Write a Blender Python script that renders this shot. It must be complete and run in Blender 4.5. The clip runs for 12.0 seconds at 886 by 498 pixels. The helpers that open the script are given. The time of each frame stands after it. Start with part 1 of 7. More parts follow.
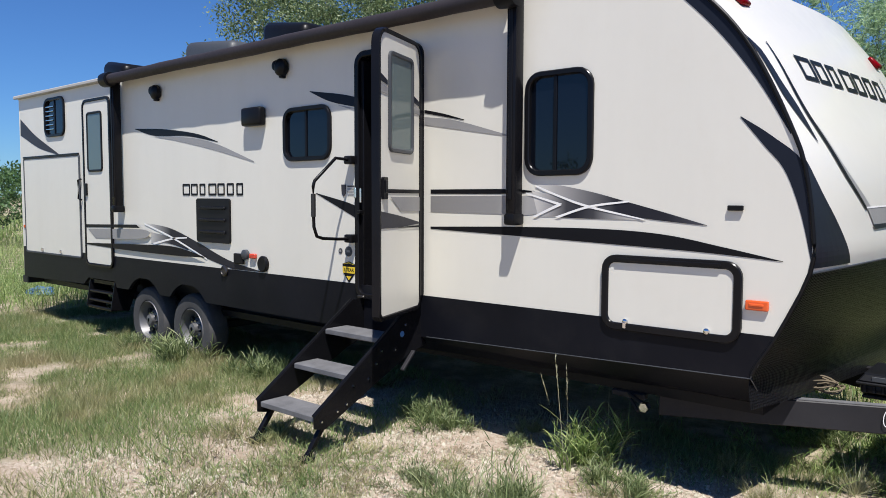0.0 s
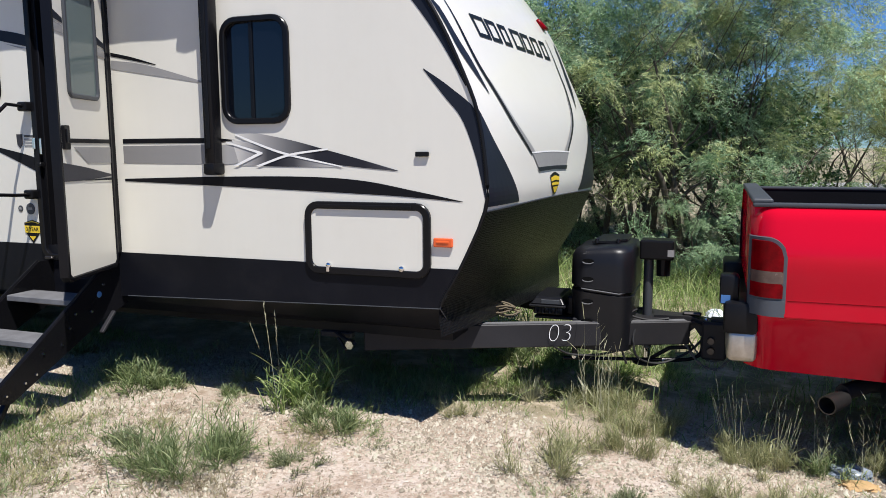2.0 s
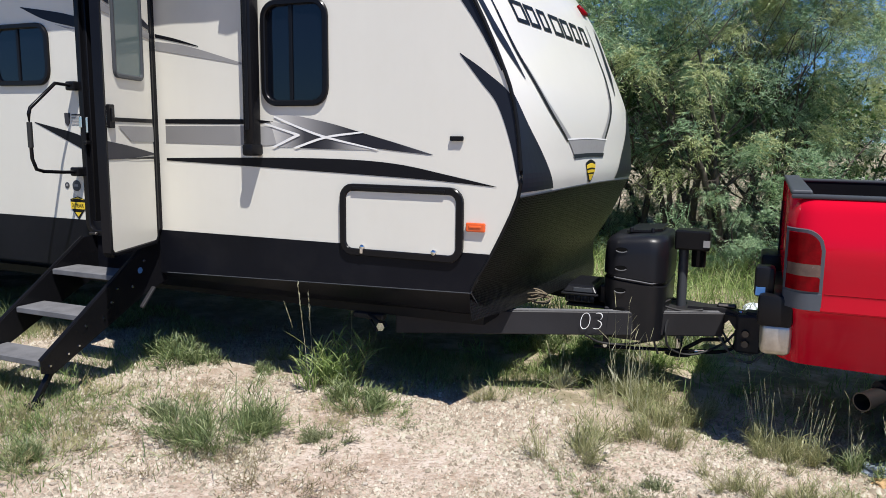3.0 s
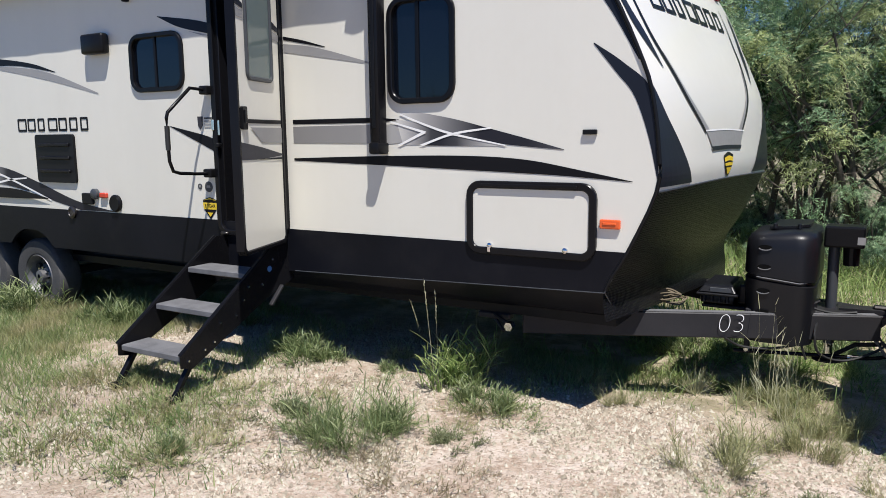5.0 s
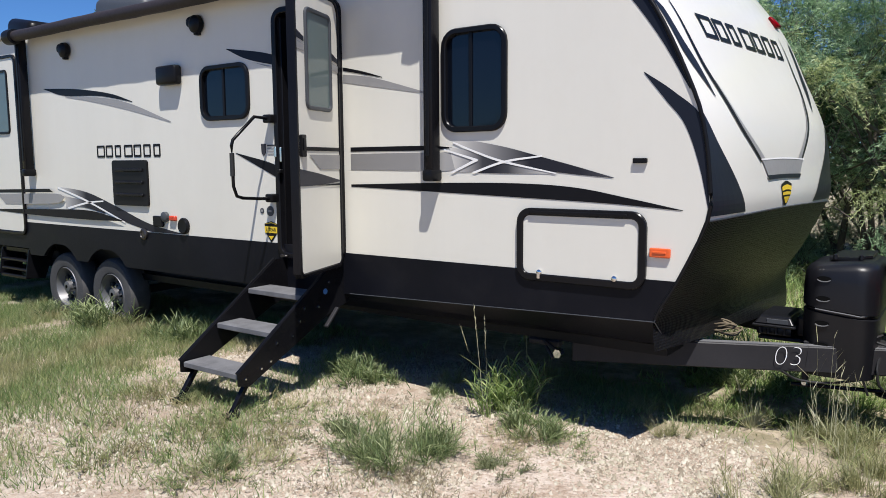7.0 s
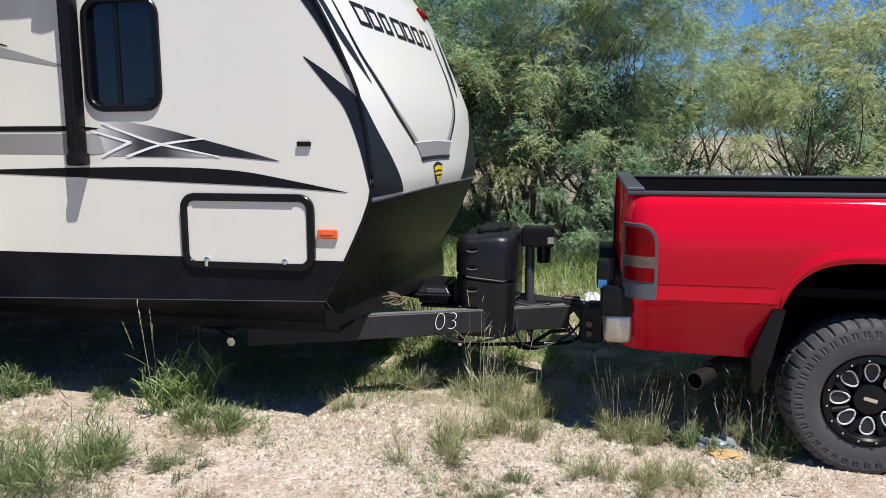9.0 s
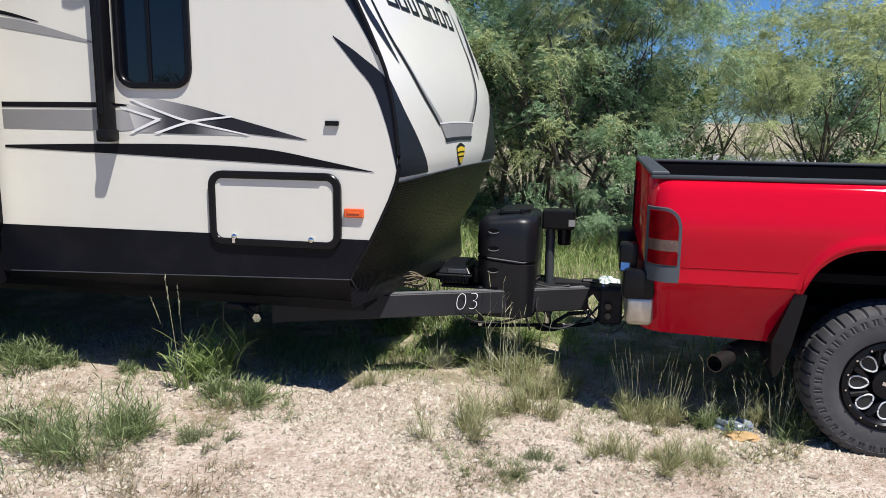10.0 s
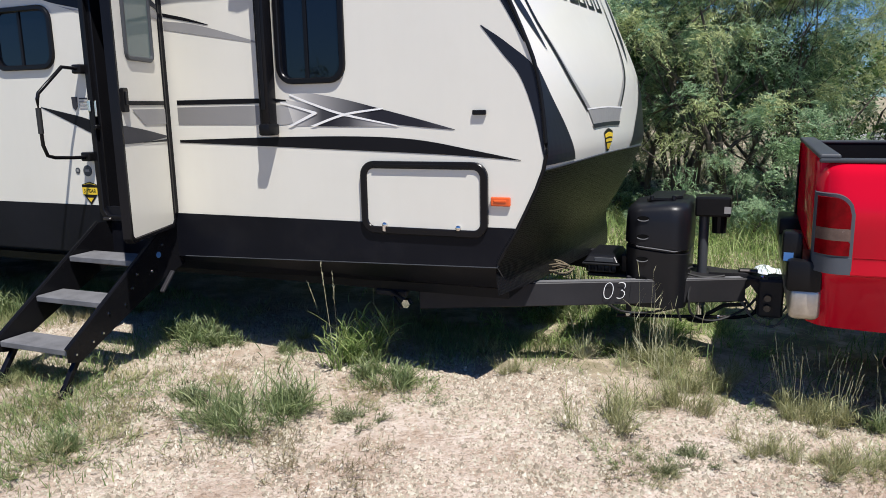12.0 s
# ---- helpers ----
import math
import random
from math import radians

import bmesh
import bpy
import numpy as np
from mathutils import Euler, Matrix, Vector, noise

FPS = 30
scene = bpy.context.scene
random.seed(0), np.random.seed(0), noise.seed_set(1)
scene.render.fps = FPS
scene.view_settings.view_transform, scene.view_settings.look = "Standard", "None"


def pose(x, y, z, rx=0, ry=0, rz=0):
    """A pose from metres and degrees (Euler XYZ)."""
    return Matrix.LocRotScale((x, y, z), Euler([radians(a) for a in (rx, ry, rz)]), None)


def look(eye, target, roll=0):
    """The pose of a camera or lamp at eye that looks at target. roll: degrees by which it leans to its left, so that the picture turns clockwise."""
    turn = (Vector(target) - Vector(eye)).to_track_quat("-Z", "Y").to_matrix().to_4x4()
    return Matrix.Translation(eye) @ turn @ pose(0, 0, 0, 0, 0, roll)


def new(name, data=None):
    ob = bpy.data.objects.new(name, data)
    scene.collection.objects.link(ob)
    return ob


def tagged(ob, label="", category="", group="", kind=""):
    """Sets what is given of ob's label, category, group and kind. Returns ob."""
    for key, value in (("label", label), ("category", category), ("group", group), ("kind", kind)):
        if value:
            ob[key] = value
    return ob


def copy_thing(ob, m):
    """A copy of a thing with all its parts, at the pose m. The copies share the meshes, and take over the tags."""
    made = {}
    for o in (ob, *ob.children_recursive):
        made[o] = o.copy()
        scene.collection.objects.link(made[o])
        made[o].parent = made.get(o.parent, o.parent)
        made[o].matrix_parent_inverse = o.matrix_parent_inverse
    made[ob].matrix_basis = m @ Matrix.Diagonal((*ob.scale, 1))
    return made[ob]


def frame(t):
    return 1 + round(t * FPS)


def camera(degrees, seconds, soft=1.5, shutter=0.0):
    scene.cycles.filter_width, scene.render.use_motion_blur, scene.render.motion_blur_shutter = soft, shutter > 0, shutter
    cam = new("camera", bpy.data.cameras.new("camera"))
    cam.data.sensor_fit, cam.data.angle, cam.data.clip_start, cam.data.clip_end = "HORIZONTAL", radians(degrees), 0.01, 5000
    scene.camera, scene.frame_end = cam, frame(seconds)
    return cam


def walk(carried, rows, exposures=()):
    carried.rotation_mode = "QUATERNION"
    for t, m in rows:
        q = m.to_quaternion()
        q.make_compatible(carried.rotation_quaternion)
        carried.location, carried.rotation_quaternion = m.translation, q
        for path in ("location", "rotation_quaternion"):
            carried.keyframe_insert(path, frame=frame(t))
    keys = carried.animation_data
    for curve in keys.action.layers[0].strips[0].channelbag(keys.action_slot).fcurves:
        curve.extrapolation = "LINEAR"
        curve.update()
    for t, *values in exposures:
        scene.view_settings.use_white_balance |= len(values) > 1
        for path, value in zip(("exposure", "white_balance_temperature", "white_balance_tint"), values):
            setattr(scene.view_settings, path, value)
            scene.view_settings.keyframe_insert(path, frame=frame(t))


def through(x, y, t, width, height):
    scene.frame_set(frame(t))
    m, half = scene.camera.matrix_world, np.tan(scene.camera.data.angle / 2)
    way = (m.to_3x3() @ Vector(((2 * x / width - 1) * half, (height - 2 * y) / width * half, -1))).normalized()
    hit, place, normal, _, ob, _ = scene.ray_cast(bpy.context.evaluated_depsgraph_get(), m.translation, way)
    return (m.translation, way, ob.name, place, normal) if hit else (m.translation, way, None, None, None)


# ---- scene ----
# Camera and walk
cam = camera(61.05, 12.0, 0.85)
PATH = [
    (0.0, 1.393, -3.952, 1.674, 40.710, -3.940, -0.202),
    (0.5, 1.419, -3.954, 1.672, 36.620, -4.840, 0.434),
    (1.0, 1.495, -3.933, 1.640, 29.161, -6.132, 1.746),
    (1.5, 1.557, -3.946, 1.648, 22.237, -6.969, 1.655),
    (2.0, 1.575, -3.965, 1.652, 20.127, -7.590, 0.325),
    (2.5, 1.624, -3.966, 1.651, 20.755, -8.455, -0.995),
    (3.0, 1.615, -3.976, 1.635, 23.191, -8.527, -0.673),
    (3.5, 1.585, -3.945, 1.630, 27.795, -8.875, 0.650),
    (3.7, 1.566, -3.929, 1.651, 29.385, -9.255, 0.829),
    (5.3, 1.403, -3.964, 1.610, 30.648, -8.214, 0.468),
    (5.5, 1.410, -3.965, 1.616, 30.482, -7.803, 0.560),
    (6.0, 1.445, -3.969, 1.618, 32.262, -7.326, 0.679),
    (6.5, 1.472, -3.980, 1.616, 35.336, -6.898, 0.434),
    (6.7, 1.493, -3.976, 1.617, 35.712, -6.713, 0.344),
    (8.3, 1.546, -3.960, 1.691, 25.652, -7.338, 1.191),
    (8.5, 1.542, -3.956, 1.689, 21.544, -7.597, 0.996),
    (9.0, 1.555, -3.951, 1.664, 11.137, -8.545, 0.159),
    (9.5, 1.541, -3.978, 1.655, 7.931, -9.290, -0.184),
    (10.0, 1.461, -4.018, 1.659, 11.736, -9.885, -0.651),
    (10.5, 1.425, -4.023, 1.656, 16.451, -10.462, -0.351),
    (11.0, 1.411, -4.024, 1.663, 19.187, -10.448, 0.242),
    (11.5, 1.411, -4.014, 1.668, 20.883, -10.534, 0.710),
    (12.0, 1.420, -4.027, 1.676, 22.167, -10.963, 1.060),
]
walk(cam, [(t, pose(x, y, z, 90 + pitch, roll, yaw)) for t, x, y, z, yaw, pitch, roll in PATH],
     exposures=[(0.0, 0.48), (12.0, 0.48)])

# ---- sky and sun ----
SUN_FROM = Vector((0.155, -0.150, 0.430)).normalized()
world = bpy.data.worlds.new("world")
scene.world = world
world.use_nodes = True
wn = world.node_tree.nodes
sky = wn.new("ShaderNodeTexSky")
sky.sky_type = "NISHITA"
sky.sun_disc = False
sky.sun_elevation = math.asin(SUN_FROM.z)
sky.sun_rotation = math.atan2(SUN_FROM.x, SUN_FROM.y)
sky.altitude, sky.air_density, sky.dust_density, sky.ozone_density = 300, 1.0, 0.0, 3.0
wn["Background"].inputs["Strength"].default_value = 0.052
tint = wn.new("ShaderNodeMix")           # a clear, dry blue
tint.data_type, tint.blend_type = "RGBA", "MULTIPLY"
tint.inputs[0].default_value = 1.0
tint.inputs[7].default_value = (0.55, 0.94, 1.52, 1)
world.node_tree.links.new(sky.outputs[0], tint.inputs[6])
world.node_tree.links.new(tint.outputs[2], wn["Background"].inputs["Color"])
sun = new("sun", bpy.data.lights.new("sun", "SUN"))
sun.data.energy, sun.data.angle, sun.data.color = 5.0, radians(0.53), (1.0, 0.968, 0.935)
sun.matrix_world = look(SUN_FROM * 30, (0, 0, 0))


# ---- materials ----
def nodes_of(name):
    m = bpy.data.materials.new(name)
    m.use_nodes = True
    t = m.node_tree
    return m, t, t.nodes, t.links, t.nodes["Principled BSDF"]


def ramp(t, fac, stops):
    r = t.nodes.new("ShaderNodeValToRGB")
    while len(r.color_ramp.elements) < len(stops):
        r.color_ramp.elements.new(0.5)
    for e, (pos, c) in zip(r.color_ramp.elements, stops):
        e.position, e.color = pos, (*c, 1)
    t.links.new(fac, r.inputs["Fac"])
    return r.outputs["Color"]


def noise_tex(t, scale, detail=4.0, rough=0.55, coord="Object", stretch=None):
    tc = t.nodes.new("ShaderNodeTexCoord")
    n = t.nodes.new("ShaderNodeTexNoise")
    n.inputs["Scale"].default_value, n.inputs["Detail"].default_value, n.inputs["Roughness"].default_value = scale, detail, rough
    out = tc.outputs[coord]
    if stretch:
        mp = t.nodes.new("ShaderNodeMapping")
        mp.inputs["Scale"].default_value = stretch
        t.links.new(out, mp.inputs["Vector"])
        out = mp.outputs[0]
    t.links.new(out, n.inputs["Vector"])
    return n.outputs["Fac"]


def mixc(t, fac, a, b, mode="MIX"):
    m = t.nodes.new("ShaderNodeMix")
    m.data_type, m.blend_type = "RGBA", mode
    for sock, v in ((m.inputs[0], fac), (m.inputs[6], a), (m.inputs[7], b)):
        if isinstance(v, (int, float)):
            sock.default_value = v
        elif isinstance(v, tuple):
            sock.default_value = (*v, 1)
        else:
            t.links.new(v, sock)
    return m.outputs[2]


def bump(t, bsdf, height, strength=0.2, dist=0.01):
    b = t.nodes.new("ShaderNodeBump")
    b.inputs["Strength"].default_value, b.inputs["Distance"].default_value = strength, dist
    t.links.new(height, b.inputs["Height"])
    t.links.new(b.outputs[0], bsdf.inputs["Normal"])


def surface(name, color, rough=0.5, metal=0.0, vary=0.12, big=1.2, fine=40.0, relief=0.05, coat=0.0, stretch=None, dirt=None, spec=0.5):
    """A plain material with wear at two scales: broad tone changes, fine grain in gloss and relief."""
    m, t, n, l, b = nodes_of(name)
    n1 = noise_tex(t, big, 5.0, 0.6, stretch=stretch)
    n2 = noise_tex(t, fine, 3.0, 0.6)
    lo = tuple(c * (1 - vary) for c in color)
    hi = tuple(min(1.0, c * (1 + vary)) for c in color)
    col = ramp(t, n1, [(0.3, lo), (0.7, hi)])
    col = mixc(t, n2, col, mixc(t, 1.0, col, (1 - vary * 0.6,) * 3, "MULTIPLY"))
    if dirt:
        n3 = noise_tex(t, 3.1, 8.0, 0.7)
        f = ramp(t, n3, [(0.5, (0, 0, 0)), (0.72, (1, 1, 1))])
        fm = t.nodes.new("ShaderNodeMath")
        fm.operation = "MULTIPLY"
        fm.inputs[1].default_value = dirt[1]
        l.new(f, fm.inputs[0])
        col = mixc(t, fm.outputs[0], col, dirt[0])
    l.new(col, b.inputs["Base Color"])
    r = t.nodes.new("ShaderNodeMapRange")
    r.inputs["To Min"].default_value, r.inputs["To Max"].default_value = max(0.02, rough * 0.8), min(1.0, rough * 1.25)
    l.new(n2, r.inputs["Value"])
    l.new(r.outputs[0], b.inputs["Roughness"])
    b.inputs["Metallic"].default_value = metal
    b.inputs["Coat Weight"].default_value = coat
    b.inputs["Specular IOR Level"].default_value = spec
    b.inputs["Coat Roughness"].default_value = 0.05
    if relief:
        bump(t, b, n2, relief, 0.004)
    return m


M_white = surface("cream_fibreglass", (0.665, 0.645, 0.570), 0.32, vary=0.025, big=0.9, fine=14, relief=0.02, stretch=(2.5, 2.5, 0.25), dirt=((0.55, 0.50, 0.40), 0.12))
M_cap = surface("white_gelcoat", (0.67, 0.65, 0.585), 0.2, vary=0.02, big=1.0, fine=10, relief=0.012, coat=0.12)
M_roof = surface("roof_membrane", (0.40, 0.39, 0.37), 0.6, vary=0.08)
M_skirt = surface("charcoal_skirt_metal", (0.0062, 0.0068, 0.0102), 0.36, vary=0.25, big=1.5, fine=60, relief=0.03, dirt=((0.03, 0.028, 0.027), 0.18), spec=0.13)
M_black = surface("black_plastic", (0.007, 0.007, 0.008), 0.34, vary=0.3, fine=120, relief=0.04, spec=0.17)
M_frame = surface("black_powder_coat", (0.007, 0.007, 0.0085), 0.24, vary=0.25, fine=150, relief=0.03, spec=0.17)
M_steel = surface("black_frame_steel", (0.024, 0.0235, 0.026), 0.42, vary=0.3, fine=80, relief=0.06, dirt=((0.05, 0.042, 0.036), 0.15), spec=0.16)
M_cover = surface("moulded_black_cover", (0.0075, 0.0078, 0.0098), 0.36, vary=0.2, fine=220, relief=0.10, spec=0.30)
M_rubber = surface("tyre_rubber", (0.056, 0.055, 0.056), 0.8, vary=0.2, big=3, fine=60, relief=0.15, dirt=((0.13, 0.115, 0.10), 0.4))
M_dullsteel = surface("sooty_steel", (0.08, 0.073, 0.07), 0.34, 0.8, vary=0.3, relief=0.05)
M_seal = surface("rubber_seal", (0.015, 0.015, 0.015), 0.6, vary=0.2)
M_decal_k = surface("black_vinyl", (0.008, 0.008, 0.010), 0.3, vary=0.15, relief=0.01, spec=0.12)
M_decal_n = surface("navy_vinyl", (0.014, 0.017, 0.026), 0.3, vary=0.15, relief=0.01, spec=0.12)
M_decal_g = surface("grey_vinyl", (0.27, 0.265, 0.26), 0.35, vary=0.1, relief=0.01)
M_decal_d = surface("dark_grey_vinyl", (0.040, 0.040, 0.047), 0.35, vary=0.15, relief=0.01, spec=0.12)
M_decal_w = surface("white_vinyl", (0.78, 0.77, 0.74), 0.35, vary=0.04, relief=0.0)
def fade_vinyl(name, x0, x1, stops):
    """Printed vinyl whose tone runs from grey to near black along the trailer."""
    m, t, n, l, b = nodes_of(name)
    tc, sp, mr = n.new("ShaderNodeTexCoord"), n.new("ShaderNodeSeparateXYZ"), n.new("ShaderNodeMapRange")
    l.new(tc.outputs["Object"], sp.inputs[0])
    l.new(sp.outputs["X"], mr.inputs["Value"])
    mr.inputs["From Min"].default_value, mr.inputs["From Max"].default_value = x0, x1
    l.new(ramp(t, mr.outputs[0], stops), b.inputs["Base Color"])
    b.inputs["Roughness"].default_value = 0.34
    b.inputs["Specular IOR Level"].default_value = 0.2
    return m


PALE, MID, INK = (0.62, 0.60, 0.55), (0.15, 0.148, 0.15), (0.018, 0.018, 0.024)
M_fade_up = fade_vinyl("fading_vinyl_upper", -1.26, -0.15, [(0.0, PALE), (0.16, (0.34, 0.33, 0.32)), (0.34, MID), (0.52, INK), (0.80, INK), (1.0, (0.06, 0.06, 0.07))])
M_fade_left = fade_vinyl("fading_vinyl_inner", -1.28, -0.84, [(0.0, PALE), (0.25, (0.36, 0.35, 0.34)), (0.6, (0.05, 0.05, 0.055)), (1.0, INK)])
M_fade_low = fade_vinyl("fading_vinyl_lower", -0.95, -0.48, [(0.0, INK), (0.25, (0.05, 0.05, 0.055)), (0.55, (0.26, 0.255, 0.25)), (1.0, PALE)])
M_fade_grey = fade_vinyl("grey_stripe_vinyl", -2.12, -1.10, [(0.0, (0.20, 0.195, 0.19)), (0.55, (0.24, 0.235, 0.23)), (0.8, (0.36, 0.355, 0.345)), (1.0, (0.25, 0.245, 0.24))])
M_fade_rear = fade_vinyl("fading_vinyl_rear", -6.12, -5.30, [(0.0, PALE), (0.25, (0.30, 0.295, 0.29)), (0.6, INK), (1.0, INK)])
M_yellow = surface("yellow_vinyl", (0.72, 0.50, 0.03), 0.4, vary=0.05, relief=0.0)
M_chrome = surface("chrome", (0.72, 0.72, 0.72), 0.12, 1.0, vary=0.08, relief=0.02)
M_rimsilver = surface("silver_steel_wheel", (0.17, 0.17, 0.175), 0.46, 0.5, vary=0.15, relief=0.04, dirt=((0.12, 0.10, 0.08), 0.4))
M_bumper = surface("weathered_chrome", (0.50, 0.47, 0.42), 0.34, 0.8, vary=0.25, big=7, fine=40, relief=0.06, dirt=((0.30, 0.22, 0.14), 0.4))
M_machined = surface("machined_alloy", (0.74, 0.74, 0.74), 0.4, 0.35, vary=0.08, relief=0.02)
M_tread = surface("grey_grip_tread", (0.13, 0.13, 0.135), 0.8, vary=0.25, big=8, fine=260, relief=0.3)
M_fabric = surface("brown_awning_vinyl", (0.021, 0.015, 0.016), 0.6, vary=0.35, big=2.0, fine=30, relief=0.1, stretch=(0.8, 6, 6))
M_signal = surface("red_orange_plastic", (0.50, 0.045, 0.02), 0.3, vary=0.08, relief=0.0)
M_amber = surface("amber_lens", (0.70, 0.10, 0.016), 0.18, vary=0.06, relief=0.0, coat=0.4)
M_redlens = surface("red_lens", (0.17, 0.001, 0.004), 0.2, vary=0.3, big=26, relief=0.0, coat=0.08, spec=0.05)
M_clearlens = surface("smoky_lens", (0.13, 0.082, 0.066), 0.25, vary=0.3, big=20, relief=0.0, coat=0.15)
M_red = surface("red_car_paint", (0.51, 0.003, 0.019), 0.24, vary=0.03, big=0.8, fine=60, relief=0.0, coat=0.42, spec=0.0)
M_greytrim = surface("grey_plastic_trim", (0.046, 0.051, 0.058), 0.5, vary=0.15, fine=150, relief=0.05)
M_bezel = surface("blue_grey_plastic", (0.062, 0.071, 0.084), 0.45, vary=0.12, fine=150, relief=0.04)
M_bedliner = surface("black_bed_liner", (0.005, 0.005, 0.0065), 0.6, vary=0.3, fine=90, relief=0.2, spec=0.12)
M_under = surface("dark_underbody", (0.006, 0.006, 0.006), 0.9, vary=0.3, spec=0.05)
M_interior = surface("dim_interior_panel", (0.10, 0.075, 0.055), 0.6, vary=0.2)
M_blue = surface("blue_plastic", (0.05, 0.15, 0.36), 0.4, vary=0.1)
M_bag = surface("crumpled_white_plastic", (0.62, 0.66, 0.70), 0.3, vary=0.12, fine=30, relief=0.3)
M_clear = surface("dusty_clear_plastic", (0.22, 0.26, 0.31), 0.2, vary=0.25, fine=30, relief=0.3)
M_card = surface("soggy_tan_cardboard", (0.46, 0.30, 0.14), 0.8, vary=0.2, fine=60, relief=0.3)
M_rope = surface("tan_rope", (0.14, 0.11, 0.07), 0.8, vary=0.3, fine=200, relief=0.3)
M_chalk = surface("white_paint_marker", (0.75, 0.75, 0.75), 0.7, vary=0.1, relief=0.0)
M_bark = surface("grey_brown_bark", (0.105, 0.085, 0.065), 0.85, vary=0.35, big=6, fine=50, relief=0.5, stretch=(3, 3, 0.6))


def glass(name, tint, rough=0.02, see=0.5):
    m, t, n, l, b = nodes_of(name)
    b.inputs["Base Color"].default_value = (*tint, 1)
    b.inputs["Roughness"].default_value = rough
    b.inputs["Transmission Weight"].default_value = see
    b.inputs["IOR"].default_value = 1.5
    n1 = noise_tex(t, 1.3, 2.0)
    bump(t, b, n1, 0.03, 0.02)
    return m


M_glass = glass("dark_tinted_glass", (0.006, 0.008, 0.014))
M_frost = glass("grey_door_glass", (0.13, 0.17, 0.165), 0.12, 0.15)


def mesh_panel():
    """Black moulded panel with a fine honeycomb relief."""
    m, t, n, l, b = nodes_of("black_honeycomb_panel")
    tc = n.new("ShaderNodeTexCoord")
    v = n.new("ShaderNodeTexVoronoi")
    v.inputs["Scale"].default_value = 62
    v.inputs["Randomness"].default_value = 0.12
    l.new(tc.outputs["Object"], v.inputs["Vector"])
    n1 = noise_tex(t, 2.0)
    l.new(ramp(t, n1, [(0.3, (0.006, 0.0062, 0.0075)), (0.7, (0.011, 0.0112, 0.0125))]), b.inputs["Base Color"])
    b.inputs["Roughness"].default_value = 0.30
    b.inputs["Specular IOR Level"].default_value = 0.13
    bump(t, b, v.outputs["Distance"], 0.8, 0.008)
    return m


M_mesh = mesh_panel()


def leaf_material(name, a, b_, c, through=0.35, patches=None):
    m, t, n, l, b = nodes_of(name)
    g = n.new("ShaderNodeNewGeometry")
    col = ramp(t, g.outputs["Random Per Island"], [(0.0, a), (0.55, b_), (1.0, c)])
    n1 = noise_tex(t, 1.6, 4.0)
    col = mixc(t, n1, col, mixc(t, 1.0, col, (0.62, 0.70, 0.55), "MULTIPLY"))
    if patches:                               # withered or greener areas, a step or two across
        far = noise_tex(t, 0.75, 6.0, 0.62)
        col = mixc(t, ramp(t, far, [(0.47, (0, 0, 0)), (0.64, (0.85, 0.85, 0.85))]), col, patches)
    l.new(col, b.inputs["Base Color"])
    b.inputs["Roughness"].default_value = 0.5
    tr = n.new("ShaderNodeBsdfTranslucent")
    l.new(col, tr.inputs["Color"])
    mx = n.new("ShaderNodeMixShader")
    mx.inputs[0].default_value = through
    l.new(b.outputs[0], mx.inputs[1])
    l.new(tr.outputs[0], mx.inputs[2])
    l.new(mx.outputs[0], n["Material Output"].inputs["Surface"])
    return m


M_leaf = leaf_material("mesquite_leaflets", (0.15, 0.255, 0.15), (0.37, 0.52, 0.32), (0.67, 0.79, 0.54), 0.5)
M_leaf_y = leaf_material("yellow_green_leaflets", (0.32, 0.36, 0.17), (0.60, 0.64, 0.34), (0.84, 0.84, 0.56), 0.5)
M_leaf_dk = leaf_material("broad_dark_leaves", (0.045, 0.10, 0.035), (0.095, 0.18, 0.06), (0.20, 0.30, 0.12), 0.30)
M_leaf_oak = leaf_material("grey_green_oak_leaves", (0.07, 0.12, 0.05), (0.16, 0.22, 0.10), (0.33, 0.375, 0.205), 0.32)
M_grass = leaf_material("green_grass", (0.13, 0.21, 0.075), (0.25, 0.32, 0.125), (0.46, 0.46, 0.23), 0.4, (0.40, 0.33, 0.19))
M_brown = leaf_material("withered_brown_grass", (0.16, 0.12, 0.07), (0.27, 0.21, 0.13), (0.42, 0.36, 0.22), 0.3)
M_weed = leaf_material("fresh_green_weed", (0.09, 0.135, 0.05), (0.225, 0.28, 0.12), (0.45, 0.475, 0.26), 0.42)
M_forb = leaf_material("dull_green_weed", (0.13, 0.15, 0.07), (0.235, 0.26, 0.135), (0.42, 0.42, 0.26), 0.4)
M_lush = leaf_material("sunny_meadow_grass", (0.15, 0.23, 0.07), (0.31, 0.41, 0.14), (0.56, 0.60, 0.28), 0.45)
M_straw = leaf_material("bleached_straw", (0.48, 0.45, 0.28), (0.64, 0.60, 0.42), (0.80, 0.75, 0.57), 0.4)
M_dry = leaf_material("dry_straw_grass", (0.22, 0.235, 0.115), (0.40, 0.385, 0.195), (0.60, 0.55, 0.34), 0.4)


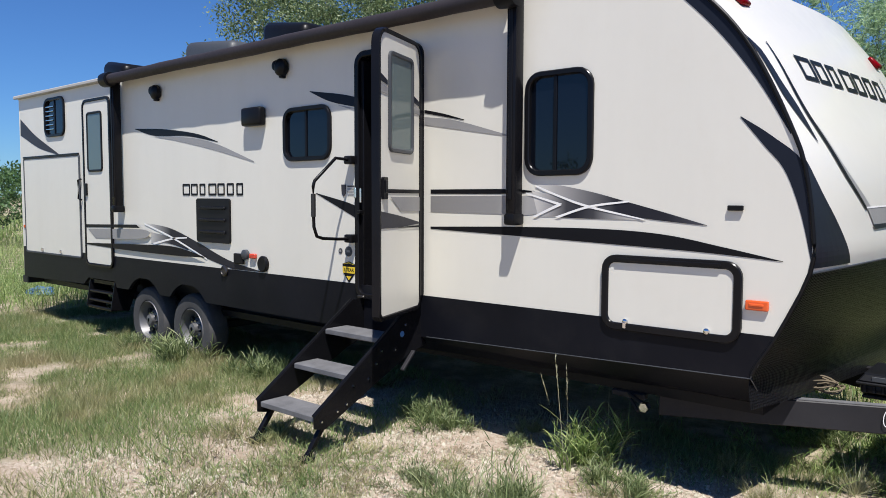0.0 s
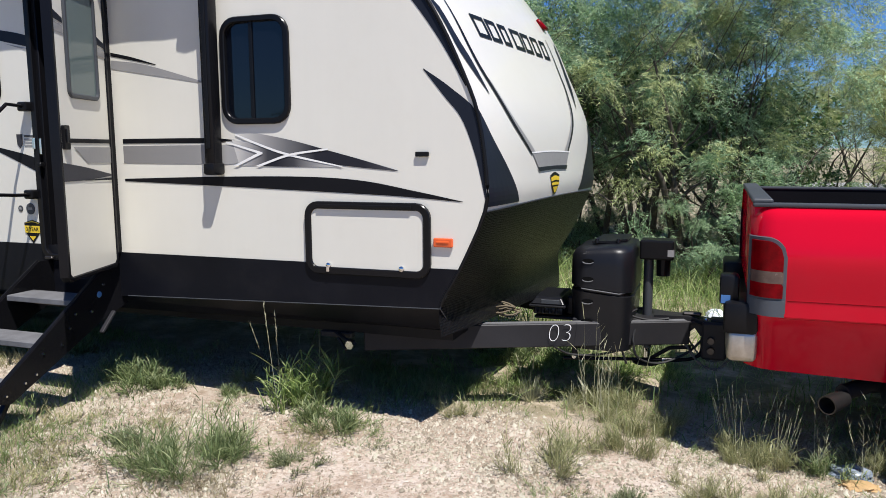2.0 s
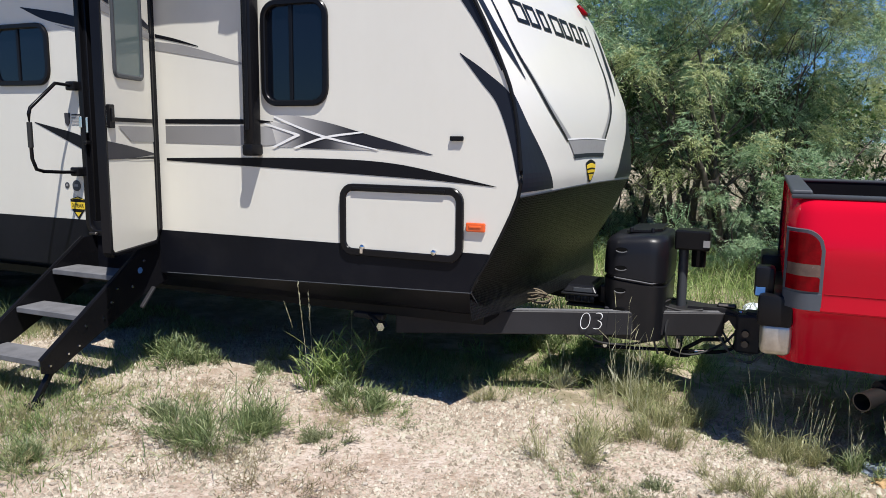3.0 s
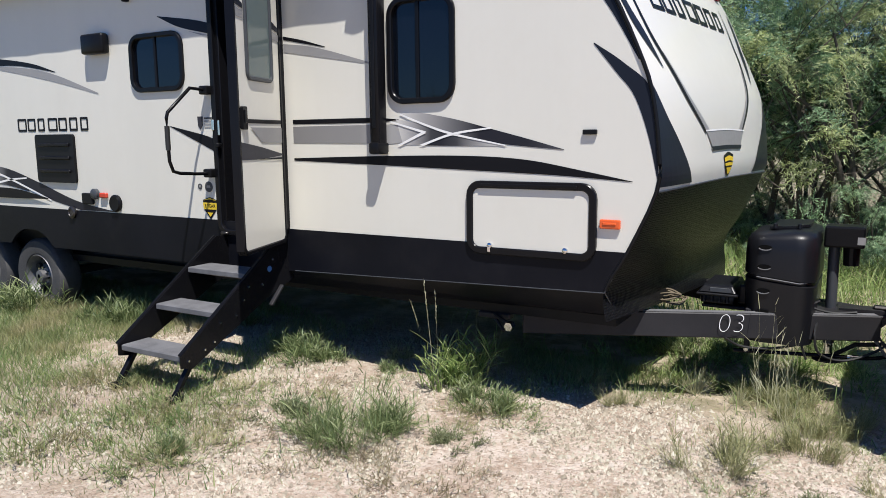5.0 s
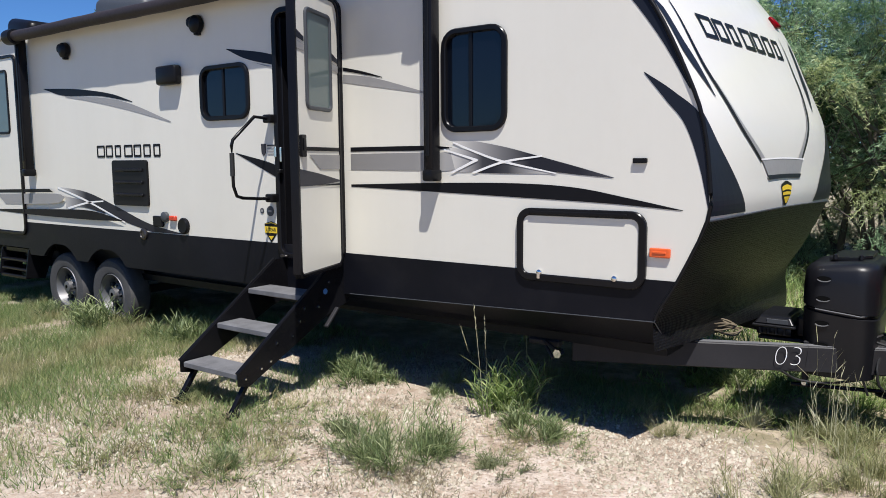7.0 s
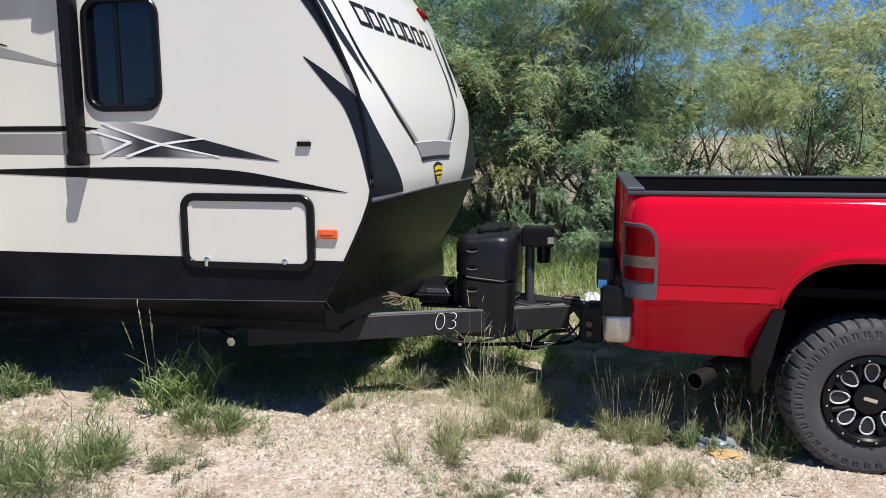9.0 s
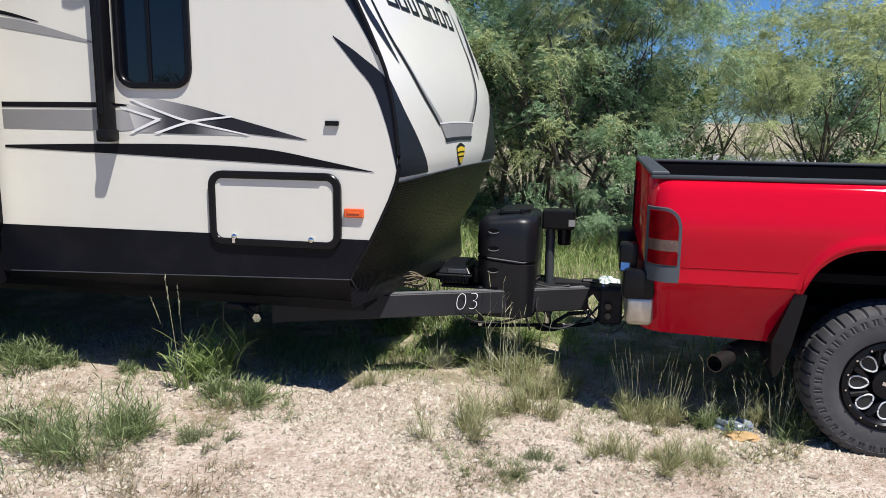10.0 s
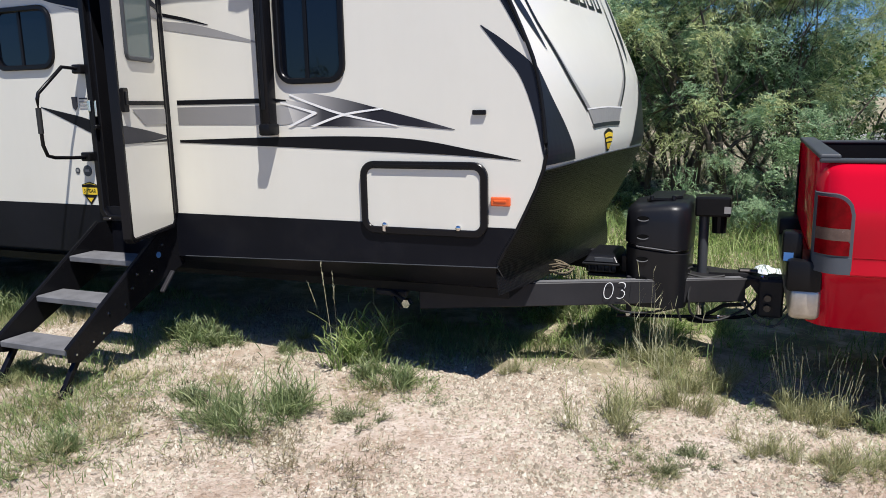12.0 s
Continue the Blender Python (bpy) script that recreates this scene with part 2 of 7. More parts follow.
def ground_material():
    """Pale caliche gravel with sand, pebbles, soil and thin turf worked in."""
    m, t, n, l, b = nodes_of("caliche_gravel_ground")
    tc = n.new("ShaderNodeTexCoord")
    wob = n.new("ShaderNodeTexNoise")            # bends the stones out of a regular lattice
    wob.inputs["Scale"].default_value, wob.inputs["Detail"].default_value = 30, 2.0
    l.new(tc.outputs["Object"], wob.inputs["Vector"])
    shift = n.new("ShaderNodeVectorMath")
    shift.operation = "MULTIPLY_ADD"
    shift.inputs[1].default_value = (0.05, 0.05, 0.0)
    l.new(wob.outputs["Color"], shift.inputs[0])
    l.new(tc.outputs["Object"], shift.inputs[2])
    cells = []
    for scale in (46, 120):
        v = n.new("ShaderNodeTexVoronoi")
        v.inputs["Scale"].default_value = scale
        l.new(shift.outputs[0], v.inputs["Vector"])
        cells.append(v)
    tone = mixc(t, 0.40, cells[0].outputs["Color"], cells[1].outputs["Color"])
    bw = n.new("ShaderNodeRGBToBW")
    l.new(tone, bw.inputs[0])
    n1 = noise_tex(t, 1.1, 9.0, 0.72)
    n4 = noise_tex(t, 7.0, 6.0, 0.7)
    base = ramp(t, n1, [(0.30, (0.385, 0.30, 0.235)), (0.43, (0.49, 0.405, 0.335)), (0.55, (0.585, 0.505, 0.435)), (0.70, (0.69, 0.615, 0.545))])
    base = mixc(t, ramp(t, n4, [(0.35, (0, 0, 0)), (0.65, (1, 1, 1))]), mixc(t, 1.0, base, (0.72, 0.66, 0.59), "MULTIPLY"), base)
    grit = ramp(t, bw.outputs[0], [(0.20, (0.62, 0.57, 0.52)), (0.40, (0.88, 0.85, 0.82)), (0.66, (1.0, 1.0, 1.0))])
    col = mixc(t, 1.0, base, grit, "MULTIPLY")
    # soil and thin turf: on the meadow side, in patches, and as shade under the trailer
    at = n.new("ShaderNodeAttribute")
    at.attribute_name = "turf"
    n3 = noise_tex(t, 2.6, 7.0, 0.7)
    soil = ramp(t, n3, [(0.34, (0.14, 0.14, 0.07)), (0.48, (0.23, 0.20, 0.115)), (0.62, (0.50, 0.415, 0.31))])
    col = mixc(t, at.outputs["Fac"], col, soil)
    l.new(col, b.inputs["Base Color"])
    b.inputs["Roughness"].default_value = 0.95
    h = mixc(t, 0.42, cells[0].outputs["Distance"], cells[1].outputs["Distance"])
    inv = n.new("ShaderNodeInvert")
    l.new(h, inv.inputs["Color"])
    bump(t, b, inv.outputs[0], 0.9, 0.016)
    return m


M_ground = ground_material()
M_lot = surface("grey_lot_gravel", (0.36, 0.35, 0.34), 0.95, vary=0.15, big=0.4, fine=6, relief=0.2)
M_stone = leaf_material("limestone_pebbles", (0.21, 0.16, 0.125), (0.42, 0.35, 0.29), (0.60, 0.53, 0.465), 0.0)


def rock_material():
    """Broken limestone whose tone differs from piece to piece."""
    m, t, n, l, b = nodes_of("broken_limestone")
    oi = n.new("ShaderNodeObjectInfo")
    tone = ramp(t, oi.outputs["Random"], [(0.0, (0.36, 0.29, 0.225)), (0.4, (0.54, 0.47, 0.385)), (1.0, (0.76, 0.69, 0.60))])
    n1 = noise_tex(t, 2.2, 6.0, 0.7)
    l.new(mixc(t, n1, mixc(t, 1.0, tone, (0.68, 0.63, 0.57), "MULTIPLY"), tone), b.inputs["Base Color"])
    b.inputs["Roughness"].default_value = 0.95
    bump(t, b, n1, 0.5, 0.2)
    return m


M_rock = rock_material()


# ---- mesh helpers ----
def mesh_ob(name, bm, material, parent=None, label="", smooth=None):
    me = bpy.data.meshes.new(name)
    bm.normal_update()
    bm.to_mesh(me)
    bm.free()
    me.materials.append(material)
    if smooth is not None:
        me.polygons.foreach_set("use_smooth", [True] * len(me.polygons))
        me.set_sharp_from_angle(angle=radians(smooth))
    ob = new(name, me)
    if parent:
        ob.parent = parent
    if label:
        tagged(ob, label)
    return ob


def part(name, bm, material, parent, label="", smooth=None):
    return mesh_ob(name, bm, material, parent, label, smooth)


def arrays_ob(name, verts, tris, material, parent=None):
    me = bpy.data.meshes.new(name)
    nv, nf = len(verts), len(tris)
    me.vertices.add(nv)
    me.vertices.foreach_set("co", np.ascontiguousarray(verts, dtype=np.float32).ravel())
    me.loops.add(nf * 3)
    me.loops.foreach_set("vertex_index", np.ascontiguousarray(tris, dtype=np.int32).ravel())
    me.polygons.add(nf)
    me.polygons.foreach_set("loop_start", np.arange(0, nf * 3, 3, dtype=np.int32))
    me.update(calc_edges=True)
    me.materials.append(material)
    ob = new(name, me)
    if parent:
        ob.parent = parent
    return ob


def thing(name, label, category, group="", m=None):
    e = new(name)
    e.empty_display_size = 0.2
    if m is not None:
        e.matrix_world = m
    return tagged(e, label, category, group)


def B():
    return bmesh.new()


def box(bm, x0, x1, y0, y1, z0, z1, bevel=0.0, seg=1):
    r = bmesh.ops.create_cube(bm, size=1.0, matrix=Matrix.LocRotScale(((x0 + x1) / 2, (y0 + y1) / 2, (z0 + z1) / 2), None, (abs(x1 - x0), abs(y1 - y0), abs(z1 - z0))))
    if bevel:
        es = list({e for v in r["verts"] for e in v.link_edges})
        bmesh.ops.bevel(bm, geom=es, offset=bevel, segments=seg, affect="EDGES", profile=0.5)
    return bm


def obox(bm, a, b, w, h, bevel=0.0):
    """A bar of width w and height h from a to b."""
    a, b = Vector(a), Vector(b)
    d = b - a
    q = d.to_track_quat("X", "Z")
    m = Matrix.Translation((a + b) / 2) @ q.to_matrix().to_4x4() @ Matrix.Diagonal((d.length, w, h, 1))
    r = bmesh.ops.create_cube(bm, size=1.0, matrix=m)
    if bevel:
        es = list({e for v in r["verts"] for e in v.link_edges})
        bmesh.ops.bevel(bm, geom=es, offset=bevel, segments=1, affect="EDGES", profile=0.5)
    return bm


def tube(bm, pts, r, seg=10, caps=True):
    """A round bar along a line of points; r may be a number or one radius a point."""
    pts = [Vector(p) for p in pts]
    rings = []
    for i, p in enumerate(pts):
        d = (pts[min(i + 1, len(pts) - 1)] - pts[max(i - 1, 0)]).normalized()
        q = d.to_track_quat("Z", "Y")
        rr = r[i] if isinstance(r, (list, tuple)) else r
        rings.append([bm.verts.new(p + q @ Vector((rr * math.cos(k * 2 * math.pi / seg), rr * math.sin(k * 2 * math.pi / seg), 0))) for k in range(seg)])
    for a, b in zip(rings, rings[1:]):
        for k in range(seg):
            bm.faces.new((a[k], a[(k + 1) % seg], b[(k + 1) % seg], b[k]))
    if caps:
        bm.faces.new(rings[0][::-1])
        bm.faces.new(rings[-1])
    return bm


def lathe(bm, profile, centre, axis="y", seg=32, closed=False, caps=True):
    """Turns a profile of (radius, along) round an axis through centre."""
    c = Vector(centre)
    rings = []
    for r, h in profile:
        ring = []
        for k in range(seg):
            a = 2 * math.pi * k / seg
            u, w = r * math.cos(a), r * math.sin(a)
            ring.append(bm.verts.new(c + {"y": Vector((u, h, w)), "x": Vector((h, u, w)), "z": Vector((u, w, h))}[axis]))
        rings.append(ring)
    pairs = list(zip(rings, rings[1:]))
    if closed:
        pairs.append((rings[-1], rings[0]))
    for a, b in pairs:
        for k in range(seg):
            bm.faces.new((a[k], b[k], b[(k + 1) % seg], a[(k + 1) % seg]))
    if not closed and caps:
        for ring, flip in ((rings[0], False), (rings[-1], True)):
            if profile[0 if not flip else -1][0] > 1e-6:
                bm.faces.new(ring[::-1] if flip else ring)
    bmesh.ops.recalc_face_normals(bm, faces=bm.faces)
    return bm


def rrect(x0, x1, z0, z1, r, n=5):
    """Corner points of a rounded rectangle in the plane of x and z."""
    r = min(r, (x1 - x0) / 2 - 1e-4, (z1 - z0) / 2 - 1e-4)
    pts = []
    for cx, cz, a0 in ((x1 - r, z1 - r, 0), (x0 + r, z1 - r, 90), (x0 + r, z0 + r, 180), (x1 - r, z0 + r, 270)):
        for k in range(n + 1):
            a = radians(a0 + 90 * k / n)
            pts.append((cx + r * math.cos(a), cz + r * math.sin(a)))
    return pts


def ring_frame(bm, x0, x1, z0, z1, r, w, y_back, y_front, lip=0.006):
    """A rounded frame with softened outer and inner edges, between y_back and y_front (outwards is -y)."""
    loops = []
    for off, y in ((0, y_back), (0, y_front + lip), (lip, y_front), (w - lip, y_front), (w, y_front + lip), (w, y_back)):
        pts = rrect(x0 + off, x1 - off, z0 + off, z1 - off, max(r - off, 0.004))
        loops.append([bm.verts.new((x, y, z)) for x, z in pts])
    n = len(loops[0])
    for a, b in zip(loops, loops[1:] + loops[:1]):
        for k in range(n):
            bm.faces.new((a[k], a[(k + 1) % n], b[(k + 1) % n], b[k]))
    bmesh.ops.recalc_face_normals(bm, faces=bm.faces)
    return bm


def plate(bm, pts, y0, y1):
    """A flat plate with an outline of (x, z), from y0 to y1."""
    a = [bm.verts.new((x, y0, z)) for x, z in pts]
    b = [bm.verts.new((x, y1, z)) for x, z in pts]
    bm.faces.new(a)
    bm.faces.new(b[::-1])
    n = len(pts)
    for k in range(n):
        bm.faces.new((a[k], b[k], b[(k + 1) % n], a[(k + 1) % n]))
    bmesh.ops.recalc_face_normals(bm, faces=bm.faces)
    return bm


def spline(pts, n):
    """n points along a smooth line through pts."""
    P = [np.array(p, float) for p in pts]
    if len(P) == 2:
        return [tuple(P[0] + (P[1] - P[0]) * k / (n - 1)) for k in range(n)]
    out = []
    for k in range(n):
        s = k / (n - 1) * (len(P) - 1)
        i = min(int(s), len(P) - 2)
        f = s - i
        p1, p2 = P[i], P[i + 1]
        p0 = P[i - 1] if i else 2 * p1 - p2
        p3 = P[i + 2] if i + 2 < len(P) else 2 * p2 - p1
        out.append(tuple(0.5 * (2 * p1 + (p2 - p0) * f + (2 * p0 - 5 * p1 + 4 * p2 - p3) * f * f + (3 * p1 - p0 - 3 * p2 + p3) * f ** 3)))
    return out


def swoosh(bm, upper, lower, put, n=18, across=1):
    """A band between two lines; put maps its two numbers to a place."""
    u, w = spline(upper, n), spline(lower, n)
    rows = [[bm.verts.new(put(*(np.array(p) * (1 - s) + np.array(q) * s))) for p, q in zip(u, w)] for s in np.linspace(0, 1, across + 1)]
    for a, b in zip(rows, rows[1:]):
        for k in range(n - 1):
            bm.faces.new((a[k], b[k], b[k + 1], a[k + 1]))
    return bm


def words(name, text, size, m, material, parent, label="", thin=0.0, slant=0.0):
    c = bpy.data.curves.new(name, "FONT")
    c.body, c.size, c.align_x, c.align_y, c.extrude = text, size, "CENTER", "CENTER", 0.0006
    c.offset, c.shear = thin, slant
    tmp = bpy.data.objects.new(name, c)
    scene.collection.objects.link(tmp)
    me = bpy.data.meshes.new_from_object(tmp.evaluated_get(bpy.context.evaluated_depsgraph_get()))
    bpy.data.objects.remove(tmp)
    me.materials.clear()
    me.materials.append(material)
    ob = new(name, me)
    ob.parent = parent
    ob.matrix_local = m
    if label:
        tagged(ob, label)
    return ob


def ground_z(x, y):
    """The height of the ground: it falls gently towards the pickup and is a little uneven."""
    z = 0.03 - 0.03 * min(max(x + 2.5, -0.8), 6.3)
    near = max(0.0, 1.0 - math.hypot(x + 1, y) / 60.0)
    return z + near * 0.022 * noise.noise(Vector((x * 0.7, y * 0.7, 0.3))) + 0.25 * (1 - near) * noise.noise(Vector((x * 0.03, y * 0.03, 7)))


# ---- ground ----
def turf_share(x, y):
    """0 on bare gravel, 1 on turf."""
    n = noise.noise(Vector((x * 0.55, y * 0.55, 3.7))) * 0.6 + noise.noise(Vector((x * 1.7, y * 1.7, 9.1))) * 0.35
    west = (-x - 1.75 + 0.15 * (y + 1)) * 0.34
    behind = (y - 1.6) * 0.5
    shade_soil = min(1.6 * (y - 0.35), 0.9) if -1.15 < x < 1.0 else min(1.2 * (y - 0.5), 0.9) if x < -2.6 else min(1.2 * (y - 0.95), 0.9)   # some weeds, mostly dark soil put in for the shade
    return min(1.0, max(0.0, 0.10 + max(west, behind, shade_soil) + n * 0.8))


def worn(x, y):
    """How thickly the turf stands: 0 where it is trodden bare, 1 where it is whole."""
    n = noise.noise(Vector((x * 1.1, y * 1.1, 5.5))) + 0.6 * noise.noise(Vector((x * 3.2, y * 3.2, 1.5)))
    bare = 0.9 * math.exp(-((x + 3.6) / 0.42) ** 2 - ((y + 0.52) / 0.22) ** 2)     # trodden before the steps
    return min(1.0, max(0.04, -bare + (0.45 if x > -2.2 else 0.68 if x > -3.6 else 1.15) + 1.7 * n))


def make_ground():
    xs = sorted(set([round(v, 3) for v in np.linspace(-14, 9, 150)] + [-900, -400, -200, -110, -70, -45, -30, -21, 13, 20, 32, 50, 80, 140, 260, 500, 900]))
    ys = sorted(set([round(v, 3) for v in np.linspace(-5.5, 9, 110)] + [-900, -400, -200, -100, -60, -35, -20, -12, -8, 12, 17, 25, 38, 60, 100, 180, 320, 600, 900]))
    V = [(x, y, ground_z(x, y)) for y in ys for x in xs]
    nx = len(xs)
    F = [(j * nx + i, j * nx + i + 1, (j + 1) * nx + i + 1, (j + 1) * nx + i) for j in range(len(ys) - 1) for i in range(nx - 1)]
    me = bpy.data.meshes.new("ground")
    me.from_pydata(V, [], F)
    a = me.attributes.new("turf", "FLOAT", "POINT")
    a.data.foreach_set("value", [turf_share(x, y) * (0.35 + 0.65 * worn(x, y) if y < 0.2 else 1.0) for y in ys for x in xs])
    me.polygons.foreach_set("use_smooth", [True] * len(F))
    me.materials.append(M_ground)
    return tagged(new("ground", me), "pale caliche gravel ground with patches of thin turf", "ground", kind="structure")


ground = make_ground()


def make_lot():
    """A grey gravel lot beyond the thicket, a thin layer over the ground."""
    xs, ys = np.linspace(4, 34, 31), np.linspace(30, 58, 29)
    V = [(x, y, ground_z(x, y) + 0.02) for y in ys for x in xs]
    nx = len(xs)
    F = [(j * nx + i, j * nx + i + 1, (j + 1) * nx + i + 1, (j + 1) * nx + i) for j in range(len(ys) - 1) for i in range(nx - 1)]
    me = bpy.data.meshes.new("gravel_lot")
    me.from_pydata(V, [], F)
    me.materials.append(M_lot)
    return tagged(new("gravel_lot", me), "grey gravel lot beyond the trees", "gravel lot", kind="structure")


make_lot()

# ---- travel trailer ----
W = 2.44                     # width of the body
REAR = -9.40
trailer = thing("travel_trailer", "cream travel trailer with black skirt and open entry door", "travel trailer")
EDGE_Z = (0.57, 0.76, 0.97, 1.31, 1.53, 1.83, 2.06, 2.35, 2.55, 2.72, 2.97)
EDGE_X = (0.11, 0.10, 0.215, 0.365, 0.37, 0.325, 0.24, 0.10, -0.03, -0.18, -0.44)
EDGE = spline(list(zip(EDGE_X, EDGE_Z)), 61)


def edge_x(z):
    """Where the side wall ends at the front, by height."""
    return float(np.interp(z, [p[1] for p in EDGE], [p[0] for p in EDGE]))


def cap_x(y, z):
    """The front of the trailer, by place across and height."""
    crown = 0.13 * (max(0.0, z - 2.2) / 0.7) ** 1.5 * math.sin(min(1.0, y / 1.9) * math.pi / 2)     # fuller towards the roof
    return edge_x(z) + 0.08 * y + 0.04 * (1 - abs(y / 1.22 - 1) ** 4) + crown


SK = 0.975                   # where the cream wall meets the skirt
TOP = 2.97
OPEN = [(-2.845, -2.215, 0.93, 2.735), (-1.290, -0.872, 1.842, 2.414), (-3.738, -3.197, 2.000, 2.374), (-8.558, -8.042, 2.434, 2.846)]


def make_side_wall(y0, y1, openings):
    """A wall of thickness y1 - y0 with openings through it, ending at the curved front edge."""
    bm = B()
    xs = sorted({REAR, -0.50, *[v for o in openings for v in o[:2]]})
    zs = sorted({SK, TOP, *[v for o in openings for v in o[2:]]})
    zs = [z for z in zs if z >= SK]
    cells = {}
    for i in range(len(xs) - 1):
        for j in range(len(zs) - 1):
            cx, cz = (xs[i] + xs[i + 1]) / 2, (zs[j] + zs[j + 1]) / 2
            cells[i, j] = not any(o[0] < cx < o[1] and o[2] < cz < o[3] for o in openings)
    for (i, j), full in cells.items():
        if not full:
            continue
        xa, xb, za, zb = xs[i], xs[i + 1], zs[j], zs[j + 1]
        for y in (y0, y1):
            bm.faces.new([bm.verts.new(p) for p in ((xa, y, za), (xb, y, za), (xb, y, zb), (xa, y, zb))])
        for di, dj, p, q in ((-1, 0, (xa, za), (xa, zb)), (1, 0, (xb, za), (xb, zb)), (0, -1, (xa, za), (xb, za)), (0, 1, (xa, zb), (xb, zb))):
            if not cells.get((i + di, j + dj), di == 1 and i == len(xs) - 2):
                bm.faces.new([bm.verts.new(v) for v in ((p[0], y0, p[1]), (q[0], y0, q[1]), (q[0], y1, q[1]), (p[0], y1, p[1]))])
    front = [(x, z) for x, z in EDGE if z > SK]
    pts = [(-0.50, SK), (edge_x(SK), SK)] + front
    if front[-1][1] < TOP - 1e-3:
        pts.append((edge_x(TOP), TOP))
    pts.append((-0.50, TOP))
    plate(bm, pts, y0, y1)
    bmesh.ops.remove_doubles(bm, verts=bm.verts, dist=0.0005)
    bmesh.ops.recalc_face_normals(bm, faces=bm.faces)
    return bm


part("side_wall", make_side_wall(0.0, 0.045, OPEN), M_white, trailer)
part("side_wall", make_side_wall(W - 0.045, W, []), M_white, trailer)
bm = box(B(), REAR - 0.03, REAR, 0.0, W, 0.64, TOP, 0.012, 2)
part("rear_wall", bm, M_white, trailer)
# inside faces that close the body
bm = box(B(), REAR + 0.05, 0.0, 0.06, W - 0.06, 0.86, 0.92)
box(bm, REAR + 0.05, -0.4, 1.30, 1.33, 0.92, 2.9)
box(bm, -0.45, -0.42, 0.05, 1.3, 0.92, 2.9)
part("cabin_floor", bm, M_interior, trailer)


def make_roof():
    bm = B()
    n = 9
    rows = []
    for x in (REAR - 0.03, -6.0, -3.0, -0.44):
        rows.append([bm.verts.new((x, W * k / (n - 1), TOP + 0.07 * (1 - abs(2 * k / (n - 1) - 1) ** 2.5))) for k in range(n)])
    for a, b in zip(rows, rows[1:]):
        for k in range(n - 1):
            bm.faces.new((a[k], b[k], b[k + 1], a[k + 1]))
    return bm


part("roof", make_roof(), M_roof, trailer, smooth=40)
bm = B()
for y in (-0.012, W - 0.02):
    box(bm, REAR - 0.03, -0.42, y, y + 0.032, TOP - 0.035, TOP + 0.012, 0.006)
box(bm, REAR - 0.06, -6.66, -0.055, -0.010, TOP - 0.030, TOP + 0.010, 0.008)       # rain gutter
part("roof_trim", bm, M_roof, trailer)


def make_cap(z0, z1, nz, lift=0.0):
    bm = B()
    ny = 25
    g = []
    for j in range(nz + 1):
        row = []
        for i in range(ny):
            y = W * i / (ny - 1)
            z = z0(y) + (z1 - z0(y)) * j / nz
            row.append(bm.verts.new((cap_x(y, z) + lift, y, z)))
        g.append(row)
    for a, b in zip(g, g[1:]):
        for k in range(ny - 1):
            bm.faces.new((a[k], a[k + 1], b[k + 1], b[k]))
    return bm


cap = part("front_cap", make_cap(lambda y: 1.305 + 0.02 * (1 - abs(y / 1.22 - 1) ** 2), TOP, 36), M_cap, trailer, "glossy white moulded front cap", smooth=60)
bm = make_cap(lambda y: 0.575 - 0.045 * y, 1.335, 24, -0.004)
part("stone_guard", bm, M_mesh, trailer, "black honeycomb stone guard", smooth=60)
bm = B()
tube(bm, [(cap_x(y, 1.305 + 0.02 * (1 - abs(y / 1.22 - 1) ** 2)) + 0.002, y, 1.305 + 0.02 * (1 - abs(y / 1.22 - 1) ** 2)) for y in np.linspace(0.0, W, 20)], 0.006, 6)
part("seam_trim", bm, M_greytrim, trailer, smooth=60)
for y in (-0.004, W + 0.004):
    bm = B()
    tube(bm, [(x + 0.004, y, z) for x, z in EDGE if z > 0.75][::2] + [(edge_x(TOP), y, TOP + 0.01)], 0.0115, 8)
    part("corner_trim", bm, M_black, trailer, "black corner moulding", smooth=60)

# skirt, under-bevel and belly
bm = B()
cols = sorted({REAR, -7.62, -7.50, -6.84, -6.80, *np.linspace(-6.78, -4.85, 60).tolist(), -4.6, -2.92, -2.17, 0.10})


def skirt_bottom(x):
    if -7.52 < x < -6.82:
        return 0.72
    z = 0.60 + 0.035 * min(1, max(0, (x + 9.4) / 1.8)) if x < -6.8 else 0.655
    if x > -2.9:
        z = 0.655 + 0.028 * (x + 2.9)
    for c, r in ((-6.20, 0.41), (-5.33, 0.41)):
        if abs(x - c) < r:
            z = max(z, 0.42 + math.sqrt(max(0, r * r - (x - c) ** 2)) * 0.95)
    return min(z, 0.80)


rows = []
for x in cols:
    top = 1.005 if x < -2.86 else SK
    zb = skirt_bottom(x)
    rows.append([bm.verts.new(p) for p in ((x, -0.004, top), (x, -0.006, zb), (x, 0.03, zb), (x, 0.03, top))])
for a, b in zip(rows, rows[1:]):
    for k in range(4):
        bm.faces.new((a[k], b[k], b[(k + 1) % 4], a[(k + 1) % 4]))
bmesh.ops.recalc_face_normals(bm, faces=bm.faces)
part("skirt", bm, M_skirt, trailer, "black metal skirt with wheel arches")
bm = plate(B(), [(-2.9, 0.660), (0.10, 0.742), (0.115, 0.57), (-2.9, 0.53)], 0.0, 0.004)
for v in bm.verts:
    if v.co.z < 0.6:
        v.co.y += 0.20
part("skirt_bevel", bm, M_skirt, trailer)
bm = B()   # front return of the skirt, folding back under the cap
a = [bm.verts.new(p) for p in ((0.10, -0.004, 0.975), (0.215, -0.004, 0.975), (0.10, -0.004, 0.742))]
bm.faces.new(a)
part("skirt_return", bm, M_skirt, trailer)
bm = B()
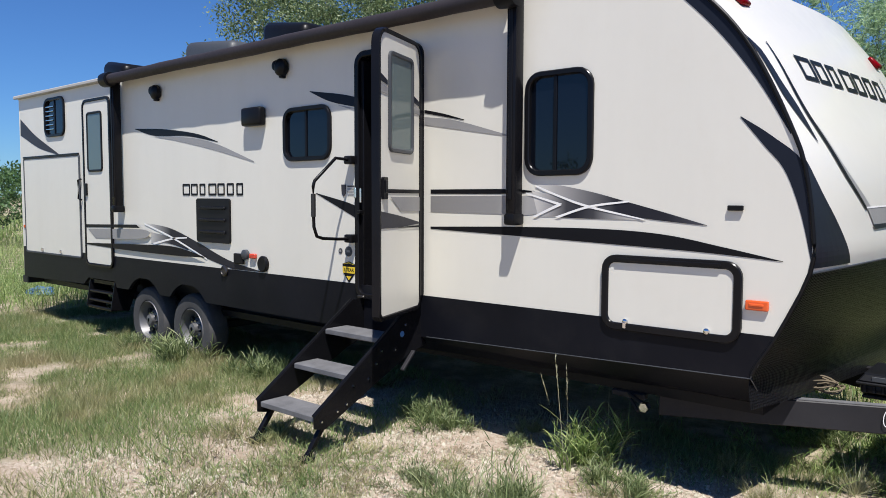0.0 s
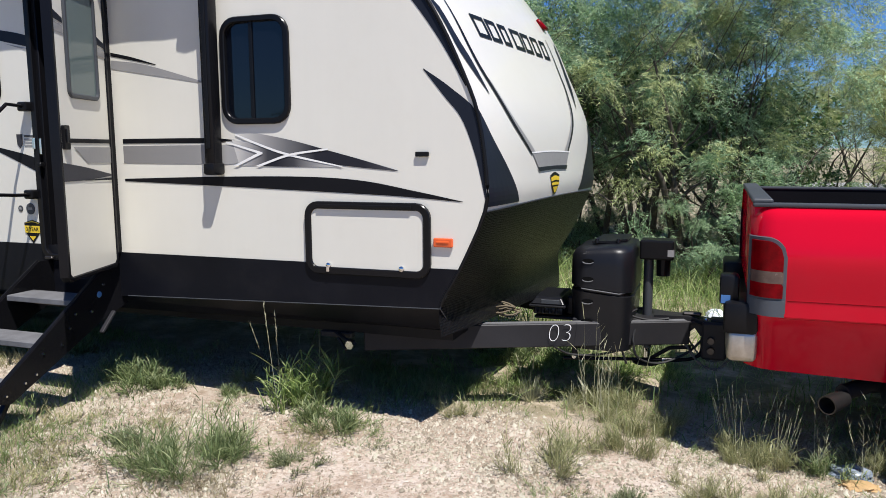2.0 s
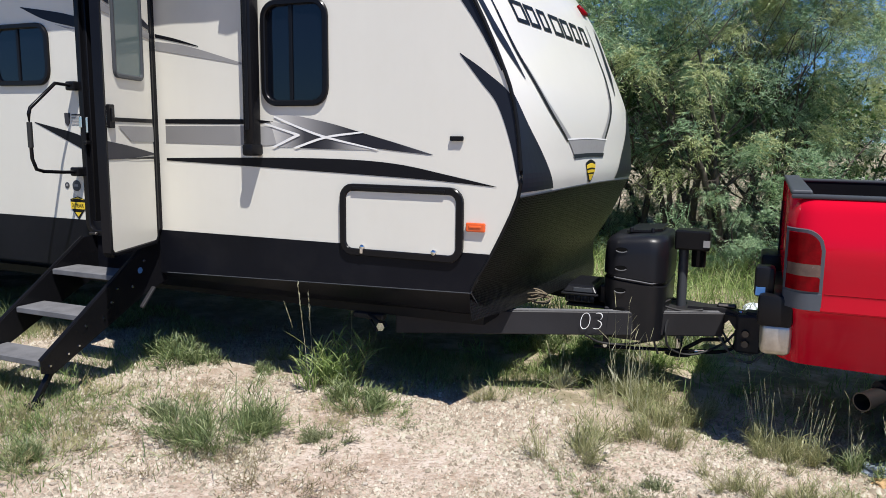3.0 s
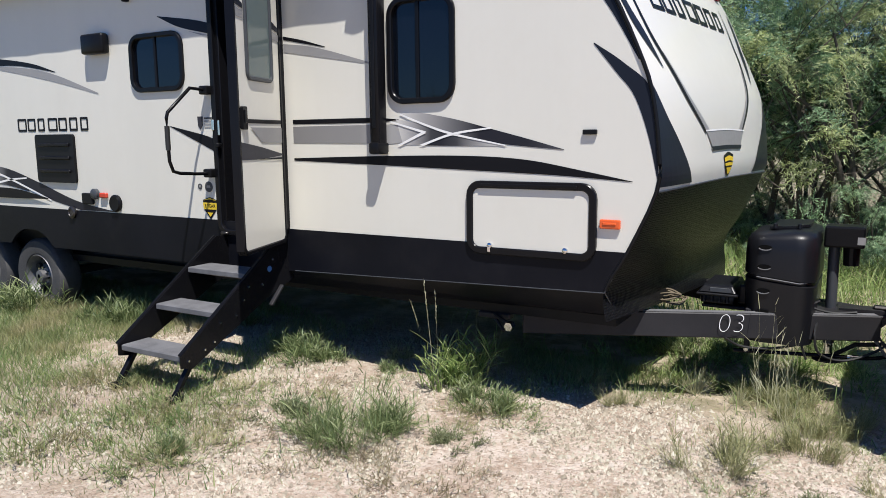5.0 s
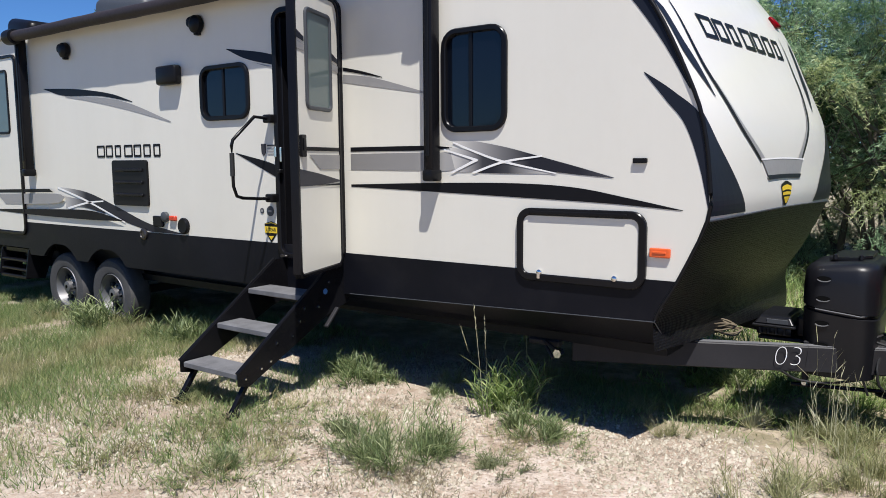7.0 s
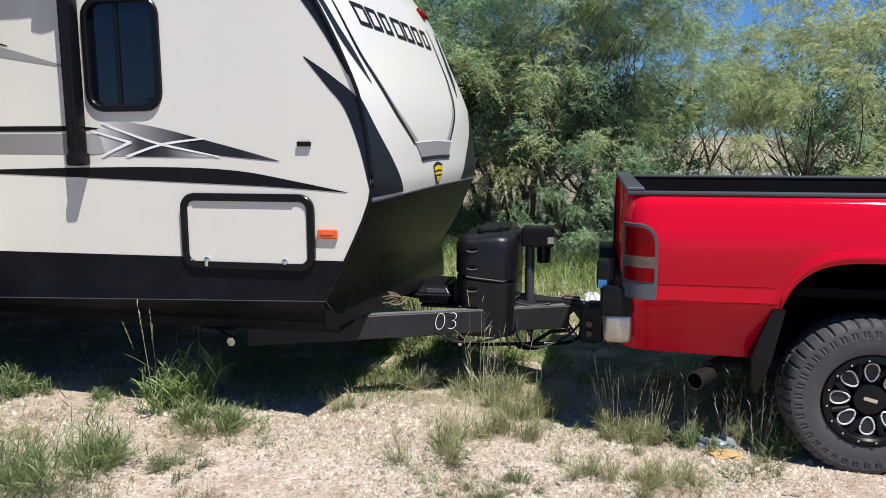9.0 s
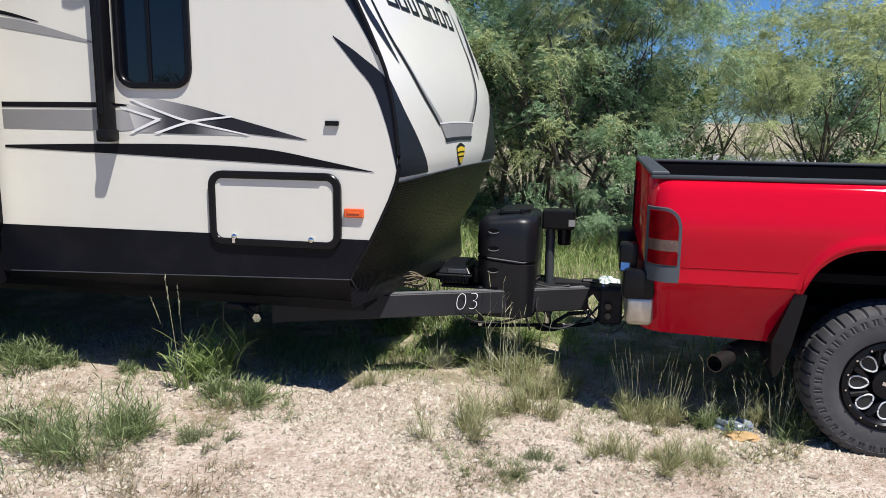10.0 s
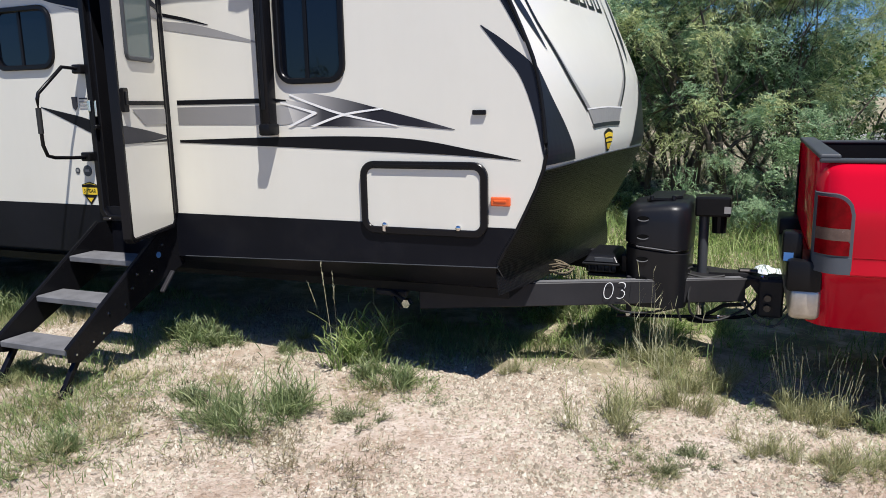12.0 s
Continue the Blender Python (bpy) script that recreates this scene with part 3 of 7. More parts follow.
tube(bm, [(0.216, -0.007, 0.972), (0.101, -0.008, 0.745), (0.116, 0.19, 0.572)], 0.004, 5)
part("fold_seam", bm, M_greytrim, trailer)
# thin grey strip gives the fold its bright highlight by colour
bm = B()
tube(bm, [(x, -0.0075, 0.660 + (x + 2.9) * 0.0273) for x in np.linspace(-2.15, 0.10, 12)], 0.0030, 5)
part("fold_highlight", bm, M_greytrim, trailer, "pale strip for the highlight along the skirt's fold")
part("belly_pan", box(B(), REAR + 0.05, 0.10, 0.22, W - 0.02, 0.50, 0.56), M_black, trailer)
part("front_crossmember", box(B(), -0.12, 0.09, 0.45, W - 0.30, 0.48, 0.80, 0.02, 2), M_under, trailer)
part("inner_skirt", box(B(), REAR, -2.9, 0.30, 0.32, 0.50, 0.95), M_black, trailer)
part("far_skirt", box(B(), REAR, 0.1, W - 0.03, W, 0.56, 1.0), M_skirt, trailer)
bm = box(B(), -9.62, -9.43, 0.05, W - 0.05, 0.50, 0.60, 0.01)
part("rear_bumper", bm, M_steel, trailer)


# windows: a frame and two panes each
def make_window(x0, x1, z0, z1, split, slats=0):
    w = part("window", ring_frame(B(), x0, x1, z0, z1, 0.110, 0.036, 0.05, -0.022), M_frame, trailer, "black-framed tinted window", smooth=40)
    xm = x0 + (x1 - x0) * split
    part("divider", box(B(), xm - 0.012, xm + 0.012, -0.010, 0.02, z0 + 0.03, z1 - 0.03, 0.003), M_frame, w)
    for a, b, y in ((x0 + 0.03, xm, 0.008), (xm, x1 - 0.03, 0.0)):
        p = part("pane", plate(B(), rrect(a, b, z0 + 0.03, z1 - 0.03, 0.03), y, y + 0.004), M_glass, w)
    for k in range(slats):
        z = z0 + 0.09 + k * (z1 - z0 - 0.15) / slats
        part("slat", box(B(), x0 + 0.05, xm - 0.02, -0.016, -0.004, z, z + 0.016, 0.003), M_chrome, w)
    return w


make_window(-1.322, -0.84, 1.808, 2.448, 0.45)
make_window(-3.770, -3.165, 1.966, 2.408, 0.48)
make_window(-8.59, -8.01, 2.40, 2.88, 0.5, 6)

# entry doorway frame, and the door swung open on its forward hinge
bm = ring_frame(B(), -2.878, -2.185, 0.895, 2.765, 0.10, 0.045, 0.05, -0.03)
box(bm, -2.84, -2.80, 0.0, 0.20, 0.93, 2.70, 0.004)
box(bm, -2.80, -2.235, 0.0, 0.22, 0.895, 0.93, 0.004)
frame_ob = part("door_frame", bm, M_frame, trailer, "black aluminium doorway frame", smooth=40)
part("strike_plate", box(B(), -2.818, -2.800, -0.034, -0.020, 1.63, 1.74, 0.004), M_chrome, frame_ob)
part("hold_back", box(B(), -2.87, -2.845, -0.045, -0.028, 1.665, 1.745, 0.005), M_chrome, frame_ob)
part("inner_latch", box(B(), -2.835, -2.80, -0.05, -0.01, 1.545, 1.575, 0.006), M_black, frame_ob)
part("threshold_clip", box(B(), -2.83, -2.76, -0.05, -0.02, 0.905, 0.925, 0.005), M_dullsteel, frame_ob)
door = new("entry_door")
door.parent = trailer
DOOR_TURN = 109.0
door.matrix_local = pose(-2.200, -0.034, 0, 0, 0, DOOR_TURN)
tagged(door, "open cream entry door with grey window")
DW, D0, D1 = 0.665, 0.885, 2.735     # the door in its own frame runs to -x from the hinge


def dput(dy):
    return lambda x, z: (x, dy, z)


def squared(bm, r):
    """Turns the lower corners of a rounded door outline square."""
    for v in bm.verts:
        cx = -DW + r if v.co.x < -DW / 2 else -r
        dx, dz = v.co.x - cx, v.co.z - (D0 + r)
        if dz < 0 and dx * (-1 if v.co.x < -DW / 2 else 1) > 0:
            k = math.hypot(dx, dz) / max(abs(dx), abs(dz))
            v.co.x, v.co.z = cx + dx * k, D0 + r + dz * k
    return bm


part("door_panel", squared(plate(B(), rrect(-DW + 0.02, -0.02, D0 + 0.02, D1 - 0.02, 0.095), -0.012, 0.026), 0.115), M_white, door, "cream door skin")
part("door_edge", squared(ring_frame(B(), -DW, 0.0, D0, D1, 0.115, 0.030, 0.035, -0.020), 0.115), M_frame, door, "black door edge frame", smooth=40)
part("door_inner_panel", plate(B(), rrect(-DW + 0.03, -0.03, D0 + 0.03, D1 - 0.03, 0.09), 0.026, 0.030), M_interior, door)
dwin = part("door_window", ring_frame(B(), -0.525, -0.145, 1.962, 2.605, 0.05, 0.028, -0.008, -0.028), M_greytrim, door, "tall narrow window in black frame", smooth=40)
part("pane", plate(B(), rrect(-0.505, -0.165, 1.982, 2.585, 0.03), -0.016, -0.012), M_frost, dwin, "grey privacy glass")
lock = part("door_latch", plate(B(), rrect(-0.625, -0.565, 1.66, 1.80, 0.012), -0.032, -0.012), M_black, door, "black paddle latch")
part("latch_paddle", box(B(), -0.612, -0.578, -0.040, -0.032, 1.70, 1.78, 0.004), M_frame, lock)
for z in (1.02, 1.75, 2.45):
    part("hinge", lathe(B(), [(0.012, z - 0.05), (0.012, z + 0.05)], (0.008, -0.004, 0), "z", 10), M_frame, door)
bm = swoosh(B(), [(-0.60, 1.725), (-0.02, 1.725)], [(-0.53, 1.700), (-0.02, 1.700)], dput(-0.0155), 4)
part("stripe_decal", bm, M_decal_k, door)
bm = swoosh(B(), [(-0.50, 1.675), (-0.02, 1.675)], [(-0.34, 1.58), (-0.02, 1.575)], dput(-0.0155), 4)
part("stripe_decal", bm, M_decal_g, door)
bm = swoosh(B(), [(-0.64, 1.585), (-0.35, 1.55), (-0.03, 1.50)], [(-0.64, 1.475), (-0.35, 1.475), (-0.03, 1.49)], dput(-0.0155), 10)
part("stripe_decal", bm, M_decal_d, door)
bm = swoosh(B(), [(-0.40, 1.475), (-0.03, 1.478)], [(-0.39, 1.473), (-0.03, 1.462)], dput(-0.0165), 4)
part("stripe_decal", bm, M_decal_k, door)
for u0, u1 in ((-0.64, -0.535), (-0.135, -0.03)):
    zz = lambda u: 2.30 + (-0.03 - u) * 0.16
    bm = swoosh(B(), [(u0, zz(u0) + 0.05), (u1, zz(u1) + 0.03)], [(u0, zz(u0)), (u1, zz(u1))], dput(-0.0155), 4)
    part("stripe_decal", bm, M_decal_n, door)
    bm = swoosh(B(), [(u0, zz(u0) - 0.015), (u1, zz(u1) - 0.015)], [(u0, zz(u0) - 0.07), (u1, zz(u1) - 0.06)], dput(-0.0155), 4)
    part("stripe_decal", bm, M_decal_g, door)

# rear side door, closed
bm = ring_frame(B(), -7.52, -6.84, 0.86, 2.78, 0.09, 0.035, 0.004, -0.026)
d2 = part("rear_door", bm, M_frame, trailer, "closed cream rear side door", smooth=40)
part("door_panel", plate(B(), rrect(-7.485, -6.875, 0.90, 2.745, 0.06), -0.016, 0.0), M_white, d2)
dw = part("door_window", ring_frame(B(), -7.40, -7.03, 1.95, 2.63, 0.05, 0.026, -0.012, -0.030), M_black, d2, smooth=40)
part("pane", plate(B(), rrect(-7.38, -7.05, 1.97, 2.61, 0.03), -0.022, -0.017), M_frost, dw)
part("door_latch", box(B(), -7.475, -7.42, -0.04, -0.016, 1.68, 1.82, 0.006), M_black, d2)
# folding grab handle and folded steps of the rear door
bm = tube(B(), [(-7.60, -0.01, 1.87), (-7.60, -0.05, 1.86), (-7.60, -0.05, 1.64), (-7.60, -0.01, 1.63)], 0.011, 8)
part("rear_grab_handle", bm, M_frame, trailer, smooth=50)
fs = part("folded_steps", box(B(), -7.46, -6.86, 0.02, 0.30, 0.66, 0.71, 0.005), M_frame, trailer, "black folding steps, stowed")
for z0, z1, y in ((0.56, 0.585, -0.02), (0.46, 0.485, -0.03), (0.38, 0.41, -0.04)):
    part("tread", box(B(), -7.44, -6.88, y, y + 0.22, z0, z1, 0.004), M_frame, fs)
for x in (-7.47, -6.87):
    bm = plate(B(), [(0.0, 0.70), (-0.05, 0.40), (0.16, 0.37), (0.28, 0.68)], 0, 0.012)
    for v in bm.verts:
        v.co = Vector((x + v.co.y, v.co.x, v.co.z))
    part("side_plate", bm, M_frame, fs)

# large rear cargo door, flush, with thin frame and latches
cd = part("cargo_door", ring_frame(B(), -9.30, -7.64, 0.93, 2.17, 0.04, 0.026, 0.002, -0.016), M_greytrim, trailer, "wide cream cargo door in thin frame", smooth=40)
part("door_panel", plate(B(), rrect(-9.275, -7.665, 0.955, 2.145, 0.03), -0.010, 0.0), M_white, cd)
part("top_hinge", box(B(), -9.29, -7.65, -0.022, -0.004, 2.160, 2.182, 0.005), M_frame, cd)
for x in (-8.75, -8.2):
    part("thumb_latch", box(B(), x - 0.02, x + 0.02, -0.03, -0.010, 0.97, 1.01, 0.005), M_chrome, cd)

# front baggage door
bd = part("baggage_door", ring_frame(B(), -0.762, 0.048, 0.910, 1.347, 0.088, 0.044, 0.004, -0.026), M_frame, trailer, "cream baggage door in black frame", smooth=40)
part("door_panel", plate(B(), rrect(-0.728, 0.014, 0.946, 1.312, 0.055), -0.014, 0.0), M_white, bd)
part("top_hinge", box(B(), -0.67, -0.06, -0.034, -0.012, 1.312, 1.333, 0.004), M_frame, bd)
for x in (-0.605, -0.13):
    la = part("thumb_latch", lathe(B(), [(0.016, -0.014), (0.016, -0.028), (0.010, -0.032)], (x, 0, 0.965), "y", 14), M_chrome, bd, "chrome thumb latch", smooth=40)
    if x < -0.3:
        part("latch_tab", box(B(), x - 0.012, x + 0.008, -0.034, -0.026, 0.925, 0.962, 0.003), M_chrome, la)


# wall fittings
bm = box(B(), 0.066, 0.182, -0.022, 0.0, 1.100, 1.152, 0.007, 2)
box(bm, 0.085, 0.160, -0.027, -0.018, 1.122, 1.136, 0.003)
part("side_marker_lamp", bm, M_amber, trailer, "amber side marker lamp")
part("wall_socket", box(B(), -0.040, 0.040, -0.020, 0.0, 1.610, 1.637, 0.004), M_black, trailer)
bm = box(B(), -4.285, -4.01, -0.080, -0.002, 2.285, 2.445, 0.022, 2)
part("porch_lamp", bm, M_black, trailer, "black porch lamp housing", smooth=50)
for x, z in ((-5.81, 2.72), (-3.755, 2.745)):
    bm = lathe(B(), [(0.028, 0.0), (0.064, -0.004), (0.076, -0.020), (0.070, -0.055), (0.044, -0.072), (0.012, -0.076)], (x, 0, z), "y", 22)
    spk = part("outdoor_speaker", bm, M_black, trailer, "round black outdoor speaker", smooth=40)
    part("bracket", lathe(B(), [(0.045, 0.0), (0.052, -0.03), (0.040, -0.055), (0.01, -0.06)], (x - 0.062, 0, z + 0.020), "y", 16), M_black, spk, smooth=40)
    part("mount_foot", box(B(), x - 0.022, x + 0.022, -0.05, 0.0, z - 0.088, z - 0.05, 0.010, 2), M_black, spk, smooth=40)
fv = part("furnace_vent", plate(B(), rrect(-5.115, -4.565, 1.24, 1.655, 0.03), -0.022, 0.0), M_black, trailer, "black slatted refrigerator vent")
for k in range(3):
    z = 1.325 + k * 0.113
    bm = box(B(), -5.06, -4.62, -0.040, -0.020, z, z + 0.030, 0.008)
    part("louvre", bm, M_frame, fv)
part("water_inlet", box(B(), -4.50, -4.36, -0.03, 0.0, 1.065, 1.16, 0.008), M_black, trailer)
bm = box(B(), -4.26, -4.17, -0.03, 0.0, 1.125, 1.168, 0.008)
part("rear_marker_lamp", bm, M_signal, trailer)
bm = lathe(B(), [(0.070, 0), (0.072, -0.02), (0.06, -0.032), (0.03, -0.03)], (-4.07, 0, 1.085), "y", 18)
part("power_inlet", bm, M_black, trailer, smooth=40)
bm = lathe(B(), [(0.045, 0), (0.045, -0.03), (0.03, -0.04)], (-4.33, 0, 1.155), "y", 14)
part("city_water_inlet", bm, M_greytrim, trailer, smooth=40)
part("skirt_latch", lathe(B(), [(0.050, -0.004), (0.052, -0.020), (0.036, -0.030), (0.030, -0.022), (0.004, -0.022)], (-4.67, 0, 0.985), "y", 18), M_dullsteel, trailer, "round steel skirt latch", smooth=40)
part("reflector", box(B(), -9.37, -9.31, -0.012, 0.0, 1.25, 1.29, 0.004), M_amber, trailer)
for y, z in ((0.36, 2.77), (2.20, 2.63)):
    bm = box(B(), -0.05, 0.05, -0.06, 0.06, 0.0, 0.035, 0.014, 2)
    o = part("clearance_lamp", bm, M_redlens, trailer, "red clearance lamp", smooth=50)
    o.matrix_local = pose(cap_x(y, z) - 0.005, y, z, 0, 48, 0)

# grab rail beside the doorway, swung out from the wall
RAIL = [(-2.905, -0.03, 1.955), (-2.905, -0.19, 1.964), (-2.905, -0.395, 1.789), (-2.905, -0.407, 1.751), (-2.905, -0.407, 1.603), (-2.905, -0.403, 1.454), (-2.905, -0.376, 1.383), (-2.905, -0.321, 1.367), (-2.905, -0.173, 1.356), (-2.905, -0.03, 1.352)]
gr = part("grab_rail", tube(B(), RAIL, 0.0125, 10), M_frame, trailer, "black folding grab rail", smooth=50)
for z in (1.355, 1.955):
    part("mount", box(B(), -2.9499999999999997, -2.8649999999999998, -0.075, 0.0, z - 0.032, z + 0.032, 0.012, 2), M_black, gr)
part("grip", tube(B(), [(-2.905, -0.407, 1.696), (-2.905, -0.407, 1.529)], 0.018, 10), M_seal, gr, smooth=50)

# awning: roller and two arms
aw = part("awning", tube(B(), [(x, -0.143 - 0.002 * math.sin(x * 2.1), 2.912 + 0.002 * math.sin(x * 3.3)) for x in np.linspace(-6.53, -1.43, 40)], [0.053 + 0.0015 * math.sin(k * 1.7) for k in range(40)], 16), M_fabric, trailer, "rolled brown awning on black arms", smooth=50)
part("awning_rail", box(B(), -6.54, -1.42, -0.105, -0.0, 2.952, 2.978, 0.006), M_decal_w, aw)
for x in (-6.600, -1.362):
    s = part("arm", box(B(), x - 0.036, x + 0.036, -0.110, -0.020, 1.56, 2.94, 0.012, 2), M_frame, aw, "black awning arm", smooth=40)
    part("arm_groove", box(B(), x - 0.014, x + 0.014, -0.117, -0.109, 1.66, 2.84, 0.003), M_black, s)
    part("arm_foot", box(B(), x - 0.040, x + 0.040, -0.125, -0.004, 1.500, 1.575, 0.016, 2), M_black, s, smooth=40)
    part("arm_head", lathe(B(), [(0.03, x - 0.075), (0.075, x - 0.068), (0.080, x), (0.075, x + 0.068), (0.03, x + 0.075)], (0, -0.145, 2.908), "x", 20), M_black, s, smooth=40)

# roof fittings
for x0, x1, z1, mat_, nm, lb in ((-8.00, -7.42, 3.34, M_black, "air_conditioner", "black roof air conditioner"), (-6.1, -5.2, 3.33, M_greytrim, "roof_vent", "grey domed roof vent"), (-4.72, -4.05, 3.34, M_black, "air_conditioner", "black roof air conditioner")):
    bm = box(B(), x0, x1, 0.45, 1.45, 3.0, z1, 0.09, 3)
    for v in bm.verts:
        if v.co.z > 3.2 and v.co.x > (x0 + x1) / 2:
            v.co.z -= 0.07
    part(nm, bm, mat_, trailer, lb, smooth=50)


# painted bands along the side
def wall(dy):
    return lambda x, z: (x, dy, z)


def band(mat_, upper, lower, dy=-0.0025, n=18, name="stripe_decal"):
    return part(name, swoosh(B(), upper, lower, wall(dy), n), mat_, trailer)


band(M_decal_k, [(-2.12, 1.728), (-1.47, 1.728), (-1.25, 1.715)], [(-2.12, 1.698), (-1.47, 1.698), (-1.25, 1.711)])
band(M_fade_grey, [(-2.12, 1.682), (-1.47, 1.684), (-1.20, 1.676), (-1.095, 1.634)], [(-2.12, 1.570), (-1.47, 1.566), (-1.25, 1.570), (-1.095, 1.628)], n=24)
band(M_fade_up, [(-1.24, 1.752), (-1.10, 1.752), (-0.99, 1.736), (-0.82, 1.703), (-0.61, 1.650), (-0.38, 1.592), (-0.150, 1.530)], [(-1.24, 1.742), (-1.10, 1.700), (-0.99, 1.662), (-0.86, 1.622), (-0.61, 1.572), (-0.40, 1.548), (-0.150, 1.527)], n=26)
band(M_fade_left, [(-1.27, 1.715), (-1.10, 1.690), (-0.98, 1.655), (-0.86, 1.620)], [(-1.22, 1.556), (-1.08, 1.560), (-0.98, 1.590), (-0.86, 1.618)], dy=-0.0028)
band(M_fade_low, [(-0.90, 1.612), (-0.80, 1.604), (-0.64, 1.575), (-0.50, 1.553)], [(-1.06, 1.553), (-0.85, 1.550), (-0.66, 1.550), (-0.50, 1.549)], dy=-0.0029)
band(M_decal_w, [(-1.24, 1.752), (-1.05, 1.684), (-0.86, 1.628), (-0.51, 1.556)], [(-1.24, 1.740), (-1.05, 1.670), (-0.86, 1.614), (-0.51, 1.549)], dy=-0.0052)
band(M_decal_w, [(-1.10, 1.556), (-0.86, 1.628), (-0.60, 1.659)], [(-1.07, 1.551), (-0.86, 1.614), (-0.60, 1.650)], dy=-0.0058)
band(M_decal_w, [(-1.31, 1.706), (-1.045, 1.637)], [(-1.31, 1.696), (-1.075, 1.629)], dy=-0.0062, n=4)
band(M_decal_w, [(-1.075, 1.637), (-1.26, 1.556)], [(-1.045, 1.630), (-1.235, 1.552)], dy=-0.0066, n=4)
band(M_decal_k, [(-2.12, 1.468), (-1.43, 1.486), (-0.80, 1.492), (-0.39, 1.472), (-0.05, 1.415), (0.240, 1.360)], [(-2.12, 1.452), (-1.43, 1.430), (-0.80, 1.408), (-0.25, 1.388), (0.0, 1.374), (0.240, 1.357)], n=28)
# dark blade that runs up to the front corner and on over the cap
band(M_decal_n, [(0.010, 2.095), (0.17, 1.985), (0.325, 1.840), (edge_x(1.60), 1.60), (edge_x(1.36), 1.36)], [(0.008, 2.090), (0.135, 1.935), (0.235, 1.810), (0.315, 1.60), (edge_x(1.36) - 0.004, 1.36)], n=22)
band(M_decal_n, [(edge_x(2.90) - 0.004, 2.90), (edge_x(2.6) - 0.004, 2.6), (edge_x(2.3) - 0.004, 2.3), (edge_x(2.0) - 0.004, 2.0)], [(edge_x(2.90) - 0.09, 2.88), (edge_x(2.6) - 0.075, 2.57), (edge_x(2.3) - 0.045, 2.28), (edge_x(2.0) - 0.01, 1.99)], n=16)
# upper blade either side of the doorway
band(M_decal_n, [(-3.43, 2.525), (-3.06, 2.470), (-2.875, 2.430)], [(-3.43, 2.520), (-3.19, 2.425), (-2.875, 2.355)], n=10)
band(M_decal_g, [(-3.10, 2.39), (-2.875, 2.345)], [(-3.08, 2.385), (-2.875, 2.325)], n=4)
band(M_decal_k, [(-2.18, 2.285), (-2.0, 2.246), (-1.82, 2.195)], [(-2.18, 2.262), (-2.0, 2.226), (-1.82, 2.190)], n=8)
band(M_decal_g, [(-2.18, 2.235), (-1.9, 2.195), (-1.46, 2.075)], [(-2.18, 2.180), (-1.9, 2.135), (-1.46, 2.065)], n=10)
band(M_decal_k, [(-3.36, 1.705), (-3.00, 1.635), (-2.88, 1.602)], [(-3.36, 1.700), (-3.07, 1.585), (-2.88, 1.508)], n=8)
# swoosh over the refrigerator vent
band(M_decal_k, [(-6.31, 2.385), (-5.69, 2.345), (-5.12, 2.272), (-4.76, 2.182)], [(-6.31, 2.38), (-5.91, 2.292), (-5.30, 2.258), (-4.76, 2.176)], n=18)
band(M_decal_g, [(-5.91, 2.282), (-5.30, 2.246), (-4.80, 2.165), (-4.20, 1.985)], [(-5.89, 2.276), (-5.45, 2.215), (-4.82, 2.105), (-4.20, 1.975)], n=18)
band(M_decal_d, [(-9.37, 2.68), (-8.89, 2.44), (-8.20, 2.18)], [(-9.385, 2.47), (-8.80, 2.28), (-8.20, 2.172)], n=12)
# lower group at the rear
band(M_decal_k, [(-7.50, 1.345), (-6.30, 1.372)], [(-7.50, 1.312), (-6.22, 1.338)], dy=-0.0195, n=4)
band(M_decal_g, [(-7.44, 1.295), (-6.25, 1.325), (-5.99, 1.295)], [(-7.25, 1.190), (-6.20, 1.225), (-6.01, 1.285)], dy=-0.0195, n=8)
band(M_fade_rear, [(-6.10, 1.392), (-5.62, 1.350), (-5.11, 1.225), (-4.60, 1.085), (-4.08, 1.012)], [(-6.08, 1.380), (-5.62, 1.255), (-5.31, 1.165), (-4.95, 1.078), (-4.55, 1.008)], n=24)
band(M_fade_rear, [(-6.02, 1.30), (-5.62, 1.260), (-5.30, 1.170)], [(-6.02, 1.185), (-5.70, 1.200), (-5.30, 1.150)], dy=-0.003, n=8)
band(M_decal_w, [(-6.15, 1.395), (-5.60, 1.270), (-4.97, 1.085)], [(-6.15, 1.375), (-5.60, 1.250), (-4.97, 1.070)], dy=-0.0052, n=8)
band(M_decal_w, [(-5.98, 1.19), (-5.60, 1.255), (-5.32, 1.275)], [(-5.96, 1.172), (-5.60, 1.238), (-5.32, 1.262)], dy=-0.0052, n=8)
band(M_decal_k, [(-7.48, 1.128), (-6.20, 1.165), (-5.52, 1.170), (-4.99, 1.098)], [(-7.48, 1.112), (-6.60, 1.090), (-5.63, 1.082), (-4.99, 1.090)], dy=-0.0195, n=20)
for k in range(7):                      # plain bars where the model name stands
    x = -5.385 + k * 0.152
    w = (0.135, 0.118, 0.100, 0.135, 0.118, 0.112, 0.104)[k]
    part("name_bar", ring_frame(B(), x, x + w, 1.683, 1.796, 0.012, 0.019, -0.001, -0.004, 0.001), M_decal_k, trailer)
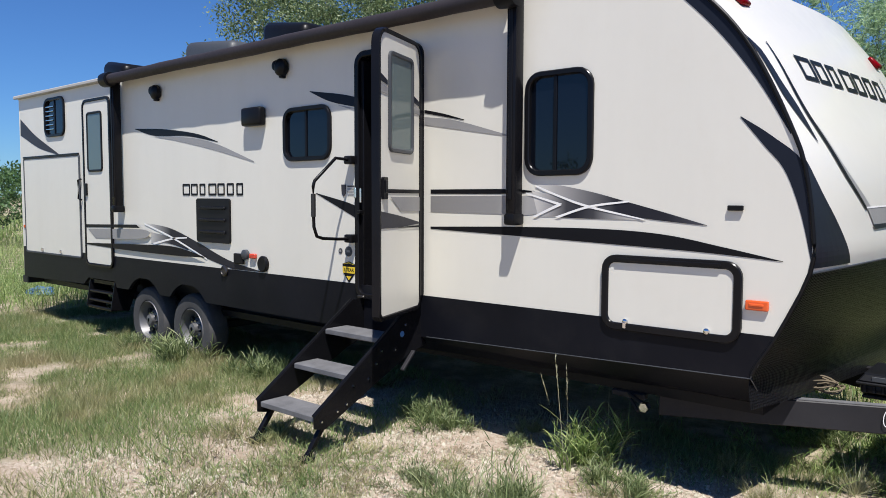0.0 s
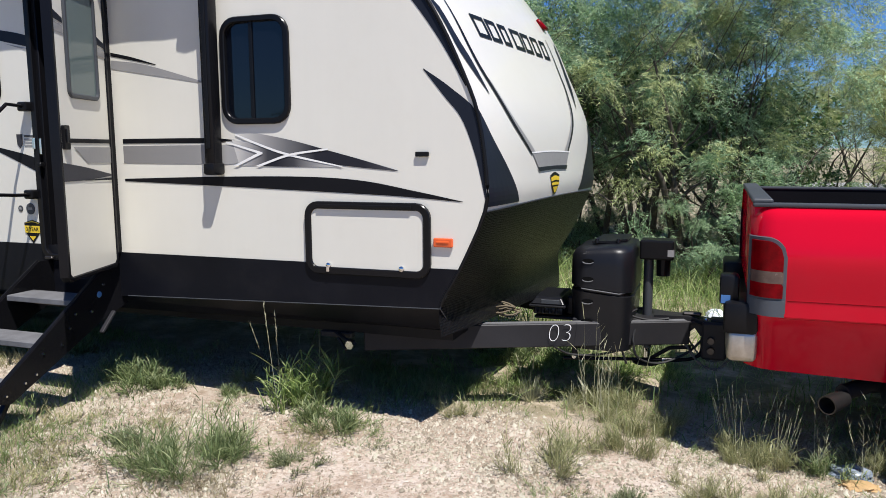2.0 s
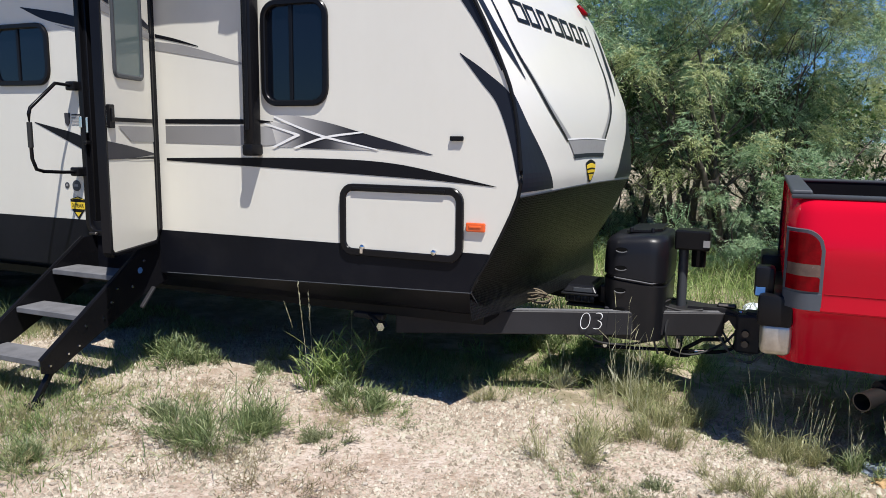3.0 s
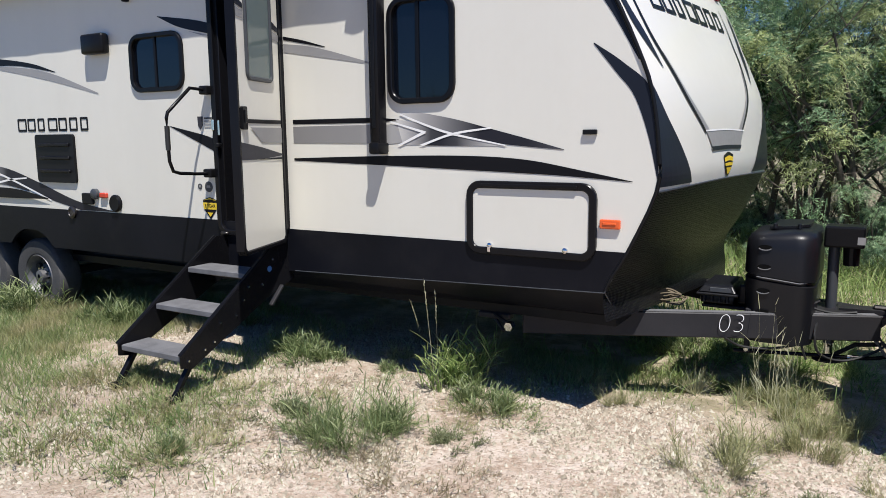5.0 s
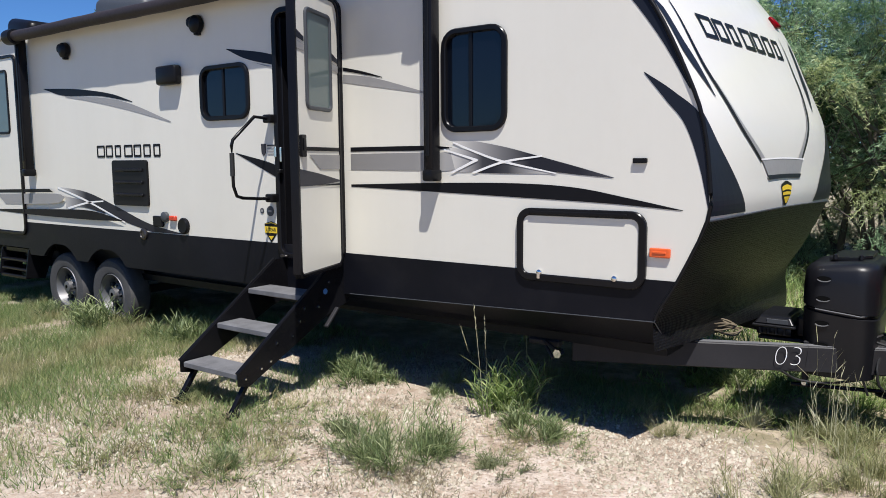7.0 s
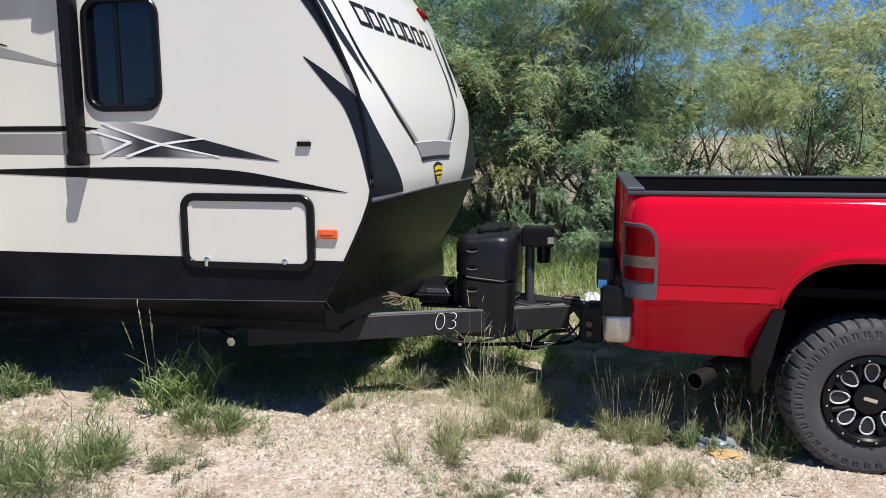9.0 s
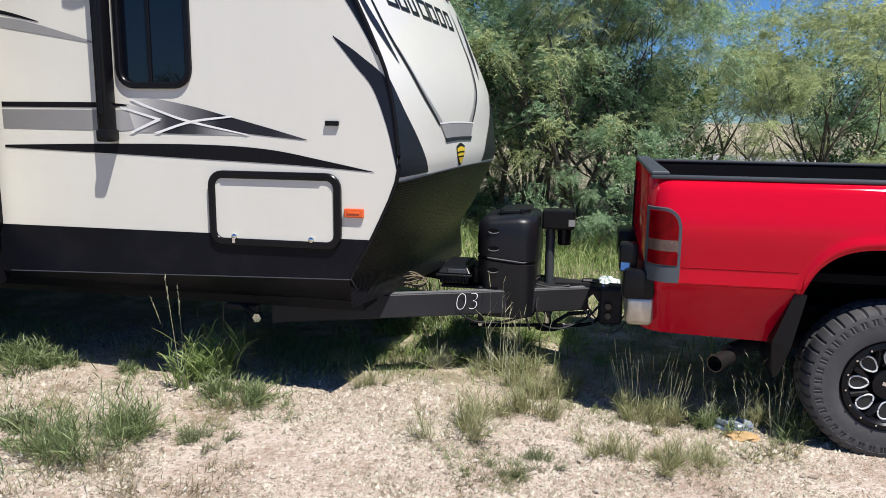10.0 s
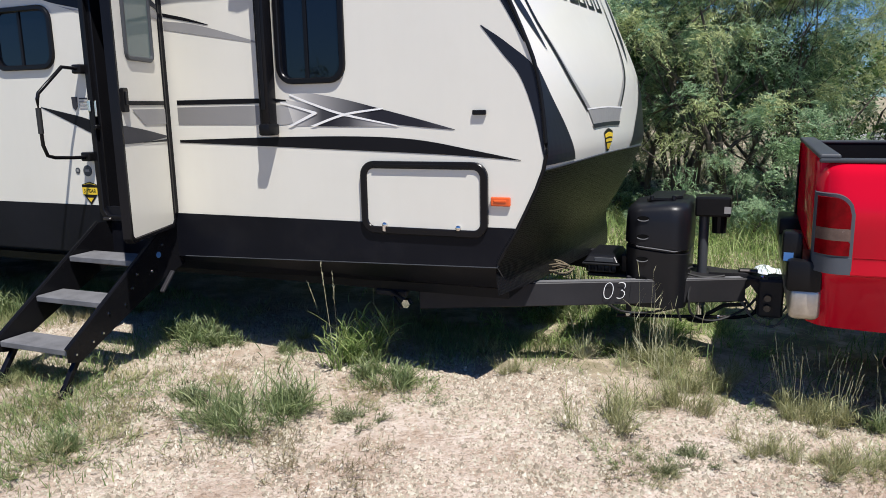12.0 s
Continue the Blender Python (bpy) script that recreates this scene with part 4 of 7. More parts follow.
# badges by the doorway
shield = [(-3.045, 1.150), (-2.97, 1.172), (-2.895, 1.150), (-2.905, 1.08), (-2.97, 1.005), (-3.035, 1.08)]
sb = part("warranty_badge", plate(B(), shield, -0.004, -0.001), M_decal_k, trailer, "yellow and black shield badge")
part("badge_band", plate(B(), [(-3.038, 1.080), (-2.902, 1.080), (-2.897, 1.130), (-3.043, 1.130)], -0.006, -0.004), M_yellow, sb)
part("badge_tip", plate(B(), [(-3.0, 1.056), (-2.94, 1.056), (-2.97, 1.025)], -0.006, -0.004), M_yellow, sb)
part("badge_top", plate(B(), [(-3.035, 1.148), (-2.97, 1.166), (-2.905, 1.148), (-2.97, 1.156)], -0.006, -0.004), M_yellow, sb)
words("lettering", "3 YEAR", 0.037, pose(-2.97, -0.0068, 1.105, 90), M_decal_k, sb)
for x, r in ((-3.068, 0.022), (-2.975, 0.040)):
    bm = lathe(B(), [(r, -0.001), (r, -0.004), (r * 0.8, -0.0045)], (x, 0, 1.250), "y", 20)
    s = part("round_sticker", bm, M_greytrim, trailer)
    part("sticker_face", plate(B(), [(x - r * 0.5, 1.243), (x + r * 0.5, 1.243), (x + r * 0.4, 1.26), (x - r * 0.4, 1.26)], -0.006, -0.0048), M_decal_g, s)
part("small_shield", plate(B(), [(-3.055, 1.77), (-3.00, 1.77), (-3.005, 1.70), (-3.027, 1.675), (-3.05, 1.70)], -0.004, -0.001), M_decal_d, trailer)
for k in range(4):
    part("notice_line", plate(B(), [(-2.985, 1.762 - k * 0.022), (-2.905, 1.762 - k * 0.022), (-2.905, 1.752 - k * 0.022), (-2.985, 1.752 - k * 0.022)], -0.003, -0.001), M_decal_d if k == 0 else M_decal_g, trailer)


# painted bands on the cap
def on_cap(d):
    return lambda y, z: (cap_x(y, z) + d, y, z)


def cap_band(mat_, upper, lower, d=0.005, n=18, both=True, far=(1.0, 0.205)):
    part("cap_decal", swoosh(B(), upper, lower, on_cap(d), n, 6), mat_, trailer)
    if both:
        f = lambda l: [(W - (far[0] * y + far[1]), z) for y, z in l]
        part("cap_decal", swoosh(B(), f(lower), f(upper), on_cap(d), n, 6), mat_, trailer)


cap_band(M_decal_n, [(0.012, 1.88), (0.012, 1.70), (0.012, 1.50), (0.012, 1.33)], [(0.016, 1.87), (0.13, 1.70), (0.32, 1.50), (0.45, 1.335)], n=20, far=(1.4, 0.0))
cap_band(M_decal_n, [(0.03, 2.52), (0.05, 2.30), (0.08, 2.16), (0.215, 1.96)], [(0.09, 2.44), (0.115, 2.28), (0.165, 2.15), (0.22, 1.965)], n=16, far=(1.3, 0.06))
cap_band(M_decal_k, [(0.215, 2.50), (0.235, 2.22), (0.29, 2.06), (0.45, 1.83), (0.72, 1.62)], [(0.205, 2.50), (0.205, 2.22), (0.255, 2.05), (0.415, 1.82), (0.70, 1.61)], n=24)
cap_band(M_decal_g, [(0.30, 2.06), (0.46, 1.85), (0.79, 1.625)], [(0.29, 2.05), (0.45, 1.83), (0.72, 1.62)], d=0.0045, n=16)
cap_band(M_decal_g, [(0.72, 1.622), (1.14, 1.630), (1.56, 1.622)], [(0.81, 1.530), (1.14, 1.534), (1.47, 1.530)], n=14, both=False)
cap_band(M_decal_w, [(0.70, 1.630), (1.14, 1.638), (1.58, 1.630)], [(0.70, 1.621), (1.14, 1.629), (1.58, 1.621)], d=0.007, n=14, both=False)
cap_band(M_decal_n, [(0.79, 1.531), (1.14, 1.535), (1.49, 1.531)], [(0.82, 1.505), (1.14, 1.510), (1.46, 1.505)], d=0.007, n=14, both=False)
for k in range(7):
    y = 0.46 + k * 0.215
    w = (0.19, 0.165, 0.14, 0.19, 0.165, 0.155, 0.145)[k]
    for z in (2.320, 2.435):
        cap_band(M_decal_k, [(y, z + 0.026), (y + w, z + 0.026)], [(y, z), (y + w, z)], n=3, both=False)
    for u in (y, y + w - 0.03):
        cap_band(M_decal_k, [(u, 2.44), (u + 0.03, 2.44)], [(u, 2.34), (u + 0.03, 2.34)], d=0.0055, n=2, both=False)
cap_band(M_decal_k, [(1.05, 1.470), (1.16, 1.492), (1.27, 1.470)], [(1.08, 1.40), (1.16, 1.335), (1.24, 1.40)], n=8, both=False)
cap_band(M_yellow, [(1.06, 1.455), (1.16, 1.468), (1.26, 1.455)], [(1.065, 1.43), (1.16, 1.437), (1.255, 1.43)], d=0.007, n=6, both=False)
cap_band(M_yellow, [(1.07, 1.420), (1.16, 1.424), (1.25, 1.420)], [(1.08, 1.402), (1.16, 1.404), (1.24, 1.402)], d=0.007, n=6, both=False)
cap_band(M_yellow, [(1.10, 1.392), (1.16, 1.392), (1.22, 1.392)], [(1.14, 1.355), (1.16, 1.350), (1.18, 1.355)], d=0.007, n=4, both=False)


# entry steps let down to the ground
steps = new("entry_steps")
steps.parent = trailer
tagged(steps, "black fold-down entry steps with three grey treads")
for x, s in ((-2.805, -1), (-2.215, 1)):
    pts = [(0.0, 0.90), (-0.12, 0.90), (-0.985, 0.300), (-0.985, 0.225), (-0.90, 0.205), (-0.17, 0.55), (0.05, 0.62)]
    bm = plate(B(), pts, -0.006, 0.006)
    for v in bm.verts:
        v.co = Vector((x + v.co.y, v.co.x, v.co.z))
    sp = part("side_plate", bm, M_frame, steps)
    bm = B()
    tube(bm, [(x - 0.012, -0.12, 0.902), (x - 0.012, -0.985, 0.302)], 0.010, 6)
    part("plate_lip", bm, M_frame, sp)
    for yy, zz in ((-0.93, 0.26), (-0.80, 0.30), (-0.66, 0.44), (-0.52, 0.46), (-0.40, 0.63), (-0.27, 0.62), (-0.16, 0.78), (-0.72, 0.33), (-0.45, 0.55)):
        part("rivet", lathe(B(), [(0.009, x + s * 0.006), (0.007, x + s * 0.013)], (0, yy, zz), "x", 8), M_chrome, sp)
    bm = obox(B(), (x - s * 0.03, -0.88, 0.24), (x - s * 0.03, -1.02, ground_z(x, -1.03) + 0.02), 0.035, 0.035, 0.004)
    leg = part("leg", bm, M_frame, steps)
    part("foot", box(B(), x - s * 0.03 - 0.05, x - s * 0.03 + 0.05, -1.07, -0.98, ground_z(x, -1.03) - 0.01, ground_z(x, -1.03) + 0.025, 0.006), M_black, leg)
for y, z in ((-0.395, 0.675), (-0.68, 0.470), (-0.965, 0.255)):
    bm = box(B(), -2.795, -2.225, y, y + 0.21, z, z + 0.035, 0.006)
    tr = part("tread", bm, M_frame, steps)
    part("grip_mat", box(B(), -2.785, -2.235, y - 0.004, y + 0.20, z + 0.033, z + 0.042, 0.003), M_tread, tr, "grey gritty tread mat")
    part("nosing", box(B(), -2.787, -2.233, y - 0.008, y + 0.006, z + 0.005, z + 0.040, 0.003), M_tread, tr)
part("white_label", box(B(), -2.8005, -2.7985, -0.51, -0.455, 0.575, 0.60), M_decal_w, steps).matrix_local = Matrix.Translation((-0.014, 0, 0))
part("round_label", lathe(B(), [(0.021, -2.207), (0.019, -2.204)], (0, -0.20, 0.72), "x", 18), M_blue, steps)
part("step_handle", obox(B(), (-2.19, -0.22, 0.47), (-2.19, -0.10, 0.59), 0.03, 0.02, 0.004), M_steel, steps)


# trailer wheels
def make_wheel(name, parent, c, r, w, rim_r, rim_mat, label, m=None):
    """A tyre with worn shoulder blocks and a dished rim; the outer face looks along -y."""
    wh = new(name)
    wh.parent = parent
    wh.matrix_local = Matrix.Translation(c)
    tagged(wh, label)
    h = w / 2
    prof = [(rim_r, -h * 0.80), (rim_r + 0.012, -h * 0.93), (rim_r + (r - rim_r) * 0.45, -h), (r * 0.93, -h * 0.95), (r * 0.975, -h * 0.80), (r, -h * 0.62), (r, h * 0.62), (r * 0.975, h * 0.8), (r * 0.93, h * 0.95), (rim_r, h * 0.8)]
    bm = lathe(B(), prof, (0, 0, 0), "y", 48, closed=True)
    return wh, bm, h


for x in (-6.24, -5.385):
    wh, bm, h = make_wheel("wheel", trailer, (x, 0.17, 0.345), 0.355, 0.225, 0.205, M_rimsilver, "dual-axle trailer wheel with silver rim")
    part("tyre", bm, M_rubber, wh, smooth=35)
    bm = lathe(B(), [(0.208, -h * 0.85), (0.200, -h * 0.95), (0.190, -h * 0.80), (0.180, -h * 0.2), (0.165, h * 0.05), (0.12, -h * 0.05), (0.085, -h * 0.45), (0.06, -h * 0.5), (0.055, -h * 0.9), (0.02, -h * 0.95)], (0, 0, 0), "y", 32, caps=False)
    rm = part("rim", bm, M_rimsilver, wh, "silver steel rim", smooth=35)
    for k in range(8):
        a = k * math.pi / 4 + 0.2
        o = lathe(B(), [(0.030, -0.03), (0.030, 0.0)], (0.140 * math.cos(a), -0.008, 0.140 * math.sin(a)), "y", 12)
        part("hand_hole", o, M_seal, rm)
        part("lug_nut", lathe(B(), [(0.011, -0.075), (0.010, -0.03)], (0.078 * math.cos(a + 0.39), 0, 0.078 * math.sin(a + 0.39)), "y", 6), M_chrome, rm)
bm = box(B(), -6.3, -5.3, 0.30, 0.36, 0.42, 0.50, 0.01)
box(bm, -6.28, -6.20, 0.1, W - 0.1, 0.31, 0.39, 0.01)
box(bm, -5.42, -5.34, 0.1, W - 0.1, 0.31, 0.39, 0.01)
part("axles", bm, M_steel, trailer)
for x in (-6.24, -5.385):
    wh, bm, h = make_wheel("wheel", trailer, (x, W - 0.17, 0.345), 0.355, 0.225, 0.205, M_rimsilver, "dual-axle trailer wheel with silver rim")
    part("tyre", bm, M_rubber, wh, smooth=35)
    part("rim", lathe(B(), [(0.205, 0.08), (0.1, -0.05), (0.02, -0.06)], (0, 0, 0), "y", 24, caps=False), M_rimsilver, wh)

# front stabiliser jack under the body
bm = box(B(), -0.80, -0.58, 0.20, 0.26, 0.46, 0.50, 0.008)
tube(bm, [(-0.70, 0.22, 0.49), (-0.50, 0.05, 0.472)], 0.012, 8)
tube(bm, [(-0.72, 0.25, 0.48), (-0.60, 0.16, 0.40)], 0.010, 6)
st = part("stabiliser_jack", bm, M_steel, trailer)
part("jack_nut", lathe(B(), [(0.028, 0.0), (0.030, 0.045), (0.018, 0.06)], (-0.497, 0.01, 0.472), "y", 6), M_chrome, st, "zinc-plated jack nut")

# tongue: two beams that meet at the coupler
tongue = new("tongue")
tongue.parent = trailer
tagged(tongue, "black steel A-frame tongue with coupler and jack")
for s in (1, -1):
    f = lambda y: y if s > 0 else W - y
    part("beam", obox(B(), (-0.52, f(0.27), 0.455), (1.42, f(1.14), 0.445), 0.06, 0.155, 0.006), M_steel, tongue)
# pale strip paints the highlight on the near beam's top edge
part("beam_highlight", obox(B(), (0.15, 0.57, 0.533), (1.40, 1.131, 0.526), 0.050, 0.004), M_tread, tongue)
bm = box(B(), 1.02, 1.30, 1.06, 1.38, 0.515, 0.5255, 0.004)
box(bm, 0.42, 1.00, 0.99, 1.45, 0.50, 0.520, 0.004)
part("top_plate", bm, M_steel, tongue)
bm = plate(B(), [(1.20, 0.37), (1.20, 0.54), (1.42, 0.545), (1.56, 0.515), (1.60, 0.47), (1.58, 0.42), (1.50, 0.415), (1.46, 0.47), (1.36, 0.37)], 1.16, 1.28)
part("coupler", bm, M_steel, tongue)
part("coupler_latch", box(B(), 1.38, 1.50, 1.19, 1.25, 0.54, 0.565, 0.01), M_dullsteel, tongue)
words("chalk_number", "03", 0.172, pose(0.645, 0.742, 0.463, 90, 0, math.degrees(math.atan2(0.87, 1.94))), M_chalk, tongue, "white hand-painted number", thin=-0.0060, slant=0.12)


def make_tank_cover():
    """A moulded cover over two gas bottles: rounded box, a slanting waist step and a sloping shoulder."""
    bm = B()
    rows = []
    for z, dx, dy in ((0.34, 0.192, 0.310), (0.60, 0.198, 0.322), (0.715, 0.201, 0.327), (0.722, 0.193, 0.318), (0.738, 0.193, 0.318), (0.746, 0.204, 0.330), (0.90, 0.203, 0.327), (0.962, 0.198, 0.318), (0.992, 0.182, 0.300), (1.004, 0.150, 0.265), (1.010, 0.0001, 0.0002)):
        pts = rrect(-dx, dx, -dy, dy, min(0.115, dx * 0.9), 6)
        row = []
        for x, y in pts:
            up = 0.0
            if 0.70 < z < 0.76:
                up = -0.10 * x                    # the waist slants
            if z > 0.93:
                up = 0.030 * min(1.0, max(0.0, (x + 0.12) / 0.20)) * (1.0 - 0.4 * abs(y / 0.33))   # higher towards the hitch
            row.append(bm.verts.new((x, y, z + up)))
        rows.append(row)
    n = len(rows[0])
    for a, b in zip(rows, rows[1:]):
        for k in range(n):
            bm.faces.new((a[k], a[(k + 1) % n], b[(k + 1) % n], b[k]))
    bmesh.ops.recalc_face_normals(bm, faces=bm.faces)
    for v in bm.verts:
        v.co = Vector((0.88 + v.co.x, 1.21 + v.co.y * 1.08, v.co.z))
    return bm


tcv = part("tank_cover", make_tank_cover(), M_cover, trailer, "moulded black gas bottle cover", smooth=45)
lid = plate(B(), [(-0.10, -0.17), (0.06, -0.17), (0.09, -0.10), (0.12, -0.08), (0.12, 0.20), (-0.08, 0.20)], 0.0, 0.014)
for v in lid.verts:
    v.co = Vector((v.co.x, v.co.z, v.co.y))
bmesh.ops.recalc_face_normals(lid, faces=lid.faces)
part("cover_lid", lid, M_cover, tcv).matrix_local = pose(0.895, 1.22, 1.030, 1, -3, 0)
for x, y in ((0.83, 1.03), (0.965, 1.05)):
    part("lid_knob", lathe(B(), [(0.014, 1.030), (0.012, 1.056), (0.004, 1.060)], (x, y, 0), "z", 10), M_cover, tcv, smooth=40)
part("waist_seam", tube(B(), [(0.76, 0.862, 0.748), (0.80, 0.854, 0.744), (0.95, 0.854, 0.729), (1.0, 0.862, 0.722), (1.035, 0.885, 0.730)], 0.0048, 6), M_tread, tcv, smooth=50)
for z in (0.93, 0.812, 0.665, 0.535, 0.43):
    bm = lathe(B(), [(0.034, -0.004), (0.030, 0.010)], (0, 0, 0), "y", 14)
    for v in bm.verts:
        v.co = Vector((0.80 + v.co.x * 1.15, 0.858 + v.co.y, z + v.co.z * 0.45))
    part("vent_slot", bm, M_under, tcv)
    # lighter arc below each slot draws its highlight in grey
    part("vent_highlight", tube(B(), [(0.80 + 0.036 * math.cos(a), 0.851, z - 0.002 + 0.015 * math.sin(a)) for a in np.linspace(math.pi * 1.08, math.pi * 1.92, 9)], 0.0035, 5), M_tread, tcv)
jk = part("tongue_jack", tube(B(), [(1.15, 1.22, 0.30), (1.15, 1.22, 0.95)], 0.032, 14), M_greytrim, trailer, "black powered tongue jack", smooth=40)
part("inner_post", tube(B(), [(1.15, 1.22, 0.22), (1.15, 1.22, 0.34)], 0.026, 12), M_chrome, jk, smooth=40)
part("foot_plate", lathe(B(), [(0.03, 0.22), (0.09, 0.20), (0.09, 0.19)], (1.15, 1.22, 0), "z", 16), M_steel, jk)
part("motor_housing", box(B(), 1.095, 1.315, 1.13, 1.31, 0.915, 1.045, 0.012, 2), M_black, jk)
part("motor_can", lathe(B(), [(0.045, 0.80), (0.048, 0.92)], (1.245, 1.22, 0), "z", 14), M_black, jk)
part("jack_label", box(B(), 1.275, 1.317, 1.126, 1.131, 0.94, 0.985), M_decal_g, jk)
bb = part("battery_box", box(B(), 0.415, 0.62, 0.96, 1.36, 0.535, 0.592, 0.012, 2), M_cover, trailer, "black ribbed battery box", smooth=40)
part("rim_lip", box(B(), 0.392, 0.645, 0.935, 1.375, 0.588, 0.604, 0.005), M_cover, bb)
bm = box(B(), 0.405, 0.632, 0.945, 1.365, 0.602, 0.655, 0.010, 2)
for v in bm.verts:                               # lid with sloping sides
    if v.co.z > 0.63:
        v.co.x = 0.52 + (v.co.x - 0.52) * 0.80
        v.co.y = 1.155 + (v.co.y - 1.155) * 0.90
part("lid", bm, M_cover, bb)
for k in range(4):
    part("rib", box(B(), 0.43 + k * 0.047, 0.45 + k * 0.047, 0.948, 0.962, 0.540, 0.588, 0.004), M_cover, bb)
part("lid_panel", box(B(), 0.475, 0.60, 0.946, 0.952, 0.612, 0.640, 0.002), M_greytrim, bb)
part("side_clamp", box(B(), 0.640, 0.70, 1.0, 1.2, 0.54, 0.66, 0.012, 2), M_black, bb)
bm = B()
rnd = random.Random(5)
for k in range(5):
    c = Vector((0.24 + rnd.uniform(-0.02, 0.02), 0.86 + rnd.uniform(-0.03, 0.03), 0.545 + k * 0.014))
    r = 0.075 + rnd.uniform(-0.015, 0.02)
    tube(bm, [c + Vector((r * math.cos(a), r * 0.8 * math.sin(a), 0.012 * math.sin(2 * a + k))) for a in np.linspace(0, 6.283, 22)], 0.006, 6, caps=False)
part("coiled_cable", bm, M_rope, trailer, "coiled tan cable lying on the tongue")
bm = tube(B(), spline([(0.64, 0.90, 0.262), (0.90, 0.985, 0.258), (1.16, 1.07, 0.254), (1.40, 1.15, 0.250), (1.50, 1.19, 0.29), (1.51, 1.20, 0.40)], 24), 0.0125, 8)
sw = part("sway_bar", bm, M_frame, trailer, "black weight-distribution spring bar", smooth=40)
part("bar_tip", tube(B(), [(1.26, 1.104, 0.250), (1.375, 1.154, 0.248)], 0.016, 10), M_chrome, sw, smooth=40)
part("bar_bracket", box(B(), 0.70, 0.735, 0.885, 0.925, 0.26, 0.54, 0.006), M_steel, sw)
part("bracket_bolt", lathe(B(), [(0.017, 0.882), (0.014, 0.868)], (0.718, 0, 0.285), "y", 8), M_chrome, sw)
part("drop_link", tube(B(), [(1.15, 1.22, 0.20), (1.30, 1.20, 0.31), (1.44, 1.20, 0.33)], 0.014, 8), M_steel, sw, smooth=40)
bm = B()
tube(bm, spline([(1.10, 0.98, 0.50), (1.09, 0.94, 0.40), (1.12, 0.96, 0.29), (1.25, 1.05, 0.24), (1.42, 1.15, 0.30), (1.52, 1.2, 0.40)], 18), 0.008, 6)
tube(bm, spline([(0.62, 0.72, 0.38), (0.70, 0.80, 0.32), (0.85, 0.9, 0.30), (1.0, 1.0, 0.32)], 12), 0.008, 6)
tube(bm, spline([(1.20, 1.05, 0.52), (1.34, 1.10, 0.52), (1.50, 1.15, 0.50), (1.58, 1.2, 0.42), (1.66, 1.2, 0.40)], 14), 0.009, 6)
tube(bm, spline([(1.10, 1.02, 0.60), (1.06, 0.96, 0.58), (1.03, 0.93, 0.50), (1.02, 0.92, 0.36), (1.05, 0.94, 0.25)], 14), 0.007, 6)
tube(bm, spline([(1.30, 1.08, 0.54), (1.18, 1.04, 0.53), (1.05, 0.98, 0.57), (1.02, 1.0, 0.62)], 12), 0.008, 6)
part("wiring_lead", bm, M_seal, trailer, smooth=50)
for s in (0, 1):
    bm = B()
    pts = spline([(1.40, 1.12 + s * 0.2, 0.38), (1.50, 1.1 + s * 0.2, 0.25), (1.62, 1.12 + s * 0.2, 0.22), (1.74, 1.15 + s * 0.2, 0.36)], 15)
    for k in range(14):
        a, b = Vector(pts[k]), Vector(pts[k + 1])
        obox(bm, a, b, 0.018 if k % 2 else 0.007, 0.007 if k % 2 else 0.018)
    part("safety_chain", bm, M_greytrim, trailer)


# ---- pickup truck hitched in front ----
truck = thing("pickup_truck", "red pickup truck with black wheels hitched to the trailer", "pickup truck")
TC = 1.21                      # the truck's middle, across
HUB = Vector((3.035, 0.352, 0.276))
ARCH_X, ARCH_H = 3.030, 0.525   # middle and rise of the wheel arch
BED0, BED1, RAIL_Z = 1.742, 3.98, 1.345


def wrap_y(x):
    """How far the rear corner turns in."""
    return 0.095 * max(0.0, (1.90 - x) / 0.158) ** 3


def arch_z(x):
    d = abs(x - ARCH_X) / 0.50
    return 0.485 if d >= 1 else 0.485 + ARCH_H * (1 - d ** 3.5) ** 0.45


def bed_y(x, z):
    """The bed side: leaning in above the shoulder, tucked under it, a stepped crease low down, flared round the wheel."""
    u = (z - 1.10) / 0.030
    soft = 0.030 * (math.log1p(math.exp(-abs(u))) + max(u, 0.0))     # rises above the shoulder
    under = 0.030 * (math.log1p(math.exp(-abs(u))) + max(-u, 0.0))   # rises below it
    y = 0.192 + 0.31 * soft + 0.15 * under
    fade = min(1.0, max(0.0, (2.62 - x) / 0.08))
    if z < 0.86:
        k = min(1.0, (0.86 - z) / 0.085)
        y -= 0.011 * k * fade
    if z < 0.775:
        y += (0.011 * min(1.0, (0.775 - z) / 0.012) + 0.17 * (0.775 - z)) * fade
    if z > 1.285:                 # rolled upper edge
        y += 8.0 * (z - 1.285) ** 2
    r = ((abs(x - ARCH_X) / 0.50) ** 3.5 + (max(0.0, z - 0.485) / ARCH_H) ** 2.2) ** (1 / 2.8)
    y -= 0.022 * math.exp(-((r - 1.045) / 0.050) ** 2) * min(1.0, max(0.0, (z - 0.62) / 0.2))
    return y + wrap_y(x)


